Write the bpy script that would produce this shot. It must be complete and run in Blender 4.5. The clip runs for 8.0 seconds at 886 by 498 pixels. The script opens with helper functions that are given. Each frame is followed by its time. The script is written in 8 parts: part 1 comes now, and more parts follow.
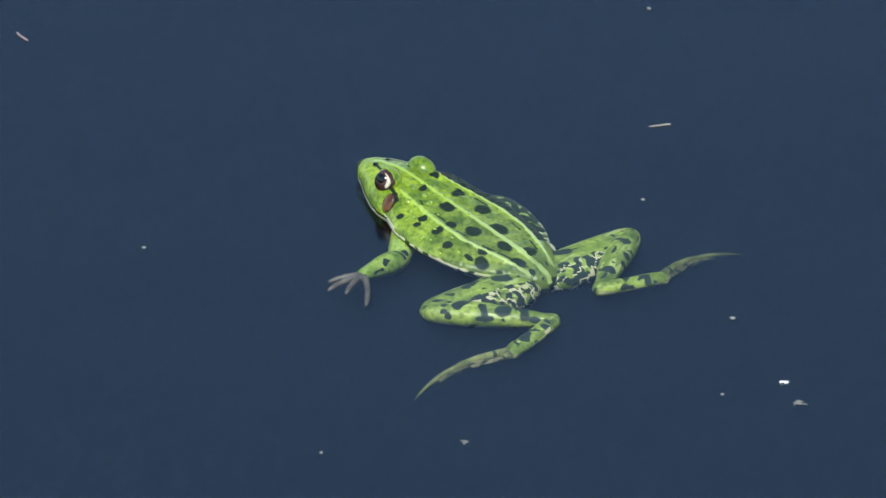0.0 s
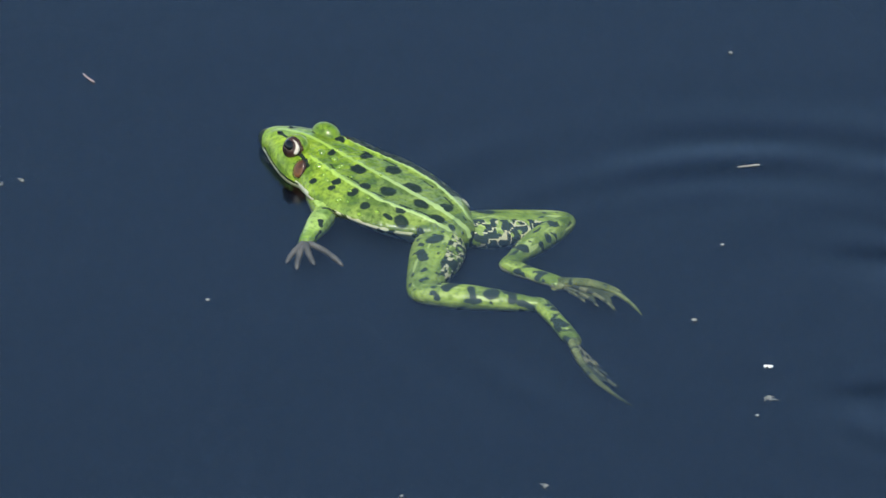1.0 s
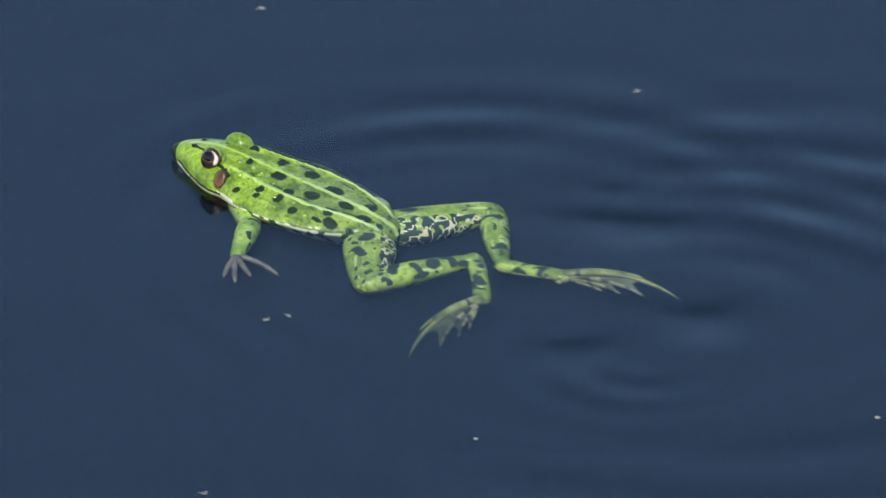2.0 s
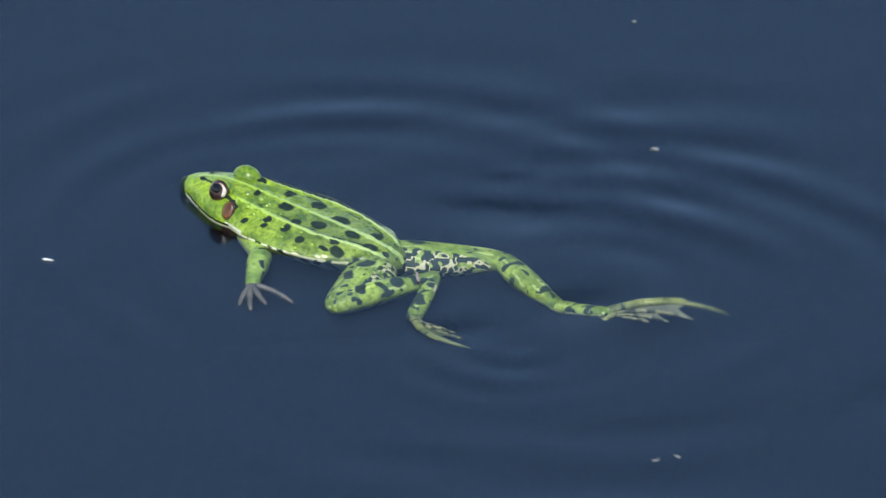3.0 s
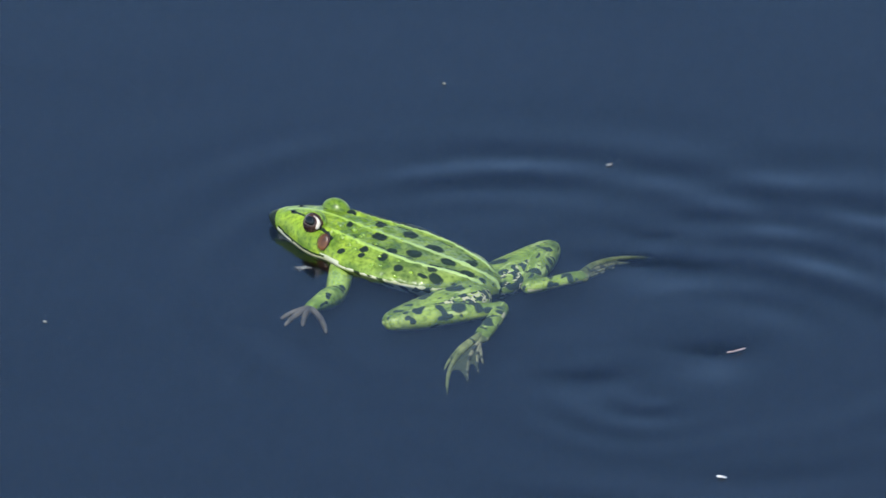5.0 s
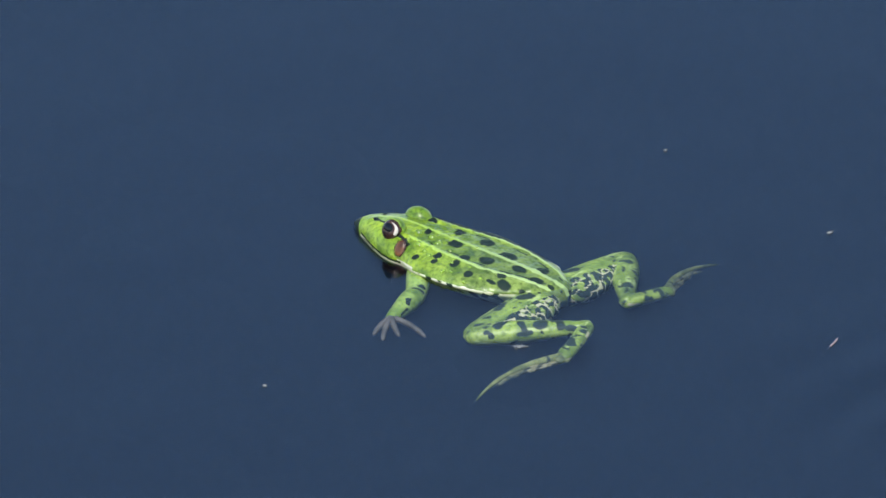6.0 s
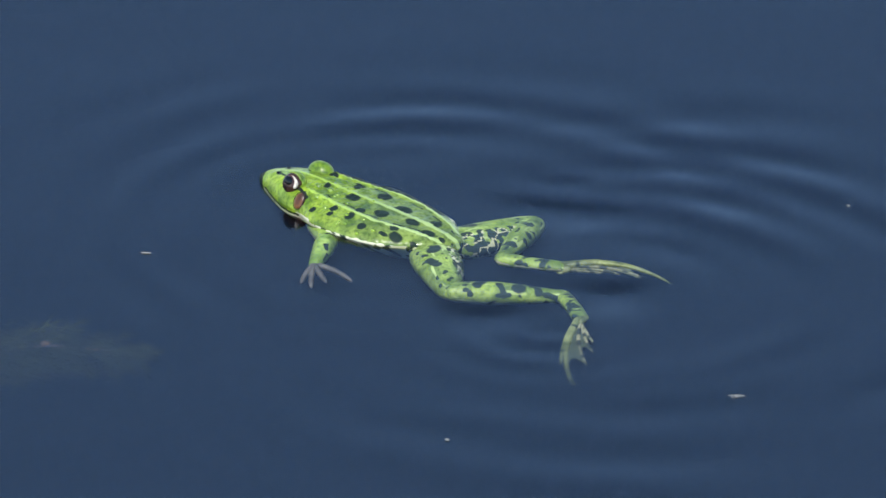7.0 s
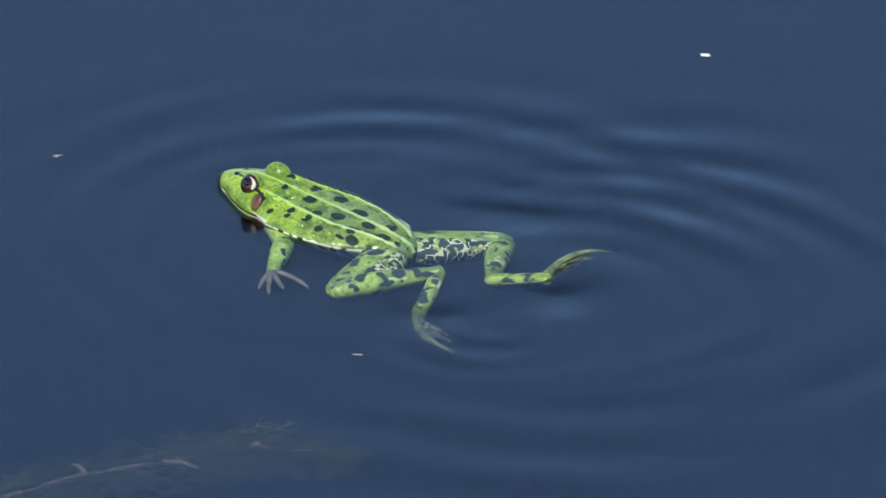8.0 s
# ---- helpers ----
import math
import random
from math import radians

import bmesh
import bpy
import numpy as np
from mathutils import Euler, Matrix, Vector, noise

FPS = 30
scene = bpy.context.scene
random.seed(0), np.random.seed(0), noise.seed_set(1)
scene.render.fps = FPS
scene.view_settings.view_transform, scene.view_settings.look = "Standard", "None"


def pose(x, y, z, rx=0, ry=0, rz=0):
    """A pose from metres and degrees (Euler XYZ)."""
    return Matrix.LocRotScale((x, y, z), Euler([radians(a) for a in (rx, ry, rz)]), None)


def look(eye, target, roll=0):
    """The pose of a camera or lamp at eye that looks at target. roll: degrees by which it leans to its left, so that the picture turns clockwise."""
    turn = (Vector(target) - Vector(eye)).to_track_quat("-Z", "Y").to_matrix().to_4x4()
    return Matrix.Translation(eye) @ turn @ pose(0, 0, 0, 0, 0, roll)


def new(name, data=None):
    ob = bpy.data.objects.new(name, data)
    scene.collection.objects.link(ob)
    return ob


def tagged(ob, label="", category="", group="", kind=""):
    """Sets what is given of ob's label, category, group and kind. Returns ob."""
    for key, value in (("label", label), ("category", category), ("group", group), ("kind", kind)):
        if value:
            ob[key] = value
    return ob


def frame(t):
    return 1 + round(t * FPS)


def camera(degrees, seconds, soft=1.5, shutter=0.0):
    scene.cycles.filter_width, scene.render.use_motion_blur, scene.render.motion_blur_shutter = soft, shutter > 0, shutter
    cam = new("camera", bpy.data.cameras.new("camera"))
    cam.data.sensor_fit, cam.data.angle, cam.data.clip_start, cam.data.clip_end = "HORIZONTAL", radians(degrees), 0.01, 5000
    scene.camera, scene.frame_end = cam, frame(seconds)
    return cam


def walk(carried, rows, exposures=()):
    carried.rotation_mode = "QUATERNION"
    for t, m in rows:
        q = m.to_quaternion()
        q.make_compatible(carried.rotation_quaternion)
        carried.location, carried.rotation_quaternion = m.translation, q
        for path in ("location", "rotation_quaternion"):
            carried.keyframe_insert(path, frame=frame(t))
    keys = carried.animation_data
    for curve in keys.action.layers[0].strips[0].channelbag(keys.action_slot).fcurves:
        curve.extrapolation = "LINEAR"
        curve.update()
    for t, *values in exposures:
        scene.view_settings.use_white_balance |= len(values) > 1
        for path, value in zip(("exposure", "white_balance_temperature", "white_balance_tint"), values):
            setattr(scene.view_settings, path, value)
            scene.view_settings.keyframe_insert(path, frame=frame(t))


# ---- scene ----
cam = camera(3.565, 8.0, soft=1.55, shutter=0.2)
walk(cam, [
    (0.0, pose(0, -3.5952, 1.7535, 64.0037, 0, -0.0083)),
    (0.3, pose(0, -3.5952, 1.7535, 64.0418, 0, 0.1348)),
    (0.4, pose(0, -3.5952, 1.7535, 64.0548, 0, 0.1756)),
    (0.5, pose(0, -3.5952, 1.7535, 64.0844, 0, 0.1962)),
    (0.6, pose(0, -3.5952, 1.7535, 64.1064, 0, 0.2044)),
    (0.7, pose(0, -3.5952, 1.7535, 64.1155, 0, 0.2240)),
    (0.8, pose(0, -3.5952, 1.7535, 64.1180, 0, 0.2540)),
    (0.9, pose(0, -3.5952, 1.7535, 64.1505, 0, 0.3129)),
    (1.0, pose(0, -3.5952, 1.7535, 64.1786, 0, 0.3541)),
    (1.1, pose(0, -3.5952, 1.7535, 64.2165, 0, 0.4298)),
    (1.2, pose(0, -3.5952, 1.7535, 64.2434, 0, 0.4851)),
    (1.3, pose(0, -3.5952, 1.7535, 64.2952, 0, 0.5976)),
    (1.4, pose(0, -3.5952, 1.7535, 64.3376, 0, 0.7080)),
    (1.5, pose(0, -3.5952, 1.7535, 64.4000, 0, 0.8766)),
    (1.6, pose(0, -3.5952, 1.7535, 64.4449, 0, 0.9809)),
    (1.7, pose(0, -3.5952, 1.7535, 64.5237, 0, 1.1153)),
    (2.8, pose(0, -3.5952, 1.7535, 65.1866, 0, 2.9203)),
    (2.9, pose(0, -3.5952, 1.7535, 65.2583, 0, 3.1301)),
    (3.0, pose(0, -3.5952, 1.7535, 65.2998, 0, 3.2802)),
    (3.1, pose(0, -3.5952, 1.7535, 65.3569, 0, 3.4746)),
    (3.2, pose(0, -3.5952, 1.7535, 65.3982, 0, 3.5938)),
    (3.3, pose(0, -3.5952, 1.7535, 65.4771, 0, 3.7924)),
    (3.4, pose(0, -3.5952, 1.7535, 65.5275, 0, 3.9240)),
    (3.5, pose(0, -3.5952, 1.7535, 65.5976, 0, 4.0771)),
    (3.6, pose(0, -3.5952, 1.7535, 65.6428, 0, 4.1571)),
    (3.7, pose(0, -3.5952, 1.7535, 65.7051, 0, 4.2975)),
    (3.8, pose(0, -3.5952, 1.7535, 65.7284, 0, 4.4215)),
    (3.9, pose(0, -3.5952, 1.7535, 65.7555, 0, 4.6172)),
    (4.0, pose(0, -3.5952, 1.7535, 65.7810, 0, 4.7312)),
    (4.1, pose(0, -3.5952, 1.7535, 65.8273, 0, 4.8482)),
    (4.2, pose(0, -3.5952, 1.7535, 65.8569, 0, 4.9389)),
    (4.3, pose(0, -3.5952, 1.7535, 65.8981, 0, 5.1235)),
    (4.4, pose(0, -3.5952, 1.7535, 65.9342, 0, 5.2700)),
    (4.5, pose(0, -3.5952, 1.7535, 65.9887, 0, 5.4519)),
    (4.6, pose(0, -3.5952, 1.7535, 66.0192, 0, 5.5615)),
    (4.7, pose(0, -3.5952, 1.7535, 66.0664, 0, 5.7645)),
    (4.8, pose(0, -3.5952, 1.7535, 66.1045, 0, 5.9227)),
    (4.9, pose(0, -3.5952, 1.7535, 66.1511, 0, 6.1531)),
    (5.0, pose(0, -3.5952, 1.7535, 66.1789, 0, 6.2652)),
    (5.2, pose(0, -3.5952, 1.7535, 66.2294, 0, 6.5118)),
    (6.3, pose(0, -3.5952, 1.7535, 66.5076, 0, 7.3884)),
    (6.4, pose(0, -3.5952, 1.7535, 66.5291, 0, 7.4564)),
    (6.5, pose(0, -3.5952, 1.7535, 66.5628, 0, 7.5896)),
    (6.6, pose(0, -3.5952, 1.7535, 66.5835, 0, 7.6645)),
    (6.7, pose(0, -3.5952, 1.7535, 66.6015, 0, 7.7520)),
    (6.8, pose(0, -3.5952, 1.7535, 66.6155, 0, 7.8199)),
    (6.9, pose(0, -3.5952, 1.7535, 66.6372, 0, 7.9392)),
    (7.0, pose(0, -3.5952, 1.7535, 66.6608, 0, 8.0344)),
    (7.1, pose(0, -3.5952, 1.7535, 66.7024, 0, 8.1701)),
    (7.2, pose(0, -3.5952, 1.7535, 66.7274, 0, 8.2380)),
    (7.3, pose(0, -3.5952, 1.7535, 66.7777, 0, 8.3348)),
    (7.4, pose(0, -3.5952, 1.7535, 66.8153, 0, 8.3981)),
    (7.5, pose(0, -3.5952, 1.7535, 66.8690, 0, 8.4613)),
    (7.6, pose(0, -3.5952, 1.7535, 66.8934, 0, 8.5320)),
    (7.7, pose(0, -3.5952, 1.7535, 66.9434, 0, 8.6504)),
    (7.8, pose(0, -3.5952, 1.7535, 66.9822, 0, 8.7259)),
    (7.9, pose(0, -3.5952, 1.7535, 67.0412, 0, 8.8703)),
    (8.0, pose(0, -3.5952, 1.7535, 67.0735, 0, 8.9595)),
], exposures=[(0.0, 0.39, 6680, 5.5), (1.5, 0.40, 6640, 6), (3.0, 0.42, 6500, 8), (5.0, 0.43, 6340, 10), (8.0, 0.44, 6230, 11)])

# ---- world, sun, exposure ----
SUN_TO = Vector((-0.10, -0.60, 0.79)).normalized()
sun_elev = math.asin(SUN_TO.z)
sun_turn = math.atan2(SUN_TO.x, SUN_TO.y)

world = bpy.data.worlds.new("sky")
scene.world = world
world.use_nodes = True
wn = world.node_tree.nodes
sky = wn.new("ShaderNodeTexSky")
sky.sky_type = 'NISHITA'
sky.sun_disc = False
sky.sun_elevation = sun_elev
sky.sun_rotation = sun_turn
sky.air_density = 1.0
sky.dust_density = 0.0
sky.ozone_density = 3.5
wn["Background"].inputs["Strength"].default_value = 0.15
world.node_tree.links.new(sky.outputs[0], wn["Background"].inputs[0])

sun_data = bpy.data.lights.new("sun", 'SUN')
sun_data.energy = 3.6
sun_data.angle = radians(0.53)
sun_data.color = (1.0, 0.95, 0.87)
sun = new("sun", sun_data)
sun.matrix_world = look(SUN_TO * 30, (0, 0, 0))


# ---- materials ----
def material(name):
    mat = bpy.data.materials.new(name)
    mat.use_nodes = True
    nt = mat.node_tree
    return mat, nt, nt.nodes["Principled BSDF"]


def link(nt, a, b):
    nt.links.new(a, b)


def noise_tex(nt, scale, detail=4.0, rough=0.55, coord="Object"):
    tc = nt.nodes.new("ShaderNodeTexCoord")
    n = nt.nodes.new("ShaderNodeTexNoise")
    n.inputs["Scale"].default_value = scale
    n.inputs["Detail"].default_value = detail
    n.inputs["Roughness"].default_value = rough
    link(nt, tc.outputs[coord], n.inputs["Vector"])
    return n


def ramp(nt, fac, stops):
    r = nt.nodes.new("ShaderNodeValToRGB")
    el = r.color_ramp.elements
    while len(el) < len(stops):
        el.new(0.5)
    for e, (p, c) in zip(el, stops):
        e.position, e.color = p, (*c, 1)
    link(nt, fac, r.inputs[0])
    return r.outputs[0]


def mix(nt, fac, a, b):
    n = nt.nodes.new("ShaderNodeMix")
    n.data_type = 'RGBA'
    for sock, val in ((n.inputs[0], fac), (n.inputs[6], a), (n.inputs[7], b)):
        if isinstance(val, bpy.types.NodeSocket):
            link(nt, val, sock)
        elif isinstance(val, float):
            sock.default_value = val
        else:
            sock.default_value = (*val, 1)
    return n.outputs[2]


def attr(nt, name):
    a = nt.nodes.new("ShaderNodeAttribute")
    a.attribute_name = name
    return a.outputs["Fac"]


def edge(nt, mask, wobble, lo=0.42, hi=0.58):
    """A mask with a slightly ragged border."""
    s = nt.nodes.new("ShaderNodeMath")
    s.operation = 'MULTIPLY_ADD'
    link(nt, wobble, s.inputs[0])
    s.inputs[1].default_value = 0.26
    s.inputs[2].default_value = -0.13
    a = nt.nodes.new("ShaderNodeMath")
    a.operation = 'ADD'
    link(nt, mask, a.inputs[0])
    link(nt, s.outputs[0], a.inputs[1])
    m = nt.nodes.new("ShaderNodeMapRange")
    m.interpolation_type = 'SMOOTHSTEP'
    m.inputs["From Min"].default_value = lo
    m.inputs["From Max"].default_value = hi
    link(nt, a.outputs[0], m.inputs["Value"])
    return m.outputs["Result"]


def skin(name, green_a, green_b, olive_a, olive_b, light, light_front, dark, pale, rough=0.26, bump=0.8, coat=0.0, film=0.06):
    mat, nt, bsdf = material(name)
    fine = noise_tex(nt, 900, 5, 0.6)
    mid = noise_tex(nt, 230, 4, 0.6)
    wob = noise_tex(nt, 520, 3, 0.6)
    vivid = ramp(nt, mid.outputs[0], [(0.33, green_b), (0.62, green_a)])
    drab = ramp(nt, mid.outputs[0], [(0.30, olive_b), (0.64, olive_a)])
    base = mix(nt, attr(nt, "yellow"), drab, vivid)
    speck = ramp(nt, fine.outputs[0], [(0.34, (0.36, 0.42, 0.30)), (0.52, (1, 1, 1))])
    mul = nt.nodes.new("ShaderNodeMix")
    mul.data_type, mul.blend_type = 'RGBA', 'MULTIPLY'
    mul.inputs[0].default_value = 0.75
    link(nt, base, mul.inputs[6])
    link(nt, speck, mul.inputs[7])
    patch = noise_tex(nt, 130, 3, 0.6)
    shade = nt.nodes.new("ShaderNodeMix")
    shade.data_type, shade.blend_type = 'RGBA', 'MULTIPLY'
    shade.inputs[0].default_value = 1.0
    link(nt, mul.outputs[2], shade.inputs[6])
    link(nt, ramp(nt, patch.outputs[0], [(0.36, (0.56, 0.60, 0.50)), (0.60, (1.18, 1.12, 0.98))]), shade.inputs[7])
    mul = shade
    c = mix(nt, edge(nt, attr(nt, "fold"), wob.outputs[0]), mul.outputs[2], mix(nt, attr(nt, "yellow"), light, light_front))
    c = mix(nt, edge(nt, attr(nt, "pale"), wob.outputs[0]), c, pale)
    dots = edge(nt, attr(nt, "spot"), wob.outputs[0], 0.41, 0.59)
    # rear spots are lighter: their wet sheen is put into the colour
    c = mix(nt, dots, c, mix(nt, attr(nt, "yellow"), tuple(1.5 * v for v in dark), dark))
    for sock, plain_value, dot_value in (("Specular IOR Level", 0.38, 0.15), ("Coat Weight", coat, 0.0), ("Roughness", rough, 0.5)):
        gloss = nt.nodes.new("ShaderNodeMapRange")
        gloss.inputs["To Min"].default_value = plain_value
        gloss.inputs["To Max"].default_value = dot_value
        link(nt, dots, gloss.inputs["Value"])
        link(nt, gloss.outputs["Result"], bsdf.inputs[sock])
    link(nt, c, bsdf.inputs["Base Color"])
    bsdf.inputs["Coat Roughness"].default_value = film
    b = nt.nodes.new("ShaderNodeBump")
    b.inputs["Strength"].default_value = bump
    b.inputs["Distance"].default_value = 0.0004
    link(nt, mid.outputs[0], b.inputs["Height"])
    link(nt, b.outputs[0], bsdf.inputs["Normal"])
    return mat


def plain(name, col, col_b, rough, scale=300.0, bump=0.2):
    mat, nt, bsdf = material(name)
    n = noise_tex(nt, scale)
    link(nt, ramp(nt, n.outputs[0], [(0.35, col_b), (0.65, col)]), bsdf.inputs["Base Color"])
    bsdf.inputs["Roughness"].default_value = rough
    b = nt.nodes.new("ShaderNodeBump")
    b.inputs["Strength"].default_value = bump
    b.inputs["Distance"].default_value = 0.0003
    link(nt, n.outputs[0], b.inputs["Height"])
    link(nt, b.outputs[0], bsdf.inputs["Normal"])
    return mat


DARK = (0.012, 0.022, 0.016)
SKIN = skin("frog_skin", (0.285, 0.415, 0.028), (0.135, 0.25, 0.020), (0.22, 0.31, 0.072), (0.105, 0.175, 0.040),
            (0.35, 0.47, 0.16), (0.33, 0.48, 0.06), DARK, (0.66, 0.66, 0.46), rough=0.36, coat=0.28)
WART_SKIN = skin("wet_wart_skin", (0.265, 0.415, 0.028), (0.16, 0.28, 0.022), (0.22, 0.31, 0.072), (0.12, 0.19, 0.045),
                 (0.40, 0.51, 0.20), (0.34, 0.48, 0.06), DARK, (0.66, 0.66, 0.46), rough=0.25, bump=0.2, coat=1.0, film=0.16)
LEG_SKIN = skin("leg_skin", (0.335, 0.47, 0.090), (0.155, 0.255, 0.048), (0.29, 0.40, 0.12), (0.12, 0.20, 0.06),
                (0.45, 0.56, 0.21), (0.45, 0.56, 0.18), (0.022, 0.036, 0.033), (0.60, 0.58, 0.38), rough=0.42)
ARM_SKIN = skin("arm_skin", (0.35, 0.50, 0.13), (0.22, 0.37, 0.060), (0.30, 0.42, 0.12), (0.17, 0.27, 0.07),
                (0.45, 0.58, 0.20), (0.45, 0.58, 0.18), (0.020, 0.034, 0.030), (0.60, 0.60, 0.38), rough=0.36, coat=0.2)
FOOT_SKIN = skin("foot_skin", (0.29, 0.345, 0.15), (0.15, 0.185, 0.075), (0.25, 0.29, 0.14), (0.12, 0.15, 0.07),
                 (0.44, 0.50, 0.24), (0.44, 0.50, 0.22), (0.022, 0.036, 0.033), (0.60, 0.58, 0.38), rough=0.45)
TOE_SKIN = plain("toe_skin", (0.15, 0.135, 0.115), (0.060, 0.056, 0.050), 0.45, 260)
TOE_PALE = skin("pale_toe_skin", (0.36, 0.36, 0.25), (0.20, 0.21, 0.13), (0.36, 0.36, 0.25), (0.20, 0.21, 0.13),
                (0.44, 0.44, 0.32), (0.44, 0.44, 0.32), (0.034, 0.042, 0.034), (0.55, 0.52, 0.40), rough=0.4)
EYE_DARK = plain("eye_dark", (0.060, 0.028, 0.020), (0.024, 0.013, 0.010), 0.12, 400, 0.0)
EYE_BLACK = plain("pupil_black", (0.004, 0.004, 0.004), (0.003, 0.003, 0.003), 0.06, 400, 0.0)
EYE_GOLD = plain("iris_gold", (0.66, 0.58, 0.48), (0.48, 0.40, 0.30), 0.25, 900)
EAR_BROWN = plain("eardrum_brown", (0.19, 0.072, 0.020), (0.055, 0.022, 0.009), 0.34, 330, 0.6)
STRAW = plain("straw", (0.36, 0.33, 0.27), (0.22, 0.20, 0.17), 0.6, 600)
PINK_STRAW = plain("pinkish_straw", (0.44, 0.33, 0.31), (0.26, 0.19, 0.18), 0.6, 600)
FLAKE = plain("pale_flake", (0.27, 0.27, 0.25), (0.12, 0.13, 0.12), 0.6, 700)
PETAL = plain("white_petal", (0.80, 0.79, 0.76), (0.68, 0.66, 0.62), 0.5, 700)
STEM = plain("stem_brown", (0.54, 0.40, 0.31), (0.36, 0.26, 0.20), 0.6, 500)
WEED = plain("weed_green", (0.120, 0.138, 0.050), (0.062, 0.070, 0.026), 0.6, 200)
BED = plain("pond_silt", (0.035, 0.035, 0.028), (0.018, 0.020, 0.016), 0.9, 6)


def web_material():
    mat, nt, bsdf = material("toe_web")
    n = noise_tex(nt, 700)
    link(nt, ramp(nt, n.outputs[0], [(0.35, (0.045, 0.060, 0.034)), (0.65, (0.13, 0.155, 0.085))]), bsdf.inputs["Base Color"])
    bsdf.inputs["Roughness"].default_value = 0.4
    bsdf.inputs["Alpha"].default_value = 0.86
    return mat


WEB = web_material()


def water_material():
    """A clear surface that mirrors the sky by Fresnel's law."""
    mat, nt, bsdf = material("pond_water")
    nt.nodes.remove(bsdf)
    out = nt.nodes["Material Output"]
    clear = nt.nodes.new("ShaderNodeBsdfTransparent")
    clear.inputs[0].default_value = (0.93, 0.96, 0.97, 1)
    gloss = nt.nodes.new("ShaderNodeBsdfGlossy")
    gloss.inputs["Roughness"].default_value = 0.07
    gloss.inputs["Color"].default_value = (1, 1, 1, 1)
    fres = nt.nodes.new("ShaderNodeFresnel")
    fres.inputs["IOR"].default_value = 1.333
    n = noise_tex(nt, 9.0, 3, 0.5)
    b = nt.nodes.new("ShaderNodeBump")
    b.inputs["Strength"].default_value = 0.5
    b.inputs["Distance"].default_value = 0.0012
    link(nt, n.outputs[0], b.inputs["Height"])
    link(nt, b.outputs[0], gloss.inputs["Normal"])
    link(nt, b.outputs[0], fres.inputs["Normal"])
    m = nt.nodes.new("ShaderNodeMixShader")
    link(nt, fres.outputs[0], m.inputs[0])
    link(nt, clear.outputs[0], m.inputs[1])
    link(nt, gloss.outputs[0], m.inputs[2])
    link(nt, m.outputs[0], out.inputs[0])
    return mat


def murk_material(share):
    """Suspended silt: lets most of the light through."""
    mat, nt, bsdf = material("murky_water")
    nt.nodes.remove(bsdf)
    out = nt.nodes["Material Output"]
    clear = nt.nodes.new("ShaderNodeBsdfTransparent")
    silt = nt.nodes.new("ShaderNodeBsdfDiffuse")
    n = noise_tex(nt, 3.0)
    link(nt, ramp(nt, n.outputs[0], [(0.3, MURK_A), (0.7, MURK_B)]), silt.inputs[0])
    m = nt.nodes.new("ShaderNodeMixShader")
    m.inputs[0].default_value = share
    link(nt, clear.outputs[0], m.inputs[1])
    link(nt, silt.outputs[0], m.inputs[2])
    link(nt, m.outputs[0], out.inputs[0])
    return mat


MURK_A, MURK_B = (0.017, 0.0315, 0.059), (0.019, 0.0345, 0.064)
MURK_LAYERS = ((0.0068, 0.11), (0.0092, 0.22), (0.0125, 0.30), (0.0190, 0.36), (0.027, 0.48), (0.2, 0.9))
WATER = water_material()


# ---- mesh helpers ----
def part(name, bm, mat, parent, label=""):
    me = bpy.data.meshes.new(name)
    bm.normal_update()
    bm.to_mesh(me)
    bm.free()
    for p in me.polygons:
        p.use_smooth = True
    me.materials.append(mat)
    ob = new(name, me)
    ob.parent = parent
    if label:
        ob["label"] = label
    return ob


def smooth(a, b, v):
    u = min(1.0, max(0.0, (v - a) / (b - a)))
    return u * u * (3 - 2 * u)


def along(table, x):
    """Smooth reading of a short table of (x, value...) rows with rising x."""
    xs = [r[0] for r in table]
    if x <= xs[0]:
        return table[0][1:]
    for i in range(len(table) - 1):
        if x <= xs[i + 1]:
            u = (x - xs[i]) / (xs[i + 1] - xs[i])
            out = []
            for k in range(1, len(table[0])):
                p1, p2 = table[i][k], table[i + 1][k]
                p0 = table[max(i - 1, 0)][k]
                p3 = table[min(i + 2, len(table) - 1)][k]
                h0 = xs[i] - xs[max(i - 1, 0)] or xs[i + 1] - xs[i]
                h2 = xs[min(i + 2, len(table) - 1)] - xs[i + 1] or xs[i + 1] - xs[i]
                h = xs[i + 1] - xs[i]
                m1 = (p2 - p0) / (h + h0) * h
                m2 = (p3 - p1) / (h + h2) * h
                u2, u3 = u * u, u * u * u
                out.append((2 * u3 - 3 * u2 + 1) * p1 + (u3 - 2 * u2 + u) * m1 + (3 * u2 - 2 * u3) * p2 + (u3 - u2) * m2)
            return tuple(out)
    return table[-1][1:]


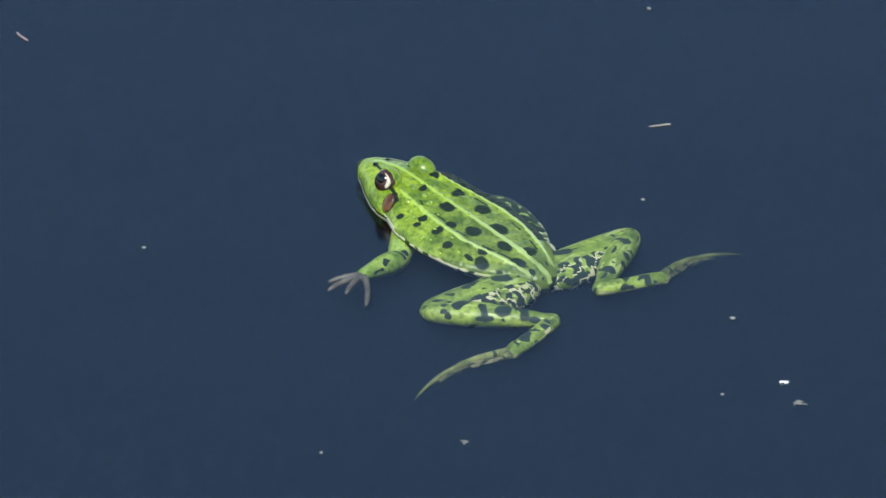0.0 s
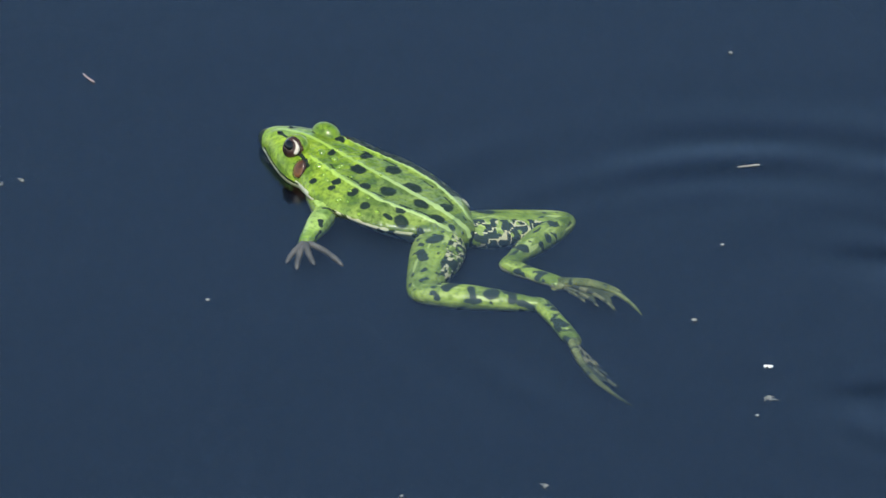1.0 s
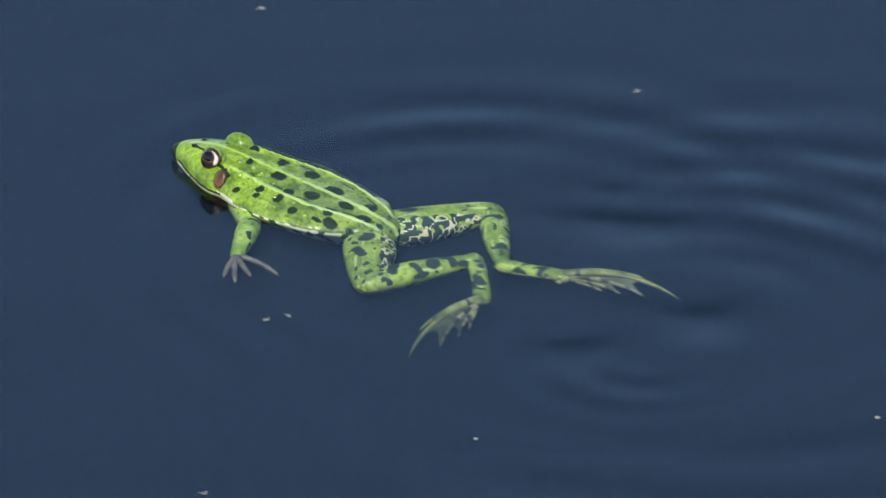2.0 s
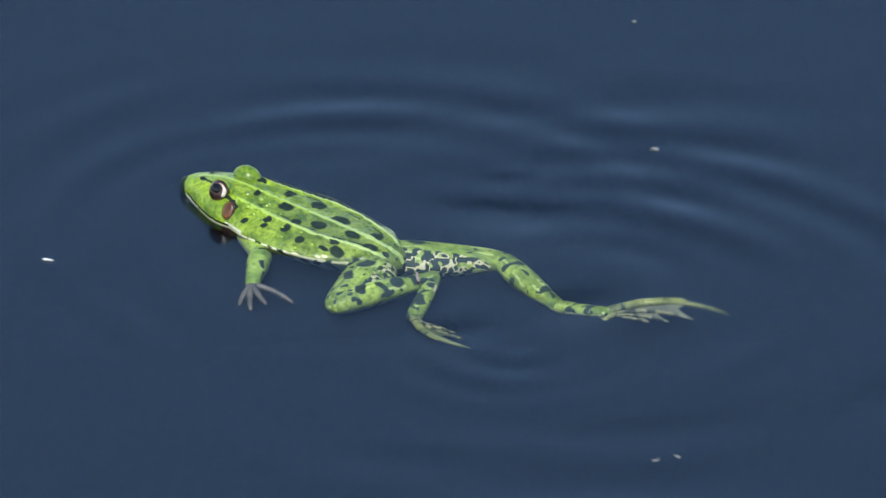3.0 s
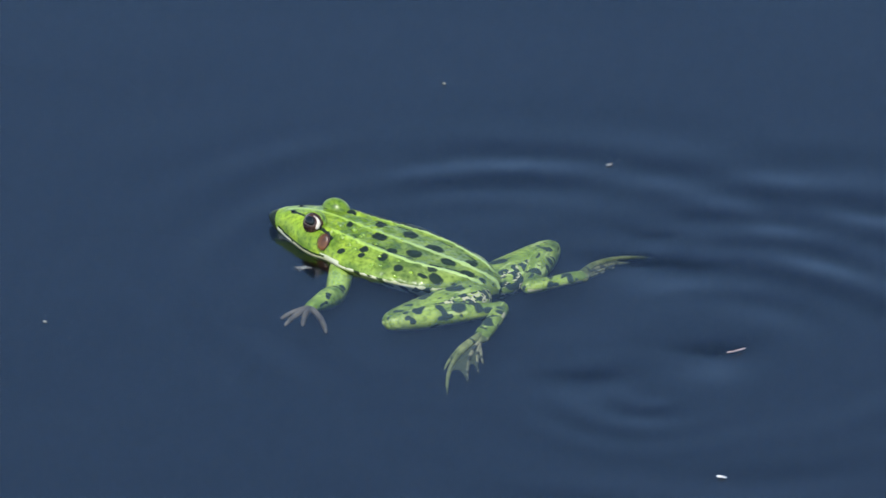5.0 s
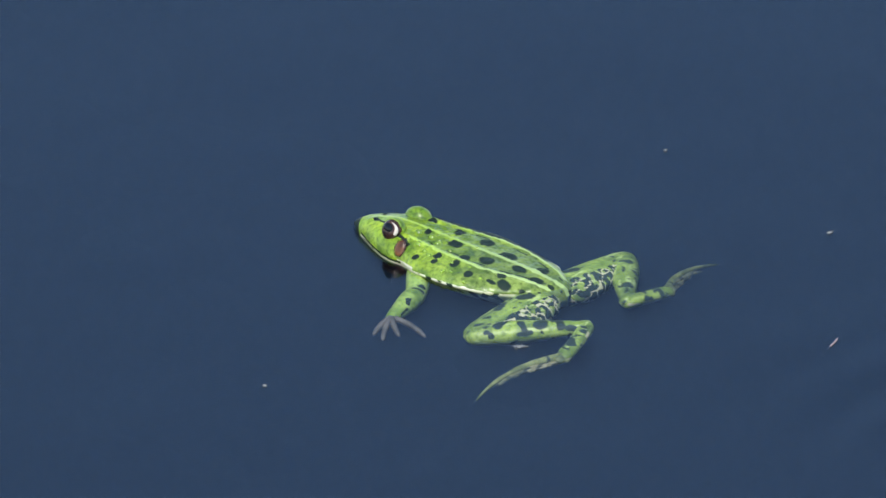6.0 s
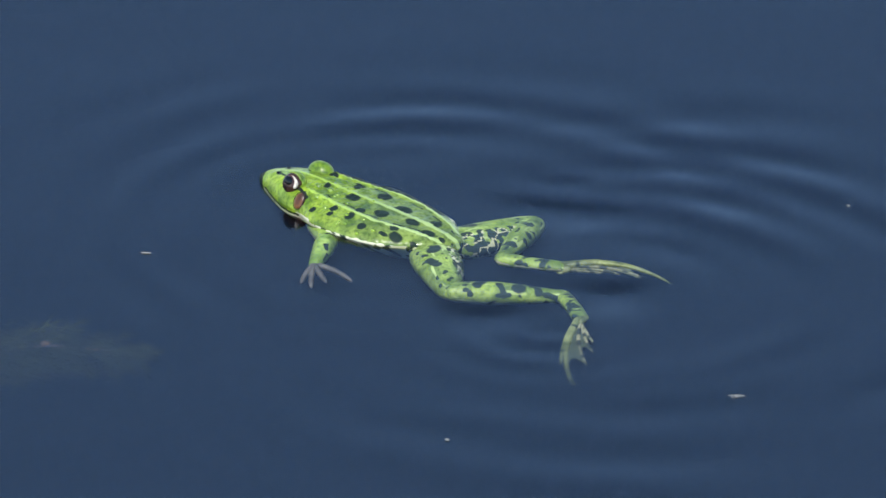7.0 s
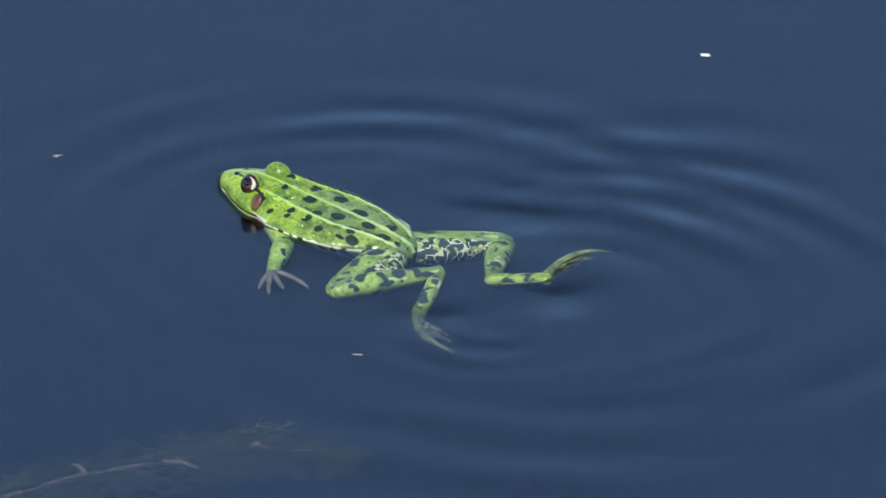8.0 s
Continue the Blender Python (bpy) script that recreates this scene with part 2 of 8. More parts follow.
def skin_part(name, rows, around, shape, marks, mat, parent, label=""):
    """A closed skin of rings: shape(i, k) gives a place in metres, marks(co) its colour shares."""
    verts = [shape(i / (rows - 1), 2 * math.pi * k / around) for i in range(rows) for k in range(around)]
    faces = [(i * around + k, i * around + (k + 1) % around, (i + 1) * around + (k + 1) % around, (i + 1) * around + k)
             for i in range(rows - 1) for k in range(around)]
    faces.append(tuple(range(around))[::-1])
    faces.append(tuple((rows - 1) * around + k for k in range(around)))
    me = bpy.data.meshes.new(name)
    me.from_pydata(verts, [], faces)
    me.update()
    values = [marks(Vector(v)) for v in verts]
    for j, key in enumerate(("spot", "pale", "fold", "yellow")):
        at = me.attributes.new(key, 'FLOAT', 'POINT')
        at.data.foreach_set("value", [v[j] for v in values])
    for p in me.polygons:
        p.use_smooth = True
    me.materials.append(mat)
    ob = new(name, me)
    ob.parent = parent
    if label:
        ob["label"] = label
    return ob


def tube(bm, pts, radii, sides=10, flat=1.0):
    """A rounded rod through the points, closed at both ends."""
    rings = []
    n = len(pts)
    for i, (p, r) in enumerate(zip(pts, radii)):
        p = Vector(p)
        d = (Vector(pts[min(i + 1, n - 1)]) - Vector(pts[max(i - 1, 0)])).normalized()
        side = d.cross(Vector((0, 0, 1)))
        side = side.normalized() if side.length > 1e-6 else Vector((0, 1, 0))
        up = side.cross(d)
        rings.append([bm.verts.new(p + side * (r * math.cos(a)) + up * (r * flat * math.sin(a)))
                      for a in (2 * math.pi * k / sides for k in range(sides))])
    for a, b in zip(rings[:-1], rings[1:]):
        for k in range(sides):
            bm.faces.new((a[k], a[(k + 1) % sides], b[(k + 1) % sides], b[k]))
    bm.faces.new(rings[0][::-1])
    bm.faces.new(rings[-1])


def ball(bm, centre, radii, rings=14, sides=20, turn=None):
    res = bmesh.ops.create_uvsphere(bm, u_segments=sides, v_segments=rings, radius=1.0)
    m = Matrix.Translation(centre) @ (turn or Matrix.Identity(4)) @ Matrix.Diagonal((*radii, 1))
    bmesh.ops.transform(bm, matrix=m, verts=res["verts"])
    return res["verts"]

# ---- water ----
def ripple_height(x, y):
    """Height of the wake in metres; x runs back from the frog along its course, y to its right."""
    h = 0.0
    for cx, cy, first, step, count, amp, spread in WAKE:
        dx, dy = x - cx, y - cy
        r = math.hypot(dx, dy)
        if r < 1e-5:
            continue
        u = (r + 0.18 * step * noise.noise((dx * 14, dy * 14, cx * 7 + 2)) - first) / step
        if u < -1 or u > count + 1:
            continue
        side = 0.5 + 0.5 * math.cos(math.atan2(dy, dx) - spread)
        env = smooth(-1, 0.6, u) * (1 - smooth(count * 0.35, count + 1, u))
        patchy = max(0.0, 0.65 + 1.5 * noise.noise((dx * 13, dy * 13, cx * 9)))
        h += amp * env * (0.10 + 0.90 * side ** 2) * math.sin(2 * math.pi * u) * patchy
    for cx, cy, wide, deep in DIMPLES:
        h -= deep * math.exp(-(((x - cx) / wide) ** 2 + ((y - cy) / wide) ** 2))
    for cx, cy, long, wide, turn, deep in TROUGHS:
        c, q = math.cos(radians(turn)), math.sin(radians(turn))
        a, b = ((x - cx) * c + (y - cy) * q) / long, ((y - cy) * c - (x - cx) * q) / wide
        b += 0.5 * noise.noise((x * 40, y * 40, 5.0)) - 0.35 * a * a
        if b < 0:
            b *= 0.36
        if abs(a) < 3 and abs(b) < 4:
            h -= deep * math.exp(-a * a - b * b)
    return h


# centre behind, centre aside, first radius, wavelength, waves, height, strongest direction
WAKE = [
    (0.100, 0.005, 0.040, 0.020, 5.2, 0.00023, 0.85),
    (0.130, 0.010, 0.055, 0.036, 3.2, 0.00034, 1.30),
    (0.100, 0.000, 0.016, 0.044, 1.6, 0.00036, 0.70),
    (0.055, -0.005, 0.050, 0.022, 3.6, 0.00018, -0.7),
    (0.105, -0.030, 0.006, 0.017, 2.8, 0.00030, -0.9),
    (0.020, 0.015, 0.045, 0.024, 2.4, 0.00014, 2.5),
    (0.110, -0.010, 0.085, 0.036, 2.0, 0.00018, -0.7),
    (0.018, 0.000, 0.080, 0.030, 2.0, 0.00012, 2.3),
    (0.015, -0.005, 0.040, 0.020, 3.2, 0.00016, -2.3),
]
# small whirls left by the feet: place behind and aside, radius, depth
DIMPLES = [(0.209, -0.001, 0.0050, 0.00017)]
# troughs that the strokes leave beside the legs: place behind and aside, half length, half width, turn, depth
TROUGHS = [(0.048, 0.043, 0.020, 0.0050, 33, 0.00090), (0.101, 0.002, 0.011, 0.0055, 45, 0.00085),
           (0.083, -0.0375, 0.012, 0.0045, 33, 0.00050), (0.034, 0.059, 0.008, 0.0036, 33, 0.00036)]


def build_water():
    """The pond's surface: fine where the wake lies, a few large faces out to the horizon."""
    n, half = 420, 0.30
    step = 2 * half / n
    cx = 0.08
    verts, faces = [], []
    for j in range(n + 1):
        for i in range(n + 1):
            x, y = cx - half + i * step, -half + j * step
            edge_fade = 1 - smooth(0.72, 0.98, max(abs(x - cx), abs(y)) / half)
            verts.append((x, y, ripple_height(x, y) * edge_fade if edge_fade else 0.0))
    for j in range(n):
        for i in range(n):
            a = j * (n + 1) + i
            faces.append((a, a + 1, a + n + 2, a + n + 1))
    # outer apron in rings of quads
    base = len(verts)
    for s in (1.0, 8.0, 80.0, 900.0):
        for sx, sy in ((-1, -1), (1, -1), (1, 1), (-1, 1)):
            if s == 1.0:
                continue
            verts.append((cx + sx * s, sy * s, 0.0))
    border = [list(range(0, n + 1)), [j * (n + 1) + n for j in range(n + 1)],
              [n * (n + 1) + i for i in range(n, -1, -1)], [j * (n + 1) for j in range(n, -1, -1)]]
    for k in range(4):
        faces.append((base + k, base + (k + 1) % 4, *border[k][::-1]))
    for s in range(2):
        for k in range(4):
            a, b = base + 4 * s, base + 4 * s + 4
            faces.append((b + k, b + (k + 1) % 4, a + (k + 1) % 4, a + k))
    me = bpy.data.meshes.new("water")
    me.from_pydata(verts, [], faces)
    me.update()
    for p in me.polygons:
        p.use_smooth = True
    me.materials.append(WATER)
    return tagged(new("water", me), "dark blue pond water with the ripples of a swimming frog", "water", kind="structure")


def sheet(name, z, mat, label):
    bm = bmesh.new()
    bmesh.ops.create_grid(bm, x_segments=4, y_segments=4, size=900)
    me = bpy.data.meshes.new(name)
    bm.to_mesh(me)
    bm.free()
    me.materials.append(mat)
    ob = new(name, me)
    ob.location.z = z
    return tagged(ob, label, "water", kind="structure")


water = build_water()
for depth, share in MURK_LAYERS:
    sheet("water_depth", -depth, murk_material(share), "murky blue pond water below the surface")
ground = sheet("ground", -0.9, BED, "dark silt bed of the pond")
ground["category"] = "ground"

# ---- frog: body ----
# x from vent to snout: half width, back, belly, all in millimetres
OUTLINE = [
    (-41.0, 0.8, 2.2, -1.5), (-39.5, 3.8, 3.8, -2.6), (-36.0, 7.2, 5.0, -3.6), (-31.0, 10.8, 6.0, -4.8), (-25.0, 13.9, 6.8, -5.8),
    (-17.0, 16.2, 7.5, -6.6), (-8.0, 17.2, 8.2, -6.8), (0.0, 16.2, 8.8, -6.4), (7.0, 14.8, 9.3, -5.4), (13.0, 13.9, 9.9, -4.0),
    (18.0, 13.5, 10.2, -3.4), (22.0, 12.4, 10.3, -3.0), (26.0, 10.5, 10.0, -2.6), (30.0, 8.4, 9.3, -2.0), (34.0, 6.0, 8.4, -1.0), (37.6, 3.5, 7.1, 0.8), (39.5, 1.8, 5.9, 2.4), (40.5, 0.5, 4.7, 3.2)]
# x, y, half length, half width of the dark spots on the back, in millimetres
SPOTS = [
    (11.2, 1.2, 0.9, 2.4), (15.2, -5.9, 1.6, 1.5), (0.3, 2.3, 2.5, 2.5), (4.2, -5.2, 1.9, 2.4),
    (-6.2, -5.3, 2.5, 2.5), (0.4, 11.6, 1.5, 1.4), (-0.3, 14.4, 1.2, 1.2), (-6.8, 12.5, 1.5, 1.9),
    (-7.1, 7.7, 1.8, 1.7), (-13.4, 4.8, 2.5, 2.5), (-16.5, -2.1, 3.1, 2.5), (-13.5, 14.6, 1.5, 1.6),
    (-22.4, 8.9, 1.7, 2.0), (-24.0, 2.5, 2.6, 2.0), (-31.9, 4.4, 2.5, 2.3), (-29.6, -1.9, 2.1, 2.5),
    (-21.6, 13.8, 1.8, 0.9), (-25.4, 12.3, 2.5, 1.9), (-36.7, 3.3, 1.2, 0.9), (22.7, -3.9, 1.0, 1.3),
    (-31.9, 10.7, 1.9, 1.0), (6.8, 14.4, 1.4, 0.9),
]
# x, y of wet warts behind the eyes
WARTS = [(13.2, 4.1, 1.5), (9.3, 9.1, 1.5), (8.4, 3.7, 1.2), (4.8, 4.7, 0.70), (4.7, 5.9, 0.60), (2.9, 12.6, 0.40), (5.6, 11.3, 0.35), (-5.8, 16.7, 0.40), (-8.1, 16.2, 0.40), (-5.4, 17.3, 0.35), (-14.3, 17.8, 0.40), (-5.6, 12.3, 0.30), (5.5, 8.9, 0.35), (-17.9, 14.3, 0.35), (11.1, -0.5, 0.40), (-11.8, 11.4, 0.30), (-16.4, 10.0, 0.30), (-1.2, 7.1, 0.30), (-6.1, -0.0, 0.25)]


# height of the widest line of the body
MID = [(-41, 1.0), (-34, 2.0), (-20, 3.3), (-5, 3.5), (8, 2.6), (16, 1.6), (24, 1.9), (32, 2.6), (41, 4.2)]


def body_point(u, a):
    x = -41.0 + 81.5 * (0.5 - 0.5 * math.cos(math.pi * (0.03 + 0.94 * u)) - 0.0022) / 0.9956
    c, s = math.cos(a), math.sin(a)
    w, top, low = along(OUTLINE, x)
    w += (2.4 if c > 0 else -1.5) * smooth(-34, -20, x) * (1 - smooth(4, 14, x))
    y = w * math.copysign(abs(c) ** 0.80, c) * (1 - (0.55 - 0.27 * smooth(8, 18, x)) * max(0.0, -s))
    if c > 0:
        y -= 0.9 * c * smooth(10, 16, x) * (1 - smooth(32, 38, x))
    # the far shoulder swells out beside the fold
    if c < 0 and s > -0.3:
        y -= 2.2 * smooth(-0.3, 0.2, s) * (1 - smooth(0.45, 0.75, s)) * smooth(-14, 0, x) * (1 - smooth(16, 22, x))
    if c < 0 and s < 0.25:
        # the far flank bulges below the water line
        y -= 2.6 * smooth(0.25, -0.15, s) * (1 - smooth(-0.5, -0.95, s)) * smooth(-34, -26, x) * (1 - smooth(-6, 4, x))
    mid = along(MID, x)[0]
    z = mid + (top - mid if s > 0 else mid - low) * math.copysign(abs(s) ** (0.80 if s > 0 else 1.0), s)
    if s > 0:
        fy = fold_y(x)
        z += 0.65 * math.exp(-((abs(y) - fy) / 0.9) ** 2) * smooth(-38, -30, x) * (1 - smooth(14, 20, x))
        z += 0.35 * math.exp(-(y / 0.8) ** 2) * smooth(-39, -30, x) * (1 - smooth(22, 32, x))
        z += 0.26 * noise.noise((x * 0.35, y * 0.35, 3.0)) + (0.18 + 0.24 * smooth(-4, 4, x)) * noise.noise((x * 0.8, y * 0.8, 7.0)) * (1 - smooth(15, 19, x))
    return (x * MM, y * MM, z * MM)


def fold_y(x):
    return along([(-41, 3.6), (-30, 6.6), (-18, 9.6), (-6, 10.0), (6, 8.8), (14, 7.6), (20, 7.0)], x)[0]


def side_of(v):
    return 1.0 if v > 0 else -1.0


def body_marks(co):
    x, y, z = co / MM
    w, top, low = along(OUTLINE, x)
    spot = 0.0
    if z > -1.5:
        for sx, sy, a, b in SPOTS:
            d = math.hypot((x - sx) / a, (y - sy) / b)
            spot = max(spot, 1.0 - 0.5 * d)
    # dark streak from the eye to the nostril
    if x > 25 and z > 5.0:
        line = 4.5 - (x - 25) * 0.36
        thin = 0.42 + 0.5 * math.exp(-((x - 30.6) / 0.9) ** 2)
        spot = max(spot, 1.0 - 0.5 * math.hypot((abs(y) - line) / thin, max(0, x - 31.4) / 0.7))
    # dark streak from the back of the eye round the eardrum
    for (ax, ay), (bx, by) in (((18.2, 8.0), (14.4, 9.2)), ((14.4, 9.2), (12.3, 10.6))):
        if 11 < x < 20 and z > 3.5:
            k = min(1.0, max(0.0, ((x - ax) * (bx - ax) + (abs(y) - ay) * (by - ay)) / ((bx - ax) ** 2 + (by - ay) ** 2)))
            spot = max(spot, 1.0 - 0.5 * math.hypot(x - ax - k * (bx - ax), abs(y) - ay - k * (by - ay)) / 0.48)
    # shadow and water reflection at the snout's tip, put into the skin as black
    if x > 35.0:
        spot = max(spot, smooth(35.9, 37.3, x + 0.35 * (6.5 - z)))
    pale = 0.0
    mid = along(MID, x)[0]
    w = max(w, 0.5)
    out_y = abs(y) / w
    # flank: yellow-white edge broken by dark blots
    if x < 9 and z < mid + (1.0 if y > 0 else 2.0):
        flank = noise.noise((x * 0.34, side_of(y) * 4, z * 0.30 + 9))
        pale = smooth(mid + 1.2, mid + 0.3, z + 0.5 * noise.noise((x * 0.5, 0, 1.0)))
        if z < mid - 0.8:
            pale = 0.8
        if y < 0 and x > -33:
            spot, pale = (0.8, 0.0) if flank > -0.12 else (0.0, 0.7)
        elif x < -33:
            pale = 0.0
            spot = 0.75 if flank > -0.08 else 0.0
        elif flank > 0.14 and z < mid + 0.7:
            spot, pale = 0.75, 0.0
        elif pale > 0.4:
            spot = 0.0
    # white lip at the edge of the jaw, dark mouth line above it, pale fold from its corner to the arm
    if x > 6:
        lip = mid + 0.55 + 0.2 * smooth(30, 37, x)
        if z < lip and x < 34.8:
            pale, spot = (0.9, 0.0) if z > mid - 0.6 else (0.0, 0.0)
        elif z < lip + 0.75 and 13 < x < 34.5:
            pale, spot = 0.0, 0.85
        elif z < lip + 1.3 and x < 15:
            pale, spot = max(0.0, 1.0 - 0.5 * abs(z - lip - 0.4) / 0.8), 0.0
    fold = 0.0
    if z > mid + 0.5:
        fold = (1.0 - 0.5 * abs(abs(y) - fold_y(x)) / (0.62 + 0.22 * noise.noise((x * 0.25, side_of(y), 4.0)))) * smooth(-39, -36, x) * (1 - smooth(11, 19, x))
        ridge = (1.0 - 0.5 * abs(y) / (0.62 + 0.22 * smooth(0, -30, x) + 0.15 * noise.noise((x * 0.3, 0, 6.0)))) * (1 - smooth(33, 35, x))
        # pale ridge from the eye over the shoulder, dark edging beside the folds
        inner = abs(abs(y) - fold_y(x) + 1.9)
        if inner < 0.5 and x < 10 and noise.noise((x * 0.2, side_of(y), 8.0)) > 0.0:
            spot = max(spot, 0.62 - 0.3 * inner)
        # dark outer edge of the far fold: wet flank, with far-side shade in its colour
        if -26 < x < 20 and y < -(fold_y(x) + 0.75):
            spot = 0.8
        fold = max(fold, ridge, 0.0)
        spot = spot * (0.0 if fold > 0.62 and x < 24 else 1.0)
    yellow = smooth(-24, 16, x + 6 * noise.noise((x * 0.12, y * 0.12, 5.0)))
    return (spot, pale, fold, yellow)


MM = 0.001
frog = tagged(new("frog"), "bright green frog with black spots swimming in pond water", "frog")
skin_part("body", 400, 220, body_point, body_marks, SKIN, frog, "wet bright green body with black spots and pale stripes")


def flat_marks(ob, yellow=1.0):
    for key in ("spot", "pale", "fold", "yellow"):
        at = ob.data.attributes.new(key, 'FLOAT', 'POINT')
        at.data.foreach_set("value", [yellow if key == "yellow" else 0.0] * len(ob.data.vertices))


# small wet warts on the back, joined in one skin
bm = bmesh.new()
for wx, wy, wh in WARTS:
    w, top, low = along(OUTLINE, wx)
    mid = along(MID, wx)[0]
    w += (2.4 if wy > 0 else -1.5) * smooth(-34, -20, wx) * (1 - smooth(4, 14, wx))
    z = mid + (top - mid) * max(0.02, 1 - min(1.0, abs(wy) / w) ** 2.5) ** 0.40
    r = 0.45 + 0.42 * wh
    ball(bm, Vector((wx, wy, z - 0.22 * r)) * MM, [1.25 * r * MM, r * MM, r * MM], 12, 18)
flat_marks(part("warts", bm, WART_SKIN, frog, "small wet glistening warts"), 0.9)


# the loose skin of the far flank, puffed out while the frog rests
bm = bmesh.new()
ball(bm, (0, 0, 0), [17 * MM, 6.2 * MM, 2.3 * MM], 28, 60)
flank = part("flank", bm, SKIN, frog, "loose dark mottled skin of the flank with a pale edge")
for key in ("spot", "pale", "fold", "yellow"):
    at = flank.data.attributes.new(key, 'FLOAT', 'POINT')
    values = []
    for v in flank.data.vertices:
        x, y, z = v.co / MM
        blot = noise.noise((x * 0.42, y * 0.5, 4.0))
        rim = x < -3 and noise.noise((x * 0.5, y * 0.3, 1.0)) > -0.18 and y < -(4.6 if x > -9 else 2.4)
        dark = 0.0 if rim else 0.5 + 1.6 * (blot + 0.28)
        values.append({"spot": dark, "pale": 0.8 if rim else 0.0, "fold": 0.0, "yellow": 0.1}[key])
    at.data.foreach_set("value", values)


def eye(side):
    c = Vector((20.9, side * 6.3, 9.3 if side > 0 else 8.7)) * MM
    ec = c + Vector((0.1, side * 0.55, 0.05)) * MM
    bm = bmesh.new()
    ball(bm, ec, [3.35 * MM, 3.7 * MM, 3.55 * MM] if side > 0 else [3.3 * MM] * 3, 20, 28)
    ob = part("eye", bm, EYE_DARK, frog, "dark glossy bulging eye")
    # green lid that hoods the eyeball from above and inside
    bm = bmesh.new()
    vs = ball(bm, c, [3.85 * MM, 3.9 * MM, 3.9 * MM] if side > 0 else [4.7 * MM, 3.6 * MM, 3.95 * MM], 40, 56)
    out = Vector((0.05, side * 0.95, 0.02) if side > 0 else (0.30, side * 0.92, 0.20)).normalized()
    gone = [v for v in vs if (v.co - c).normalized().dot(out) > (0.16 if side > 0 else 0.48)]
    bmesh.ops.delete(bm, geom=gone, context='VERTS')
    rim = [e for e in bm.edges if e.is_boundary]
    ext = bmesh.ops.extrude_edge_only(bm, edges=rim)
    for v in ext["geom"]:
        if isinstance(v, bmesh.types.BMVert):
            v.co = c + (v.co - c) * 0.80
    lid = part("eyelid", bm, SKIN, ob, "bright green eyelid")
    for j, key in enumerate(("spot", "pale", "fold", "yellow")):
        at = lid.data.attributes.new(key, 'FLOAT', 'POINT')
        at.data.foreach_set("value", [1.0 if key == "yellow" else 0.0] * len(lid.data.vertices))
    d = Vector((0.10, side * 0.92, 0.36)).normalized()
    fwd = Vector((1, 0, 0)) - d * d.x
    fwd.normalize()
    upw = d.cross(fwd) * side
    bm = bmesh.new()
    for v in ball(bm, (0, 0, 0), [1, 1, 1], 10, 18):
        q = v.co.copy()
        v.co = ec + d * (3.1 if side > 0 else 2.8) * MM + (fwd * (1.8 * q.x - 0.35) + upw * (1.55 * q.y - 0.75) + d * 0.75 * q.z) * MM
    part("pupil", bm, EYE_BLACK, ob, "black horizontal pupil")
    # pale crescent of the iris behind and over the pupil
    bm = bmesh.new()
    first, sweep = (140, 125) if side > 0 else (165, 30)
    pts, rad = [], []
    for k in range(21):
        a = radians(first + sweep * k / 20)
        p = d * (2.05 if side > 0 else 2.55) + fwd * (math.cos(a) * 2.75 - 0.35) + upw * (math.sin(a) * 2.0 - 0.25)
        pts.append(ec + p.normalized() * (3.5 if side > 0 else 3.1) * MM)
        rad.append(((0.60 if side > 0 else 0.3) * math.sin(math.pi * min(1.0, (k + 1.4) / 22) ** 0.62) ** 1.3 + 0.10) * MM)
    tube(bm, pts, rad, 8)
    part("iris", bm, EYE_GOLD, ob, "pale gold iris crescent")


def eardrum(side):
    w, top, low = along(OUTLINE, 14.7)
    mid = along(MID, 14.7)[0]
    a = radians(33)
    c = Vector((14.7, side * (w * math.cos(a) ** 0.80 - (0.35 if side > 0 else 1.9)), mid + (top - mid) * math.sin(a) ** 0.80 - 0.15))
    n = Vector((0.12, side * 0.88, 0.46)).normalized()
    turn = n.to_track_quat('Z', 'Y').to_matrix().to_4x4()
    bm = bmesh.new()
    ball(bm, c * MM, [1.95 * MM, 2.6 * MM, 0.75 * MM], 12, 24, turn)
    drum = part("eardrum", bm, EAR_BROWN, frog, "round brown eardrum behind the eye")
    bm = bmesh.new()
    ring = [(c + (turn.to_3x3() @ Vector((math.cos(t) * 2.12, math.sin(t) * 2.8, 0.15)))) * MM for t in (2 * math.pi * k / 28 for k in range(29))]
    tube(bm, ring, [(0.08 + 0.26 * max(0.0, math.cos(2 * math.pi * k / 28 - 0.4))) * MM for k in range(29)], 6)
    part("rim", bm, EYE_DARK, drum, "dark rim")


def nostril(side):
    bm = bmesh.new()
    ball(bm, Vector((30.9, side * 2.5, 8.7)) * MM, [0.75 * MM, 0.5 * MM, 0.6 * MM], 8, 12)
    part("nostril", bm, EYE_BLACK, frog)


for side in (1, -1):
    eye(side)
    eardrum(side)
    nostril(side)


# ---- frog: limbs; each runs along its own x from the upper joint ----
def near_rod(co, rods):
    """Largest nearness, 0.5 at the rim, to a list of rods (two ends and a radius, in millimetres)."""
    best = 0.0
    for ax, ay, az, bx, by, bz, r in rods:
        a, b = Vector((ax, ay, az)), Vector((bx, by, bz))
        d = b - a
        u = min(1.0, max(0.0, (co - a).dot(d) / max(d.length_squared, 1e-6)))
        best = max(best, 1.0 - 0.5 * (co - a - d * u).length / (0.9 * r))
    return best


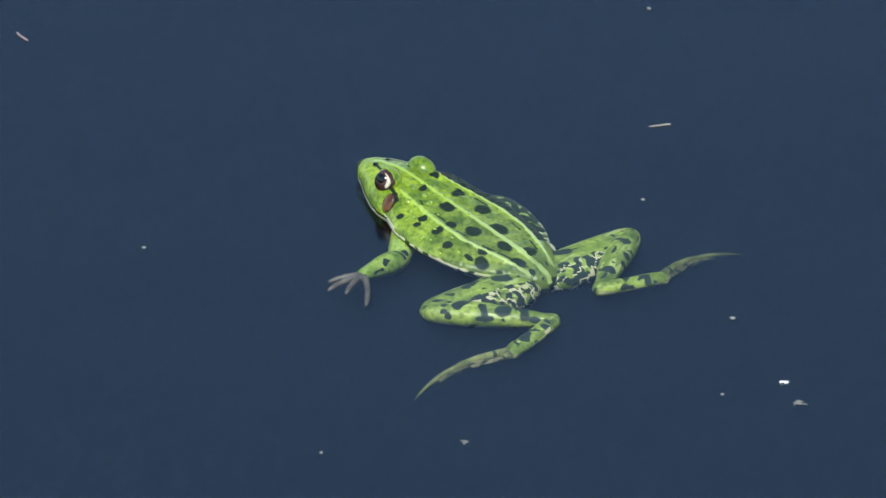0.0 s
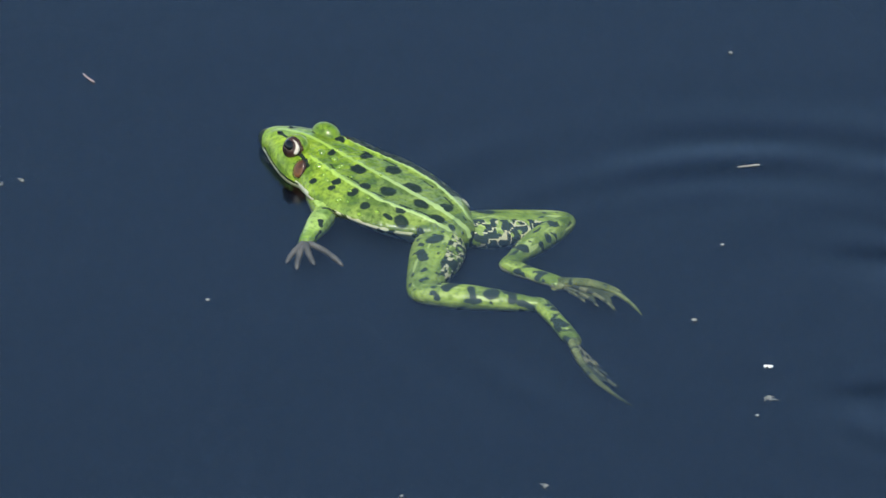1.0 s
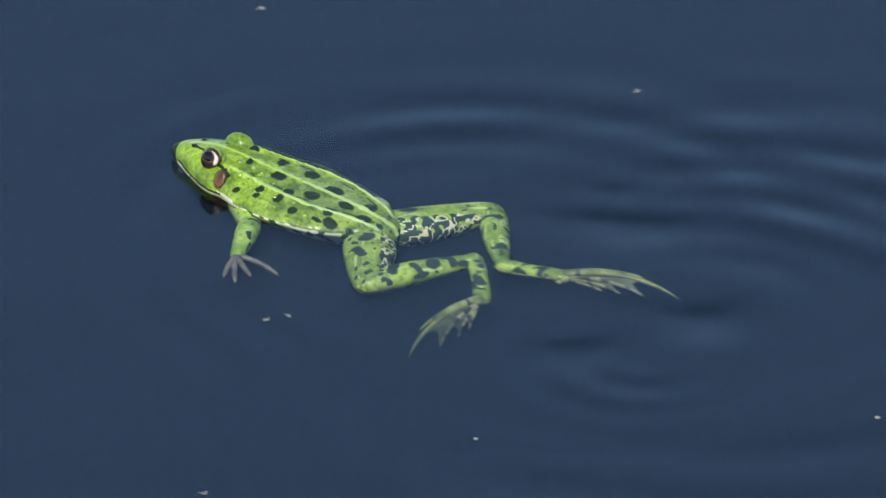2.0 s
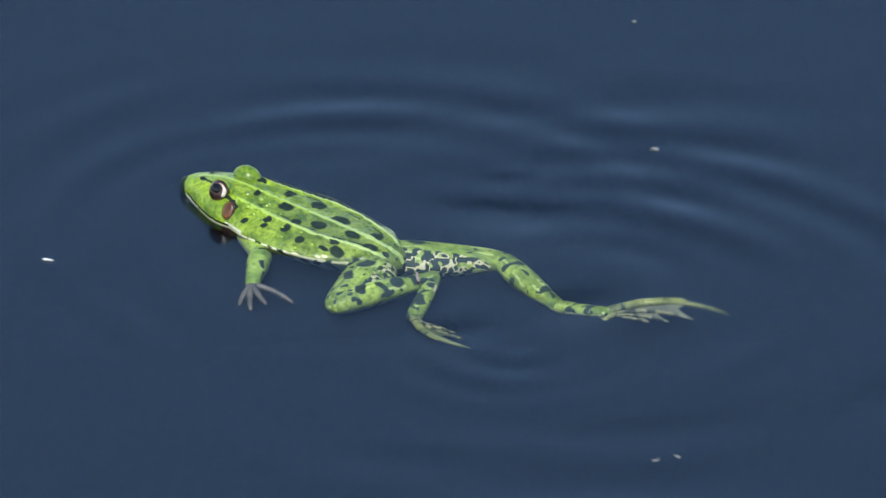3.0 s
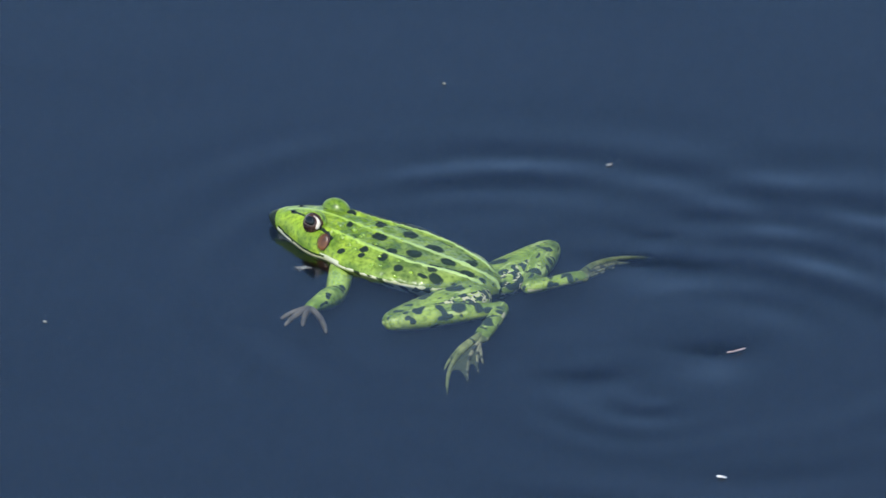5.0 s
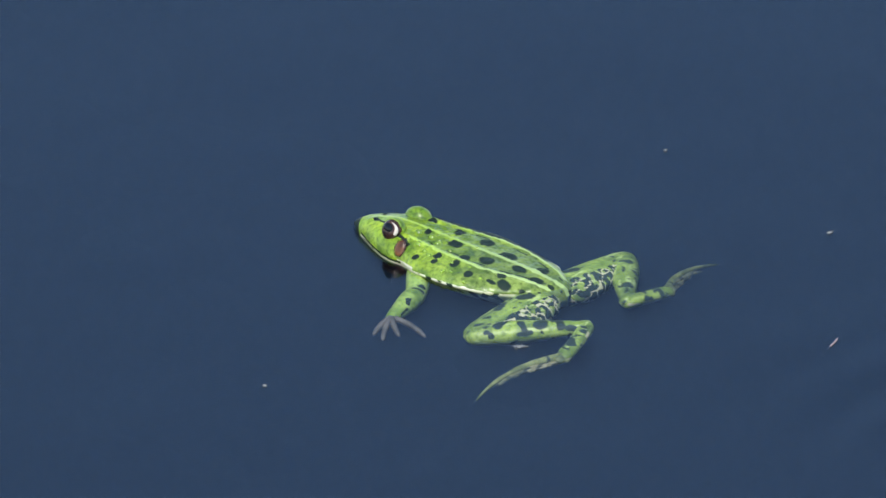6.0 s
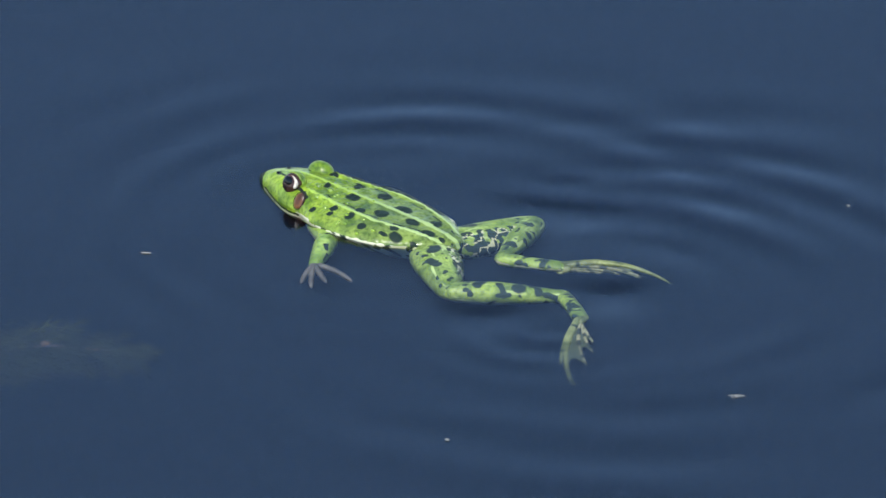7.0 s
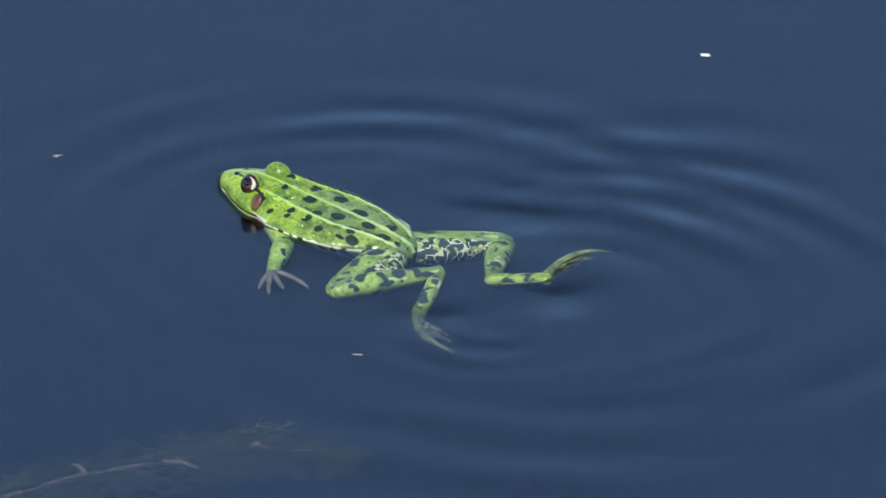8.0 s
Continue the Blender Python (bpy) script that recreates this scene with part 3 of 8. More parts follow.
def leg_marks(length, key, seed, side, hind=0.0):
    """Dark blots of a limb; hind: how far the black rear face with its pale network reaches."""
    dark, light = BLOTS.get(key + " dark", ()), BLOTS.get(key + " pale", ())

    def marks(co):
        p = co / MM
        x, y, z = p
        u = x / (length * 1000)
        warp = noise.noise((x * 0.13, y * 0.2, seed * 5.3))
        q = p + Vector((noise.noise((x * 0.5, y * 0.5, seed)), noise.noise((x * 0.5, y * 0.5, seed + 7)), 0)) * 0.5
        spot = near_rod(q, dark)
        pale = 0.0
        if z < -1.6:
            pale = 0.75
        grain = noise.noise((x * 0.42, y * 0.55, z * 0.4 + seed * 3))
        spot = max(spot, 0.5 + 1.6 * (grain - 0.42))
        back = side * y + 0.8 * noise.noise((x * 0.3, 0, seed))
        if hind and u < hind and back > (4.3 if side < 0 else 3.0 + 0.4 * max(0.0, z - 0.3)):
            # pale wriggling lines on black
            m = abs(noise.noise((x * 0.34 + warp, y * 0.46, z * 0.46 + seed)) + 0.35 * noise.noise((x * 0.8, y * 0.8, z * 0.8 + seed)))
            line = 0.5 + 4.0 * (0.155 - m)
            gap = noise.noise((x * 0.5 + 9, y * 0.5, z * 0.5 + seed))
            line -= 0.35 * smooth(0.15, 0.45, gap)
            spot, pale = (0.85 if gap < 0.22 else 0.0, 0.0) if line < 0.5 else (0.0, line)
            spot = spot if line < 0.5 else 0.5 - 0.5 * (line - 0.5)
        net = near_rod(q, light)
        if net > 0.42:
            pale, spot = max(pale, net), 0.0
        ridge = 0.8 * noise.noise((x * 0.10, y * 0.9, z * 0.9 + seed)) + 0.22
        return (spot, pale, ridge, 0.5 + 0.9 * warp)
    return marks


# dark and pale blots on the limbs: rods in each limb's own space
BLOTS = {}
BLOTS["near thigh dark"] = [
        (7.0, -0.4, 4.6, 5.6, 1.2, 4.8, 2.3), (17.9, -1.0, 4.0, 13.2, -2.8, 3.8, 1.6), (24.7, 0.0, 3.7, 23.4, 0.5, 3.9, 0.8),
        (11.4, 6.8, 3.0, 8.8, 6.1, 3.6, 1.1), (5.9, 8.0, 2.6, 5.0, 8.1, 2.4, 1.1), (1.3, 6.8, 2.9, 0.3, 6.4, 2.8, 1.0),
        (5.3, 5.1, 4.2, 0.9, 4.8, 3.8, 0.5), (13.3, 4.7, 3.9, 13.0, 4.8, 3.9, 0.8), (-4.7, 1.0, 3.3, -6.2, 1.1, 2.5, 1.0),
        (-3.7, 6.2, -0.4, -3.7, 5.7, 1.4, 0.7), (-3.7, 5.0, 2.2, -3.7, 4.7, 2.4, 0.7)]
BLOTS["near thigh pale"] = [
        (-3.7, 6.0, -1.1, -3.7, 6.2, -0.2, 0.6), (2.8, 6.3, 3.5, 1.1, 5.6, 3.5, 0.6), (-3.7, 5.8, 1.1, -3.7, 5.6, 1.4, 0.5)]
BLOTS["near shank dark"] = [
        (21.1, -1.1, 2.8, 21.8, -0.7, 2.8, 2.3), (8.2, -0.8, 3.1, 11.3, 2.7, 2.8, 1.7), (15.2, -0.3, 3.2, 16.6, -3.4, 0.9, 1.2),
        (14.5, -3.6, 0.8, 18.3, -3.2, 1.0, 0.8), (4.6, -2.8, 2.0, 5.1, -2.7, 2.0, 0.9), (6.0, -3.5, 0.8, 6.4, -3.5, 0.8, 0.8),
        (4.0, -1.2, 2.9, 4.7, -1.1, 2.9, 0.7), (26.3, 1.6, 2.3, 27.8, -2.0, 1.6, 1.5), (29.9, -2.1, 1.1, 33.3, -2.2, -0.1, 1.0),
        (18.6, 2.4, 2.6, 20.3, 2.3, 2.5, 1.0)]
BLOTS["near tarsus dark"] = [
        (14.0, 0.3, 1.5, 11.9, -0.7, 1.4, 1.7), (12.8, -1.7, 0.9, 15.3, -1.9, 0.8, 1.0), (6.0, 0.4, 1.7, 5.4, 2.0, 0.8, 1.0),
        (20.7, -1.9, -0.1, 19.3, -2.0, 0.4, 1.1), (11.6, 2.3, 0.1, 12.4, 2.0, -0.9, 0.8)]
BLOTS["near tarsus pale"] = [
        (20.6, 1.9, -0.2, 17.3, 2.1, -0.7, 0.6), (15.9, 2.0, -0.8, 5.1, 2.0, 0.8, 0.6)]
BLOTS["far tarsus pale"] = [
        (-1.0, -1.7, -0.2, 6.0, -2.2, -0.5, 0.55), (6.0, -2.2, -0.5, 13.0, -2.2, -0.5, 0.5), (13.0, -2.2, -0.5, 20.0, -2.3, -0.3, 0.5)]
BLOTS["far thigh dark"] = [
        (4.7, 1.8, 4.3, 6.3, 0.6, 4.6, 2.1), (14.7, 4.2, 3.0, 18.4, 3.7, 2.9, 1.3), (22.2, 3.4, 2.8, 23.0, 3.3, 2.8, 1.0),
        (0.4, -3.7, 4.1, 1.9, -4.1, 4.2, 1.3), (6.3, -4.9, 4.3, 4.8, -6.8, 3.3, 1.7)]
BLOTS["far shank dark"] = [
        (14.4, -4.3, 0.2, 16.1, 2.9, 1.8, 1.5), (8.0, -3.5, 1.7, 9.8, 0.9, 3.1, 1.3), (27.6, -0.3, 2.5, 27.1, 0.7, 2.4, 2.0),
        (3.2, -2.3, 2.3, 3.8, -1.5, 2.8, 0.8)]
BLOTS["far tarsus dark"] = [
        (8.7, 1.1, 1.3, 6.4, -2.3, 0.0, 1.4), (14.7, 0.1, 1.5, 14.3, -2.1, 0.7, 1.4), (-1.7, 0.3, 0.6, -1.8, -0.5, 0.3, 0.8)]


# dark blots on the arms: rods in each limb's own space
ARM_BLOTS = {
    "upper": [(6.5, 2.6, -2.2, 8.0, 2.6, -2.2, 0.9), (13.2, 1.6, 2.1, 14.4, 0.8, 2.2, 1.2)],
    "fore": [(2.6, 0.4, 2.7, 1.6, 2.4, 2.0, 1.0), (10.2, 1.2, 2.3, 11.6, 1.9, 2.0, 1.0), (13.6, 2.4, 0.9, 18.0, 2.0, 0.5, 0.55),
             (10.8, -2.8, 0.9, 11.6, -2.7, 0.7, 0.8), (1.2, -2.6, 1.0, 2.2, -2.8, 0.8, 0.8)]}


def arm_marks(key, side):
    rods = [(a, side * b, c, d, side * e, f, r) for a, b, c, d, e, f, r in ARM_BLOTS[key]]

    def marks(co):
        x, y, z = co / MM
        q = co / MM + Vector((noise.noise((x * 0.5, y * 0.5, 3)), noise.noise((x * 0.5, y * 0.5, 9)), 0)) * 0.5
        pale = 0.8 if z < -1.7 or (y * side < -1.6 and z < 0.0) else 0.0
        return (near_rod(q, rods), pale, 0.0, 1.0)
    return marks


L_THIGH, L_SHANK, L_TARSUS, L_FOOT = 0.031, 0.0355, 0.0195, 0.0370
THIGH = [(-0.20, 3.4, 2.6, 0.0), (-0.12, 5.8, 3.9, 0.5), (0.05, 7.5, 4.6, 1.1), (0.20, 7.9, 4.8, 1.4), (0.45, 7.1, 4.5, 1.2), (0.75, 5.3, 3.9, 0.5), (0.93, 3.9, 3.2, 0.0), (1.03, 2.6, 2.3, 0.0), (1.06, 0.6, 0.6, 0.0)]
SHANK = [(-0.07, 0.5, 0.5, 0.0), (-0.03, 2.4, 2.2, 0.0), (0.08, 3.6, 3.0, 0.0), (0.35, 4.3, 3.4, 0.4), (0.65, 3.4, 2.9, 0.3), (0.90, 2.3, 2.1, 0.0), (1.02, 2.0, 1.8, 0.0), (1.05, 0.5, 0.5, 0.0)]
TARSUS = [(-0.10, 0.4, 0.4, 0.0), (-0.04, 1.8, 1.7, 0.0), (0.12, 2.5, 2.0, 0.0), (0.5, 2.5, 1.7, 0.2), (0.9, 2.6, 1.5, 0.0), (1.06, 2.0, 1.2, 0.0), (1.10, 0.4, 0.4, 0.0)]
UPPER = [(-0.25, 0.6, 0.6, 0.0), (0.0, 3.5, 3.2, 0.0), (0.4, 3.8, 3.4, 0.0), (0.9, 3.3, 3.0, 0.0), (1.12, 2.3, 2.1, 0.0), (1.22, 0.3, 0.3, 0.0)]
FORE = [(-0.14, 0.4, 0.4, 0.0), (0.0, 3.0, 2.7, 0.0), (0.3, 3.5, 3.1, 0.0), (0.7, 2.7, 2.3, 0.0), (1.0, 1.9, 1.5, 0.0), (1.08, 0.4, 0.4, 0.0)]


def offset_table(table):
    """Tables that start before the joint: shift to shares of the drawn length."""
    a, b = table[0][0], table[-1][0]
    return a, b, [((r[0] - a) / (b - a), *r[1:]) for r in table]


def long_limb(name, length, table, marks, side, label=""):
    a, b, tab = offset_table(table)

    def shape(u, ang):
        w, h, bow = along(tab, u)
        x = (a + u * (b - a)) * length * 1000
        c, s = math.cos(ang), math.sin(ang)
        bump = 0.10 * noise.noise((x * 0.5, c * 2, s * 2 + side))
        return (x * MM, (side * bow + max(0.2, w + bump) * c) * MM, max(0.2, h + bump) * s * MM)
    return skin_part(name, 120, 72, shape, marks, ARM_SKIN if name in ("upper_arm", "forearm") else LEG_SKIN, frog, label)


def digit(bm, root, angle, length, r0, r1, droop=0.0, curl=0.0, taper=1.0):
    """A jointed toe or finger with knuckles and a rounded tip. Returns its centre line."""
    pts, rad = [], []
    x, y, z = root
    n = 15
    a = angle
    for k in range(n):
        u = k / (n - 1)
        pts.append((x * MM, y * MM, z * MM))
        knuckle = 1.0 + 0.22 * math.exp(-((u - 0.42) / 0.05) ** 2) + 0.20 * math.exp(-((u - 0.72) / 0.045) ** 2)
        tip = math.sqrt(max(0.05, 1 - smooth(0.90, 1.0, u)))
        rad.append((r0 + (r1 - r0) * u ** taper) * knuckle * tip * MM)
        x += math.cos(a) * length / (n - 1)
        y += math.sin(a) * length / (n - 1)
        z -= droop * length / (n - 1) * u
        a += curl / (n - 1)
    tube(bm, pts, rad, 9)
    return [Vector(p) for p in pts]


# toes from the innermost: root, fan in degrees when folded and when spread, length, thickness (mm)
TOES = [((2.4, 0.7), 2, 42, 11.0, 0.60), ((1.8, 0.5), 1.5, 31, 17.5, 0.72), ((0.9, 0.3), 1, 18, 26.0, 0.95),
        ((0.2, 0.0), 0, 3, 37.0, 1.65), ((0.3, -0.3), 0, -1, 25.0, 1.3)]


def toe_marks(ob, seed, share):
    """Dark bars across a toe."""
    xs = [v.co.x / MM for v in ob.data.vertices]
    bar = [0.5 + 0.45 * (math.sin(x * 0.95 + seed) + 0.5 * math.sin(x * 0.41 + seed * 2) - share) for x in xs]
    for key, val in (("spot", bar), ("pale", [0.0] * len(xs)), ("fold", [0.0] * len(xs)), ("yellow", [0.3] * len(xs))):
        at = ob.data.attributes.new(key, 'FLOAT', 'POINT')
        at.data.foreach_set("value", val)


def foot(side):
    """A hind foot; its toes fan out towards the frog's midline. Returns the foot and its moving toes and webs."""
    bm = bmesh.new()
    ball(bm, (0.6 * MM, 0.4 * side * MM, 0), [3.0 * MM, 1.8 * MM, 1.2 * MM], 10, 16)
    # heel spur on the inner edge
    ball(bm, (0.2 * MM, 2.0 * side * MM, -0.1 * MM), [1.3 * MM, 0.7 * MM, 0.6 * MM], 8, 12)
    ob = part("foot", bm, FOOT_SKIN, frog, "green webbed hind foot with long toes")
    flat_marks(ob, 0.0)
    fan, lines = [], []
    for k, (root, shut, wide, ln, thick) in enumerate(TOES):
        bm = bmesh.new()
        bend = 44 * ln / 37
        line = digit(bm, (0, 0, 0), radians(-22 * side), ln, thick, 0.34, 0.03, radians(bend * side), 0.6)
        toe = part("toe", bm, FOOT_SKIN if k > 2 else TOE_PALE, ob)
        toe_marks(toe, 0.6 + 0.7 * k, 1.08 if k > 2 else 0.25)
        place = (root[0] * MM, side * root[1] * MM, -0.25 * (4 - k) * MM)
        fan.append((toe, place, side * shut, side * wide))
        m = pose(*place, 0, 0, side * wide)
        lines.append([m @ p for p in line])
    # webs: thin scalloped skins between the toes, in narrow strips that slide over one another as the foot folds
    strips = 3
    for k in range(len(lines) - 1):
        a, b = lines[k], lines[k + 1]
        la, lb = (a[-1] - a[0]).length, (b[-1] - b[0]).length
        reach = min(la, lb) * 0.98
        for g in range(strips):
            w = (g + 0.5) / strips
            shut, wide = (side * (TOES[k][c] + (TOES[k + 1][c] - TOES[k][c]) * w) for c in (1, 2))
            place = (0.7 * MM, side * 0.2 * MM, (-0.25 * (4 - k) + 0.03 + 0.06 * g) * MM)
            back = pose(*place, 0, 0, wide).inverted()
            bm = bmesh.new()
            n, mid = 10, 3
            grid = []
            for i in range(n + 1):
                row = []
                for j in range(mid + 1):
                    v = (g + 1.08 * j / mid - 0.04) / strips
                    q = (i / n) * reach * (1 - 0.17 * math.sin(math.pi * min(1, max(0, v))) * i / n)
                    p = at_length(a, q / la).lerp(at_length(b, q / lb), v)
                    p.z = 0
                    row.append(back @ p)
                grid.append(row)
            for dz in (0.025, -0.025):
                vs = [[bm.verts.new(Vector((p.x, p.y, dz * MM))) for p in row] for row in grid]
                for i in range(n):
                    for j in range(mid):
                        f = (vs[i][j], vs[i + 1][j], vs[i + 1][j + 1], vs[i][j + 1])
                        bm.faces.new(f if dz * side < 0 else f[::-1])
            web = part("web", bm, WEB, ob, "thin grey-green web between the toes")
            fan.append((web, place, shut, wide))
    return ob, fan


def at_length(line, share):
    f = min(max(share, 0), 1) * (len(line) - 1)
    i = min(int(f), len(line) - 2)
    return line[i].lerp(line[i + 1], f - i)


FINGERS = [(-36, 9.0), (-16, 10.5), (12, 8.5), (64, 13.0)]


def front_foot(side):
    bm = bmesh.new()
    ball(bm, (0.8 * MM, 0, 0), [2.3 * MM, 1.8 * MM, 1.1 * MM], 10, 16)
    ob = part("forefoot", bm, TOE_SKIN, frog, "grey-green unwebbed front foot")
    for ang, ln in FINGERS:
        bm = bmesh.new()
        a = radians(ang * side)
        digit(bm, (1.2 * math.cos(a), 1.2 * math.sin(a), 0), a, ln, 1.0, 0.66, 0.22, radians((-26 if ang > 30 else 18) * side))
        part("finger", bm, TOE_SKIN, ob)
    return ob


limbs, fans = {}, {}


def spread_foot(side, tag):
    ob, fans[tag] = foot(side)
    return ob


for side, tag in ((1, "near"), (-1, "far")):
    seed = 0.7 if side > 0 else 2.9
    limbs[tag] = [
        long_limb("thigh", L_THIGH, THIGH, leg_marks(L_THIGH, tag + " thigh", seed, side, 0.80 if side > 0 else 0.97), side, "green thigh with black blotches"),
        long_limb("shank", L_SHANK, SHANK, leg_marks(L_SHANK, tag + " shank", seed + 1, side), side, "green shank with black cross bars"),
        long_limb("tarsus", L_TARSUS, TARSUS, leg_marks(L_TARSUS, tag + " tarsus", seed + 2, side), side),
        spread_foot(side, tag),
        long_limb("upper_arm", 0.0140, UPPER, arm_marks("upper", side), side),
        long_limb("forearm", 0.0205, FORE, arm_marks("fore", side), side, "green forearm with black spots"),
        front_foot(side),
    ]


# ---- floating bits ----
def straw(length, thick, bend, seed):
    rnd = random.Random(seed)
    bm = bmesh.new()
    n = 9
    pts = [((k / (n - 1) - 0.5) * length * MM, bend * math.sin(math.pi * k / (n - 1)) * MM, rnd.uniform(-0.1, 0.1) * MM) for k in range(n)]
    rad = [thick * MM * (0.55 + 0.45 * math.sin(math.pi * (k + 0.8) / (n + 0.6))) * rnd.uniform(0.85, 1.15) for k in range(n)]
    tube(bm, pts, rad, 8, 0.7)
    return bm


def seed_grain(length, seed):
    rnd = random.Random(seed)
    bm = bmesh.new()
    vs = ball(bm, (0, 0, 0), (length / 2 * MM, length * 0.42 * MM, length * 0.25 * MM), 10, 14)
    for v in vs:
        v.co *= 1 + 0.12 * noise.noise(v.co * 1500 + Vector((seed, 0, 0))) + (0.25 if v.co.x > length * 0.4 * MM else 0)
    return bm


def flake(size, seed, ragged=0.5):
    """A small crumpled scrap with a ragged outline and some thickness."""
    rnd = random.Random(seed)
    bm = bmesh.new()
    n, rings = 18, 3
    rim = [size * (0.6 + ragged * rnd.uniform(-0.6, 0.9)) for _ in range(n)]
    layers = []
    for dz in (0.18, -0.12):
        c = bm.verts.new((0, 0, dz * MM))
        rows = []
        for r in range(1, rings + 1):
            row = []
            for k in range(n):
                a = 2 * math.pi * k / n
                d = rim[k] * r / rings * 0.5
                z = dz + 0.16 * size * noise.noise((math.cos(a) * d * 0.9 + seed, math.sin(a) * d * 0.9, 0.3))
                row.append(bm.verts.new((d * math.cos(a) * 1.15 * MM, d * math.sin(a) * 0.6 * MM, z * MM)))
            rows.append(row)
        layers.append((c, rows))
    for (c, rows), flip in zip(layers, (False, True)):
        def face(*v):
            bm.faces.new(v[::-1] if flip else v)
        for k in range(n):
            face(c, rows[0][k], rows[0][(k + 1) % n])
            for r in range(rings - 1):
                face(rows[r][k], rows[r + 1][k], rows[r + 1][(k + 1) % n], rows[r][(k + 1) % n])
    top, low = layers[0][1][-1], layers[1][1][-1]
    for k in range(n):
        bm.faces.new((top[k], low[k], low[(k + 1) % n], top[(k + 1) % n]))
    return bm


def scrap(size, seed):
    """A few crooked fibres and chips of dead plant, stuck together."""
    rnd = random.Random(seed * 7 + 1)
    bm = flake(size * 0.42, seed, 0.7)
    for k in range(4):
        a = rnd.uniform(0, math.pi)
        ln = size * rnd.uniform(0.45, 0.85)
        ox, oy = rnd.uniform(-0.25, 0.25) * size, rnd.uniform(-0.3, 0.3) * size
        bend = rnd.uniform(-0.5, 0.5)
        pts = []
        for s in range(6):
            u = s / 5 - 0.5
            pts.append(((ox + math.cos(a + bend * u) * ln * u) * MM, (oy + math.sin(a + bend * u) * ln * u) * MM, rnd.uniform(-0.1, 0.12) * MM))
        r = rnd.uniform(0.10, 0.20)
        tube(bm, pts, [r * MM * (1.1 - abs(s - 2.5) * 0.22) for s in range(6)], 6)
    return bm


def float_bit(name, bm, mat, x, y, turn, label, category, group=""):
    me = bpy.data.meshes.new(name)
    bm.normal_update()
    bm.to_mesh(me)
    bm.free()
    for p in me.polygons:
        p.use_smooth = True
    me.materials.append(mat)
    ob = new(name, me)
    ob.matrix_basis = pose(x, y, 0.0003, 0, 0, turn)
    return tagged(ob, label, category, group)


STRAW_LABEL = "thin pale dry straw floating on the water"
SEED_LABEL = "tiny pale seed floating on the water"
FLAKE_LABEL = "small crumpled grey plant scrap floating on the water"
PETAL_LABEL = "small white petal fragment floating on the water"
bits = {}
bits["d1"] = float_bit("straw", straw(6.4, 0.34, 0.25, 3), PINK_STRAW, -0.1253, 0.1415, -59, STRAW_LABEL, "straw")
bits["d2"] = float_bit("straw", straw(6.4, 0.34, 0.2, 4), STRAW, 0.0643, 0.0828, 12, STRAW_LABEL, "straw")
bits["d3"] = float_bit("seed", seed_grain(1.3, 2), FLAKE, -0.0873, -0.0042, 94, SEED_LABEL, "seed", "floating seeds")
float_bit("seed", seed_grain(1.4, 3), FLAKE, 0.0605, 0.1597, 141, SEED_LABEL, "seed", "floating seeds")
bits["d5"] = float_bit("seed", seed_grain(1.2, 4), FLAKE, 0.0574, 0.0320, 8, SEED_LABEL, "seed", "floating seeds")
float_bit("seed", seed_grain(1.2, 5), FLAKE, -0.0328, -0.1268, 55, SEED_LABEL, "seed", "floating seeds")
float_bit("plant_scrap", scrap(3.4, 6), FLAKE, 0.0067, -0.1200, -24, FLAKE_LABEL, "plant scrap")
float_bit("plant_scrap", scrap(2.6, 7), FLAKE, -0.1430, 0.0724, 7, FLAKE_LABEL, "plant scrap")
float_bit("plant_scrap", scrap(3.2, 8), FLAKE, -0.1624, -0.0431, -22, FLAKE_LABEL, "plant scrap")
float_bit("plant_scrap", scrap(3.2, 9), FLAKE, -0.0457, 0.2292, 9, FLAKE_LABEL, "plant scrap")
bits["m1"] = float_bit("petal", flake(3.4, 10, 0.35), PETAL, 0.0719, -0.0503, -12, PETAL_LABEL, "petal")
bits["m2"] = float_bit("plant_scrap", scrap(4.6, 11), FLAKE, 0.0703, -0.0664, 11, FLAKE_LABEL, "plant scrap")
bits["m3"] = float_bit("seed", seed_grain(1.6, 12), FLAKE, 0.0492, -0.0168, 24, SEED_LABEL, "seed", "floating seeds")
bits["m4"] = float_bit("seed", seed_grain(1.1, 13), FLAKE, 0.0671, -0.0795, 71, SEED_LABEL, "seed", "floating seeds")
float_bit("plant_scrap", scrap(4.6, 14), FLAKE, -0.1589, 0.2859, -16, FLAKE_LABEL, "plant scrap")
float_bit("petal", flake(3.3, 15, 0.35), PETAL, -0.3337, 0.1960, -12, PETAL_LABEL, "petal")
float_bit("petal", flake(2.8, 16, 0.35), PETAL, -0.2050, 0.4368, -12, PETAL_LABEL, "petal")
float_bit("straw", straw(3.6, 0.35, 0.2, 20), STRAW, -0.2277, 0.4416, 5, STRAW_LABEL, "straw")
float_bit("plant_scrap", scrap(2.8, 18), FLAKE, -0.3894, 0.4224, -12, FLAKE_LABEL, "plant scrap")
bits["e6"] = float_bit("plant_scrap", scrap(5.2, 19), FLAKE, -0.4663, 0.3356, 19, FLAKE_LABEL, "plant scrap")
float_bit("seed", seed_grain(1.4, 21), FLAKE, -0.1693, 0.3796, 87, SEED_LABEL, "seed", "floating seeds")
float_bit("plant_scrap", scrap(3.2, 22), FLAKE, -0.1492, 0.0698, -8, FLAKE_LABEL, "plant scrap")
float_bit("seed", seed_grain(1.5, 23), FLAKE, -0.3625, 0.1077, 1, SEED_LABEL, "seed", "floating seeds")
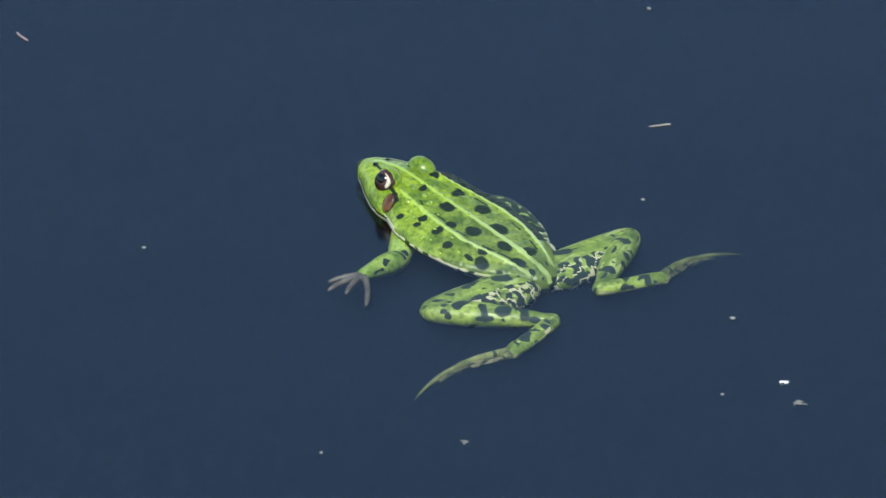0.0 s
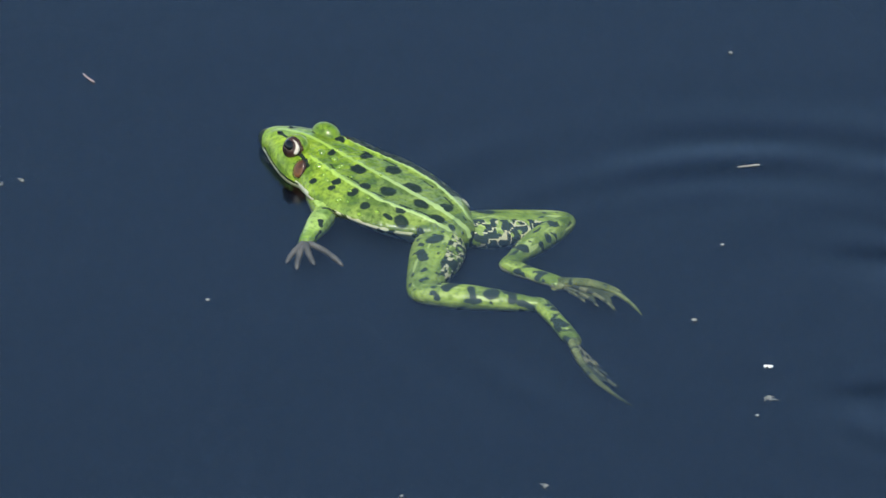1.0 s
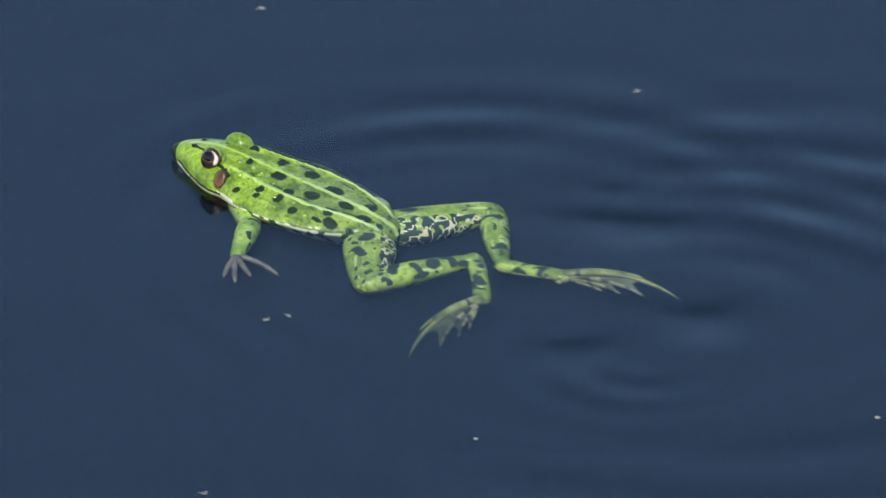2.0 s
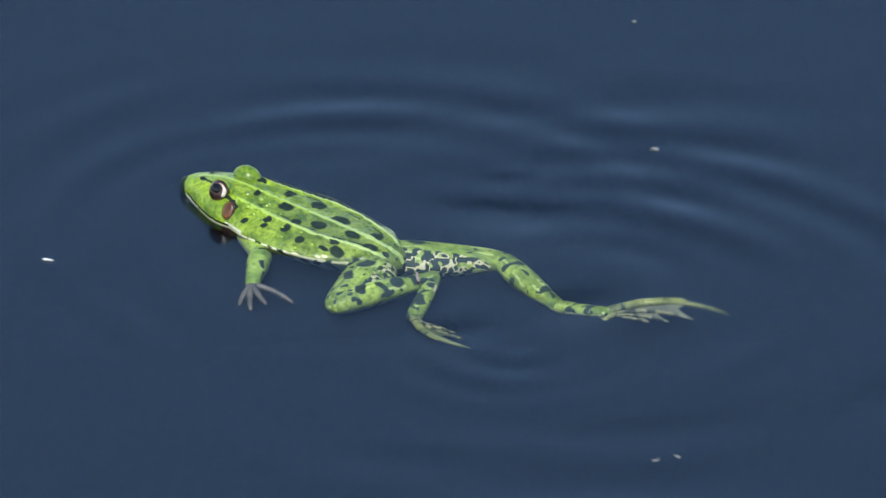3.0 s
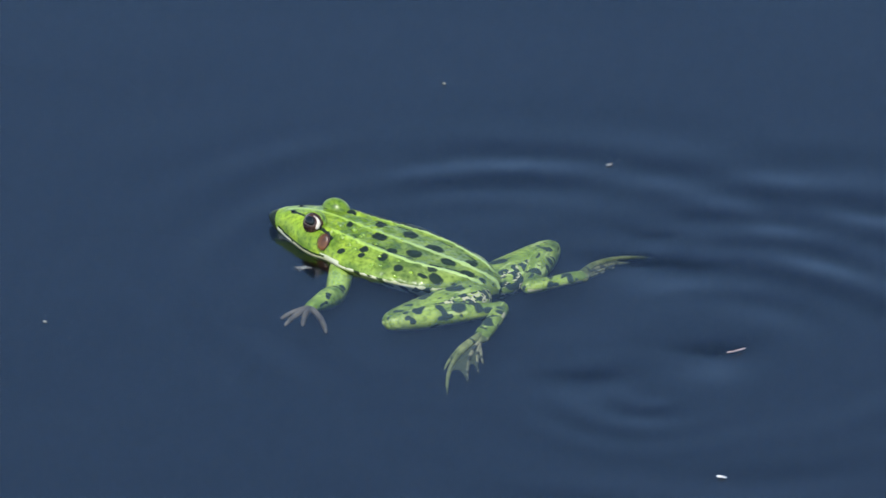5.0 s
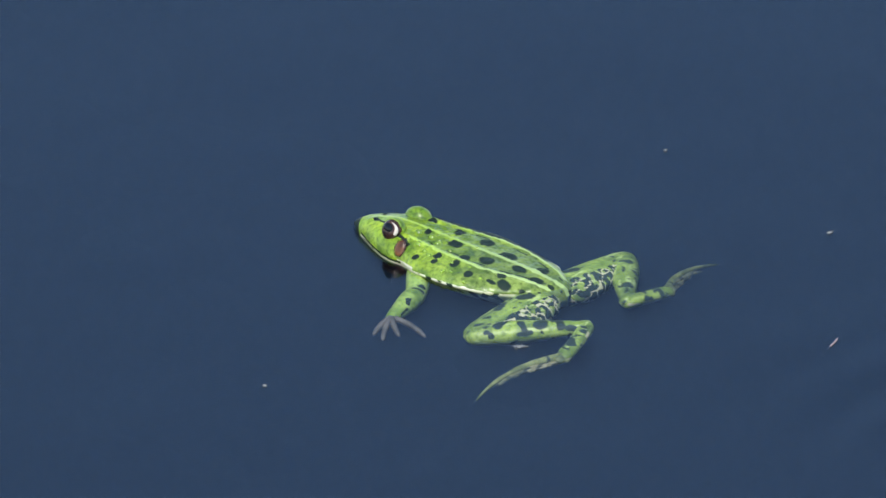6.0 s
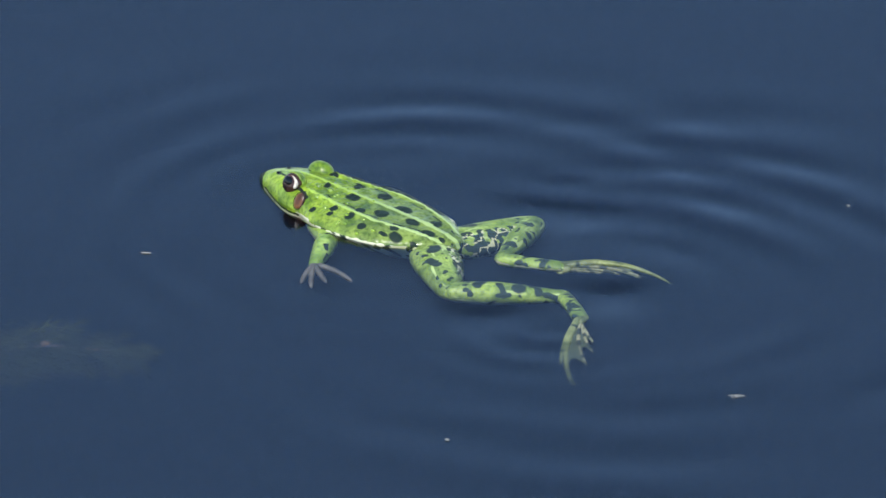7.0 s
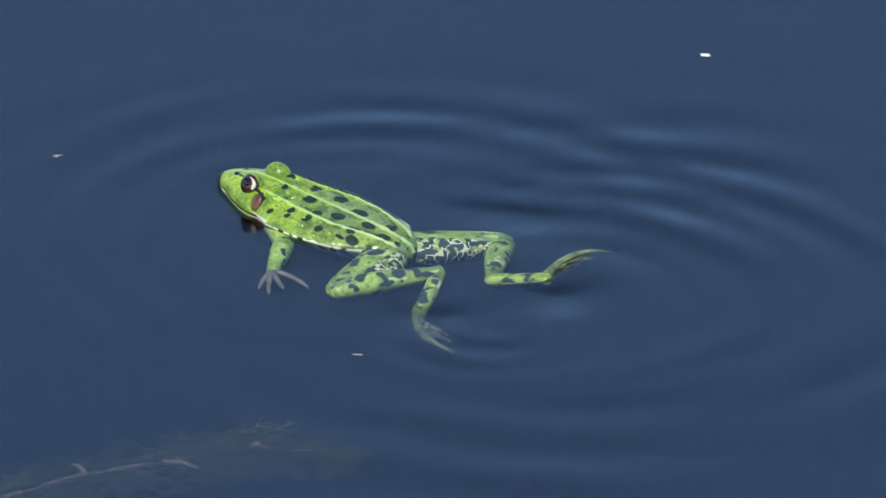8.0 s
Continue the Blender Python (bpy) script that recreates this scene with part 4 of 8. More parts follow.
bits["f1"] = float_bit("straw", straw(3.2, 0.32, 0.2, 27), STRAW, -0.6584, 0.4125, 3, STRAW_LABEL, "straw")
bits["f2"] = float_bit("seed", seed_grain(1.3, 25), FLAKE, -0.5461, 0.2851, 95, SEED_LABEL, "seed", "floating seeds")
float_bit("petal", flake(4.2, 26, 0.35), PETAL, -0.5860, 0.6733, -12, PETAL_LABEL, "petal")
float_bit("plant_scrap", scrap(4.2, 27), FLAKE, -0.7805, 0.5560, 27, FLAKE_LABEL, "plant scrap")
float_bit("seed", seed_grain(1.2, 28), FLAKE, -0.4471, 0.4798, 56, SEED_LABEL, "seed", "floating seeds")


# ---- sunken water weed ----
def water_weed():
    weed = tagged(new("water_weed"), "feathery brown-green water weed lying below the surface", "water plant")
    rnd = random.Random(8)
    spine = [Vector(p) for p in WEED_SPINE]
    bm = bmesh.new()
    n = 97
    line = [at_length(spine, k / (n - 1)) for k in range(n)]
    tube(bm, line, [(1.15 - 0.80 * k / (n - 1)) * (0.35 + 0.65 * smooth(-0.75, -0.2, math.sin(k * 0.62 + 0.6 * noise.noise((k * 0.1, 2.0, 0))))) * MM for k in range(n)], 10)
    part("stem", bm, STEM, weed, "pale brown jointed stem")
    bm = bmesh.new()
    for k in range(84):
        f = 0.03 + 0.96 * k / 83
        p = at_length(spine, f)
        d = (at_length(spine, min(1, f + 0.05)) - at_length(spine, max(0, f - 0.05))).normalized()
        side = d.cross(Vector((0, 0, 1))).normalized()
        up = side.cross(d)
        whorl_r = 27 * math.sin(math.pi * min(1, 0.16 + 0.80 * f)) ** 0.6
        for j in range(6):
            a = 2 * math.pi * (j + rnd.random() * 0.6) / 6
            out = (side * math.cos(a) + up * (-0.10 + 0.18 * math.sin(a)) + d * rnd.uniform(0.15, 0.6)).normalized()
            ln = whorl_r * rnd.uniform(0.65, 1.05)
            pts = []
            q = p.copy()
            for s in range(6):
                pts.append(q.copy())
                q = q + (out + d * 0.10 * s + Vector((0, 0, -0.02 * s))).normalized() * (ln / 5 * MM)
            tube(bm, pts, [0.20 * MM * (1 - 0.12 * s) for s in range(6)], 4)
            for s in range(1, 5):
                for sg in (1, -1):
                    o = (out.cross(Vector((0, 0, 1))) * sg + out * 0.7 + Vector((0, 0, rnd.uniform(-0.3, 0.3)))).normalized()
                    e = pts[s] + o * (ln * 0.30 * MM * rnd.uniform(0.6, 1.1))
                    tube(bm, [pts[s], pts[s].lerp(e, 0.5), e], [0.16 * MM, 0.13 * MM, 0.05 * MM], 3)
    tagged(part("leaves", bm, WEED, weed, "fine feathery whorled leaves"), kind="stuff")
    for base, tip in WEED_TWIGS:
        bm = bmesh.new()
        a, b = Vector(base), Vector(tip)
        tube(bm, [a, a.lerp(b, 0.5) + Vector((0, 0, 0.001)), b], [0.8 * MM, 0.7 * MM, 0.4 * MM], 8)
        part("twig", bm, STEM, weed)
    bm = bmesh.new()
    ball(bm, WEED_BUD, (1.6 * MM, 1.1 * MM, 1.0 * MM), 10, 14)
    part("bud", bm, STEM, weed, "pale bud on the stem")
    return weed


WEED_SPINE = [(-0.8028, 0.2698, -0.0155), (-0.7763, 0.2953, -0.0155), (-0.7533, 0.3226, -0.0155), (-0.7324, 0.3432, -0.0155), (-0.7101, 0.3564, -0.0155), (-0.6958, 0.3656, -0.0155), (-0.6846, 0.3726, -0.0155), (-0.6649, 0.3713, -0.0155), (-0.6537, 0.3679, -0.0155)]
WEED_TWIGS = [((-0.7097, 0.3541, -0.0145), (-0.6986, 0.3515, -0.0145)), ((-0.7323, 0.3441, -0.0155), (-0.7382, 0.3522, -0.0165))]
WEED_BUD = (-0.6835, 0.3695, -0.0135)
water_weed()


# ---- what moves ----
def motions():
    walk(frog, [
        (0.0, pose(0.0033, 0.0190, -0.0036, 0, -4.15, 132.00)),
        (0.3, pose(-0.0019, 0.0247, -0.0036, 0, -5.04, 133.24)),
        (0.4, pose(-0.0032, 0.0254, -0.0036, 0, -4.85, 132.37)),
        (0.5, pose(-0.0046, 0.0271, -0.0036, 0, -5.07, 132.47)),
        (0.6, pose(-0.0096, 0.0353, -0.0036, 0, -5.25, 133.78)),
        (0.7, pose(-0.0206, 0.0451, -0.0036, 0, -4.70, 136.41)),
        (0.8, pose(-0.0291, 0.0525, -0.0036, 0, -4.22, 138.21)),
        (0.9, pose(-0.0400, 0.0653, -0.0036, 0, -2.99, 137.51)),
        (1.0, pose(-0.0453, 0.0719, -0.0036, 0, -3.13, 138.24)),
        (1.1, pose(-0.0543, 0.0805, -0.0036, 0, -4.00, 140.07)),
        (1.2, pose(-0.0621, 0.0865, -0.0036, 0, -4.02, 142.27)),
        (1.3, pose(-0.0741, 0.0952, -0.0036, 0, -3.13, 144.61)),
        (1.4, pose(-0.0830, 0.1014, -0.0036, 0, -2.51, 145.53)),
        (1.5, pose(-0.0951, 0.1131, -0.0036, 0, -2.58, 145.54)),
        (1.6, pose(-0.1024, 0.1199, -0.0036, 0, -2.49, 144.92)),
        (1.7, pose(-0.1136, 0.1307, -0.0036, 0, -2.58, 145.33)),
        (2.8, pose(-0.2412, 0.2146, -0.0036, 0, -2.40, 146.50)),
        (2.9, pose(-0.2551, 0.2242, -0.0036, 0, -2.02, 146.82)),
        (3.0, pose(-0.2643, 0.2290, -0.0036, 0, -1.94, 148.01)),
        (3.1, pose(-0.2764, 0.2358, -0.0036, 0, -1.86, 148.43)),
        (3.2, pose(-0.2843, 0.2422, -0.0036, 0, -2.05, 148.73)),
        (3.3, pose(-0.2954, 0.2533, -0.0036, 0, -2.11, 148.77)),
        (3.4, pose(-0.3021, 0.2581, -0.0036, 0, -2.13, 148.22)),
        (3.5, pose(-0.3126, 0.2661, -0.0036, 0, -2.37, 148.94)),
        (3.6, pose(-0.3211, 0.2704, -0.0036, 0, -2.43, 150.23)),
        (3.7, pose(-0.3334, 0.2787, -0.0036, 0, -2.08, 150.63)),
        (3.8, pose(-0.3435, 0.2863, -0.0036, 0, -1.88, 149.91)),
        (3.9, pose(-0.3572, 0.2969, -0.0036, 0, -1.32, 147.89)),
        (4.0, pose(-0.3658, 0.3016, -0.0036, 0, -1.30, 147.86)),
        (4.1, pose(-0.3799, 0.3122, -0.0036, 0, -1.64, 150.01)),
        (4.2, pose(-0.3898, 0.3180, -0.0036, 0, -1.06, 150.41)),
        (4.3, pose(-0.4028, 0.3223, -0.0036, 0, -1.06, 151.15)),
        (4.4, pose(-0.4119, 0.3282, -0.0036, 0, -1.66, 153.19)),
        (4.5, pose(-0.4235, 0.3363, -0.0036, 0, -2.20, 153.89)),
        (4.6, pose(-0.4300, 0.3388, -0.0036, 0, -2.50, 154.12)),
        (4.7, pose(-0.4381, 0.3433, -0.0036, 0, -3.40, 155.40)),
        (4.8, pose(-0.4423, 0.3453, -0.0036, 0, -3.28, 155.40)),
        (4.9, pose(-0.4477, 0.3477, -0.0036, 0, -3.04, 155.96)),
        (5.0, pose(-0.4515, 0.3505, -0.0036, 0, -2.76, 156.11)),
        (5.2, pose(-0.4612, 0.3553, -0.0036, 0, -1.78, 152.61)),
        (6.3, pose(-0.5210, 0.4069, -0.0036, 0, -0.64, 150.78)),
        (6.4, pose(-0.5305, 0.4138, -0.0036, 0, -0.62, 150.90)),
        (6.5, pose(-0.5424, 0.4226, -0.0036, 0, -0.11, 149.98)),
        (6.6, pose(-0.5502, 0.4277, -0.0036, 0, -0.34, 149.38)),
        (6.7, pose(-0.5639, 0.4350, -0.0036, 0, -1.04, 151.69)),
        (6.8, pose(-0.5736, 0.4401, -0.0036, 0, -0.63, 151.90)),
        (6.9, pose(-0.5889, 0.4492, -0.0036, 0, 0.06, 149.84)),
        (7.0, pose(-0.5983, 0.4553, -0.0036, 0, 0.34, 148.04)),
        (7.1, pose(-0.6093, 0.4631, -0.0036, 0, -0.01, 147.66)),
        (7.2, pose(-0.6151, 0.4679, -0.0036, 0, -0.25, 147.67)),
        (7.3, pose(-0.6234, 0.4746, -0.0036, 0, -0.18, 147.99)),
        (7.4, pose(-0.6288, 0.4779, -0.0036, 0, -0.31, 148.33)),
        (7.5, pose(-0.6385, 0.4865, -0.0036, 0, -1.40, 149.88)),
        (7.6, pose(-0.6488, 0.4930, -0.0036, 0, -1.63, 150.64)),
        (7.7, pose(-0.6646, 0.5037, -0.0036, 0, 0.13, 148.92)),
        (7.8, pose(-0.6729, 0.5097, -0.0036, 0, 0.65, 148.11)),
        (7.9, pose(-0.6834, 0.5174, -0.0036, 0, -0.27, 147.98)),
        (8.0, pose(-0.6905, 0.5232, -0.0036, 0, -1.39, 149.40)),
    ])
    walk(limbs["near"][0], [
        (0, pose(-0.0340, 0.0065, -0.0005, 0, -2.7, 85.2)),
        (0.1, pose(-0.0340, 0.0065, -0.0005, 0, -1.7, 82.9)),
        (0.2, pose(-0.0340, 0.0065, -0.0005, 0, -0.8, 80.6)),
        (0.3, pose(-0.0340, 0.0065, -0.0005, 0, 0.2, 78.3)),
        (0.4, pose(-0.0340, 0.0065, -0.0005, 0, -1.1, 81.2)),
        (0.5, pose(-0.0340, 0.0065, -0.0005, 0, -0.1, 81.0)),
        (0.6, pose(-0.0340, 0.0065, -0.0005, 0, 3.0, 97.0)),
        (0.7, pose(-0.0340, 0.0065, -0.0005, 0, 1.2, 120.7)),
        (0.75, pose(-0.0340, 0.0065, -0.0005, 0, 0.3, 128.1)),
        (0.8, pose(-0.0340, 0.0065, -0.0005, 0, -0.6, 135.4)),
        (0.9, pose(-0.0340, 0.0065, -0.0005, 0, 0.2, 137.3)),
        (1, pose(-0.0340, 0.0065, -0.0005, 0, -0.3, 122.9)),
        (1.05, pose(-0.0340, 0.0065, -0.0005, 0, -0.8, 116.1)),
        (1.1, pose(-0.0340, 0.0065, -0.0005, 0, -1.3, 109.3)),
        (1.2, pose(-0.0340, 0.0065, -0.0005, 0, -1.5, 104.9)),
        (1.3, pose(-0.0340, 0.0065, -0.0005, 0, -3.0, 115.7)),
        (1.4, pose(-0.0340, 0.0065, -0.0005, 0, 0.3, 135.4)),
        (1.5, pose(-0.0340, 0.0065, -0.0005, 0, -1.7, 140.5)),
        (1.55, pose(-0.0340, 0.0065, -0.0005, 0, -2.6, 135.3)),
        (1.6, pose(-0.0340, 0.0065, -0.0005, 0, -3.5, 130.1)),
        (1.65, pose(-0.0340, 0.0065, -0.0005, 0, -3.9, 122.4)),
        (1.7, pose(-0.0340, 0.0065, -0.0005, 0, -4.1, 114.8)),
        (1.8, pose(-0.0340, 0.0065, -0.0005, 0, -5.2, 105.6)),
        (1.9, pose(-0.0340, 0.0065, -0.0005, 0, -4.6, 109.8)),
        (2, pose(-0.0340, 0.0065, -0.0005, 0, -3.9, 125.7)),
        (2.1, pose(-0.0340, 0.0065, -0.0005, 0, -4.2, 129.5)),
        (2.2, pose(-0.0340, 0.0065, -0.0005, 0, -4.2, 120.3)),
        (2.3, pose(-0.0340, 0.0065, -0.0005, 0, -5.1, 109.6)),
        (2.4, pose(-0.0340, 0.0065, -0.0005, 0, -5.0, 105.4)),
        (2.5, pose(-0.0340, 0.0065, -0.0005, 0, -4.3, 116.3)),
        (2.6, pose(-0.0340, 0.0065, -0.0005, 0, -4.1, 128.2)),
        (2.7, pose(-0.0340, 0.0065, -0.0005, 0, -4.1, 126.0)),
        (2.8, pose(-0.0340, 0.0065, -0.0005, 0, -4.6, 116.4)),
        (2.85, pose(-0.0340, 0.0065, -0.0005, 0, -5.0, 111.1)),
        (2.9, pose(-0.0340, 0.0065, -0.0005, 0, -5.3, 105.8)),
        (3, pose(-0.0340, 0.0065, -0.0005, 0, -4.8, 105.2)),
        (3.1, pose(-0.0340, 0.0065, -0.0005, 0, -3.8, 124.0)),
        (3.2, pose(-0.0340, 0.0065, -0.0005, 0, -4.3, 131.5)),
        (3.25, pose(-0.0340, 0.0065, -0.0005, 0, -4.2, 126.4)),
        (3.3, pose(-0.0340, 0.0065, -0.0005, 0, -4.0, 121.2)),
        (3.35, pose(-0.0340, 0.0065, -0.0005, 0, -4.5, 118.4)),
        (3.4, pose(-0.0340, 0.0065, -0.0005, 0, -5.0, 115.6)),
        (3.5, pose(-0.0340, 0.0065, -0.0005, 0, -3.9, 100.8)),
        (3.6, pose(-0.0340, 0.0065, -0.0005, 0, -4.2, 98.9)),
        (3.7, pose(-0.0340, 0.0065, -0.0005, 0, -3.3, 121.5)),
        (3.8, pose(-0.0340, 0.0065, -0.0005, 0, -4.3, 139.3)),
        (3.9, pose(-0.0340, 0.0065, -0.0005, 0, -3.3, 140.1)),
        (3.95, pose(-0.0340, 0.0065, -0.0005, 0, -4.0, 132.9)),
        (4, pose(-0.0340, 0.0065, -0.0005, 0, -4.6, 125.7)),
        (4.1, pose(-0.0340, 0.0065, -0.0005, 0, -3.4, 106.8)),
        (4.2, pose(-0.0340, 0.0065, -0.0005, 0, -1.0, 103.6)),
        (4.25, pose(-0.0340, 0.0065, -0.0005, 0, -1.0, 115.8)),
        (4.3, pose(-0.0340, 0.0065, -0.0005, 0, -1.0, 128.0)),
        (4.35, pose(-0.0340, 0.0065, -0.0005, 0, -0.8, 132.8)),
        (4.4, pose(-0.0340, 0.0065, -0.0005, 0, -0.6, 137.6)),
        (4.5, pose(-0.0340, 0.0065, -0.0005, 0, -0.6, 128.3)),
        (4.55, pose(-0.0340, 0.0065, -0.0005, 0, -1.4, 120.6)),
        (4.6, pose(-0.0340, 0.0065, -0.0005, 0, -2.1, 112.9)),
        (4.7, pose(-0.0340, 0.0065, -0.0005, 0, -1.6, 91.4)),
        (4.8, pose(-0.0340, 0.0065, -0.0005, 0, -1.8, 82.8)),
        (4.9, pose(-0.0340, 0.0065, -0.0005, 0, -0.5, 72.5)),
        (5, pose(-0.0340, 0.0065, -0.0005, 0, 0.0, 69.8)),
        (5.1, pose(-0.0340, 0.0065, -0.0005, 0, -1.0, 72.2)),
        (5.2, pose(-0.0340, 0.0065, -0.0005, 0, -2.1, 74.7)),
        (5.3, pose(-0.0340, 0.0065, -0.0005, 0, -2.0, 75.6)),
        (5.4, pose(-0.0340, 0.0065, -0.0005, 0, -1.8, 76.5)),
        (5.5, pose(-0.0340, 0.0065, -0.0005, 0, -1.7, 77.5)),
        (5.6, pose(-0.0340, 0.0065, -0.0005, 0, -1.5, 78.4)),
        (5.7, pose(-0.0340, 0.0065, -0.0005, 0, -1.4, 79.3)),
        (5.8, pose(-0.0340, 0.0065, -0.0005, 0, -1.3, 80.3)),
        (5.9, pose(-0.0340, 0.0065, -0.0005, 0, -0.8, 81.2)),
        (6, pose(-0.0340, 0.0065, -0.0005, 0, 0.9, 85.8)),
        (6.1, pose(-0.0340, 0.0065, -0.0005, 0, 2.5, 104.0)),
        (6.2, pose(-0.0340, 0.0065, -0.0005, 0, 0.7, 125.1)),
        (6.3, pose(-0.0340, 0.0065, -0.0005, 0, -0.5, 136.9)),
        (6.4, pose(-0.0340, 0.0065, -0.0005, 0, -0.5, 137.2)),
        (6.45, pose(-0.0340, 0.0065, -0.0005, 0, -0.5, 129.9)),
        (6.5, pose(-0.0340, 0.0065, -0.0005, 0, -0.5, 122.7)),
        (6.55, pose(-0.0340, 0.0065, -0.0005, 0, -0.5, 118.7)),
        (6.6, pose(-0.0340, 0.0065, -0.0005, 0, -0.5, 114.7)),
        (6.7, pose(-0.0340, 0.0065, -0.0005, 0, -2.4, 108.7)),
        (6.8, pose(-0.0340, 0.0065, -0.0005, 0, -1.9, 120.0)),
        (6.85, pose(-0.0340, 0.0065, -0.0005, 0, -2.1, 130.2)),
        (6.9, pose(-0.0340, 0.0065, -0.0005, 0, -2.3, 140.3)),
        (7, pose(-0.0340, 0.0065, -0.0005, 0, -1.7, 142.0)),
        (7.1, pose(-0.0340, 0.0065, -0.0005, 0, -2.7, 118.1)),
        (7.15, pose(-0.0340, 0.0065, -0.0005, 0, -2.6, 113.2)),
        (7.2, pose(-0.0340, 0.0065, -0.0005, 0, -2.5, 108.2)),
        (7.3, pose(-0.0340, 0.0065, -0.0005, 0, -2.8, 96.5)),
        (7.4, pose(-0.0340, 0.0065, -0.0005, 0, -2.9, 92.7)),
        (7.5, pose(-0.0340, 0.0065, -0.0005, 0, -2.4, 107.6)),
        (7.6, pose(-0.0340, 0.0065, -0.0005, 0, -2.1, 124.7)),
        (7.7, pose(-0.0340, 0.0065, -0.0005, 0, -0.0, 140.5)),
        (7.8, pose(-0.0340, 0.0065, -0.0005, 0, 0.7, 128.0)),
        (7.85, pose(-0.0340, 0.0065, -0.0005, 0, 0.2, 118.6)),
        (7.9, pose(-0.0340, 0.0065, -0.0005, 0, -0.4, 109.3)),
        (8, pose(-0.0340, 0.0065, -0.0005, 0, -1.2, 99.3)),
    ])
    walk(limbs["near"][1], [
        (0, pose(-0.0314, 0.0374, 0.0010, 0, -3.5, -141.9)),
        (0.1, pose(-0.0302, 0.0372, 0.0004, 0, -4.5, -143.1)),
        (0.2, pose(-0.0289, 0.0371, -0.0001, 0, -5.5, -144.4)),
        (0.3, pose(-0.0277, 0.0369, -0.0006, 0, -6.4, -145.7)),
        (0.4, pose(-0.0293, 0.0371, 0.0001, 0, -6.0, -143.8)),
        (0.5, pose(-0.0292, 0.0371, -0.0005, 0, -5.6, -144.4)),
        (0.6, pose(-0.0378, 0.0372, -0.0021, 0, -7.4, -146.4)),
        (0.7, pose(-0.0498, 0.0331, -0.0012, 0, -4.1, -148.4)),
        (0.75, pose(-0.0531, 0.0309, -0.0007, 0, -2.3, -150.1)),
        (0.8, pose(-0.0561, 0.0283, -0.0002, 0, -0.6, -151.8)),
        (0.9, pose(-0.0568, 0.0275, -0.0006, 0, 0.2, -157.7)),
        (1, pose(-0.0508, 0.0325, -0.0004, 0, -3.1, -150.9)),
        (1.05, pose(-0.0476, 0.0343, -0.0001, 0, -4.6, -141.5)),
        (1.1, pose(-0.0443, 0.0357, 0.0002, 0, -5.9, -132.1)),
        (1.2, pose(-0.0420, 0.0365, 0.0003, 0, -5.2, -118.7)),
        (1.3, pose(-0.0474, 0.0344, 0.0011, 0, -5.5, -118.1)),
        (1.4, pose(-0.0561, 0.0283, -0.0007, 0, -6.9, -126.5)),
        (1.5, pose(-0.0579, 0.0262, 0.0004, 0, -0.2, -147.9)),
        (1.55, pose(-0.0560, 0.0283, 0.0009, 0, 1.3, -144.0)),
        (1.6, pose(-0.0539, 0.0302, 0.0014, 0, 2.9, -140.0)),
        (1.65, pose(-0.0506, 0.0326, 0.0016, 0, 1.5, -132.6)),
        (1.7, pose(-0.0470, 0.0346, 0.0017, 0, 0.1, -125.3)),
        (1.8, pose(-0.0423, 0.0362, 0.0023, 0, -0.8, -118.0)),
        (1.9, pose(-0.0445, 0.0356, 0.0020, 0, -0.6, -110.5)),
        (2, pose(-0.0520, 0.0316, 0.0016, 0, -2.1, -117.8)),
        (2.1, pose(-0.0537, 0.0303, 0.0018, 0, -0.5, -133.4)),
        (2.2, pose(-0.0496, 0.0332, 0.0018, 0, 0.2, -142.6)),
        (2.3, pose(-0.0444, 0.0356, 0.0022, 0, -0.2, -125.7)),
        (2.4, pose(-0.0422, 0.0363, 0.0022, 0, -0.4, -113.9)),
        (2.5, pose(-0.0477, 0.0342, 0.0018, 0, -1.5, -112.1)),
        (2.6, pose(-0.0531, 0.0308, 0.0017, 0, -1.5, -123.5)),
        (2.7, pose(-0.0522, 0.0315, 0.0017, 0, -0.2, -137.8)),
        (2.8, pose(-0.0477, 0.0342, 0.0020, 0, 1.3, -133.7)),
        (2.85, pose(-0.0451, 0.0353, 0.0022, 0, 0.1, -127.4)),
        (2.9, pose(-0.0424, 0.0362, 0.0024, 0, -1.1, -121.2)),
        (3, pose(-0.0421, 0.0363, 0.0021, 0, 0.0, -109.3)),
        (3.1, pose(-0.0513, 0.0321, 0.0016, 0, -2.5, -114.2)),
        (3.2, pose(-0.0545, 0.0296, 0.0018, 0, -0.7, -130.8)),
        (3.25, pose(-0.0523, 0.0314, 0.0017, 0, -0.2, -137.4)),
        (3.3, pose(-0.0500, 0.0330, 0.0017, 0, 0.2, -143.8)),
        (3.35, pose(-0.0487, 0.0337, 0.0019, 0, 0.3, -140.1)),
        (3.4, pose(-0.0474, 0.0343, 0.0022, 0, 0.5, -136.4)),
        (3.5, pose(-0.0398, 0.0369, 0.0016, 0, -2.7, -125.3)),
        (3.6, pose(-0.0388, 0.0370, 0.0018, 0, -1.4, -110.0)),
        (3.7, pose(-0.0502, 0.0329, 0.0013, 0, -4.0, -118.1)),
        (3.8, pose(-0.0574, 0.0267, 0.0018, 0, -2.6, -129.2)),
        (3.9, pose(-0.0577, 0.0264, 0.0013, 0, 2.4, -141.5)),
        (3.95, pose(-0.0550, 0.0292, 0.0017, 0, 2.9, -135.7)),
        (4, pose(-0.0520, 0.0316, 0.0020, 0, 3.4, -129.9)),
        (4.1, pose(-0.0430, 0.0361, 0.0014, 0, -2.1, -124.7)),
        (4.2, pose(-0.0413, 0.0366, 0.0000, 0, -3.2, -115.6)),
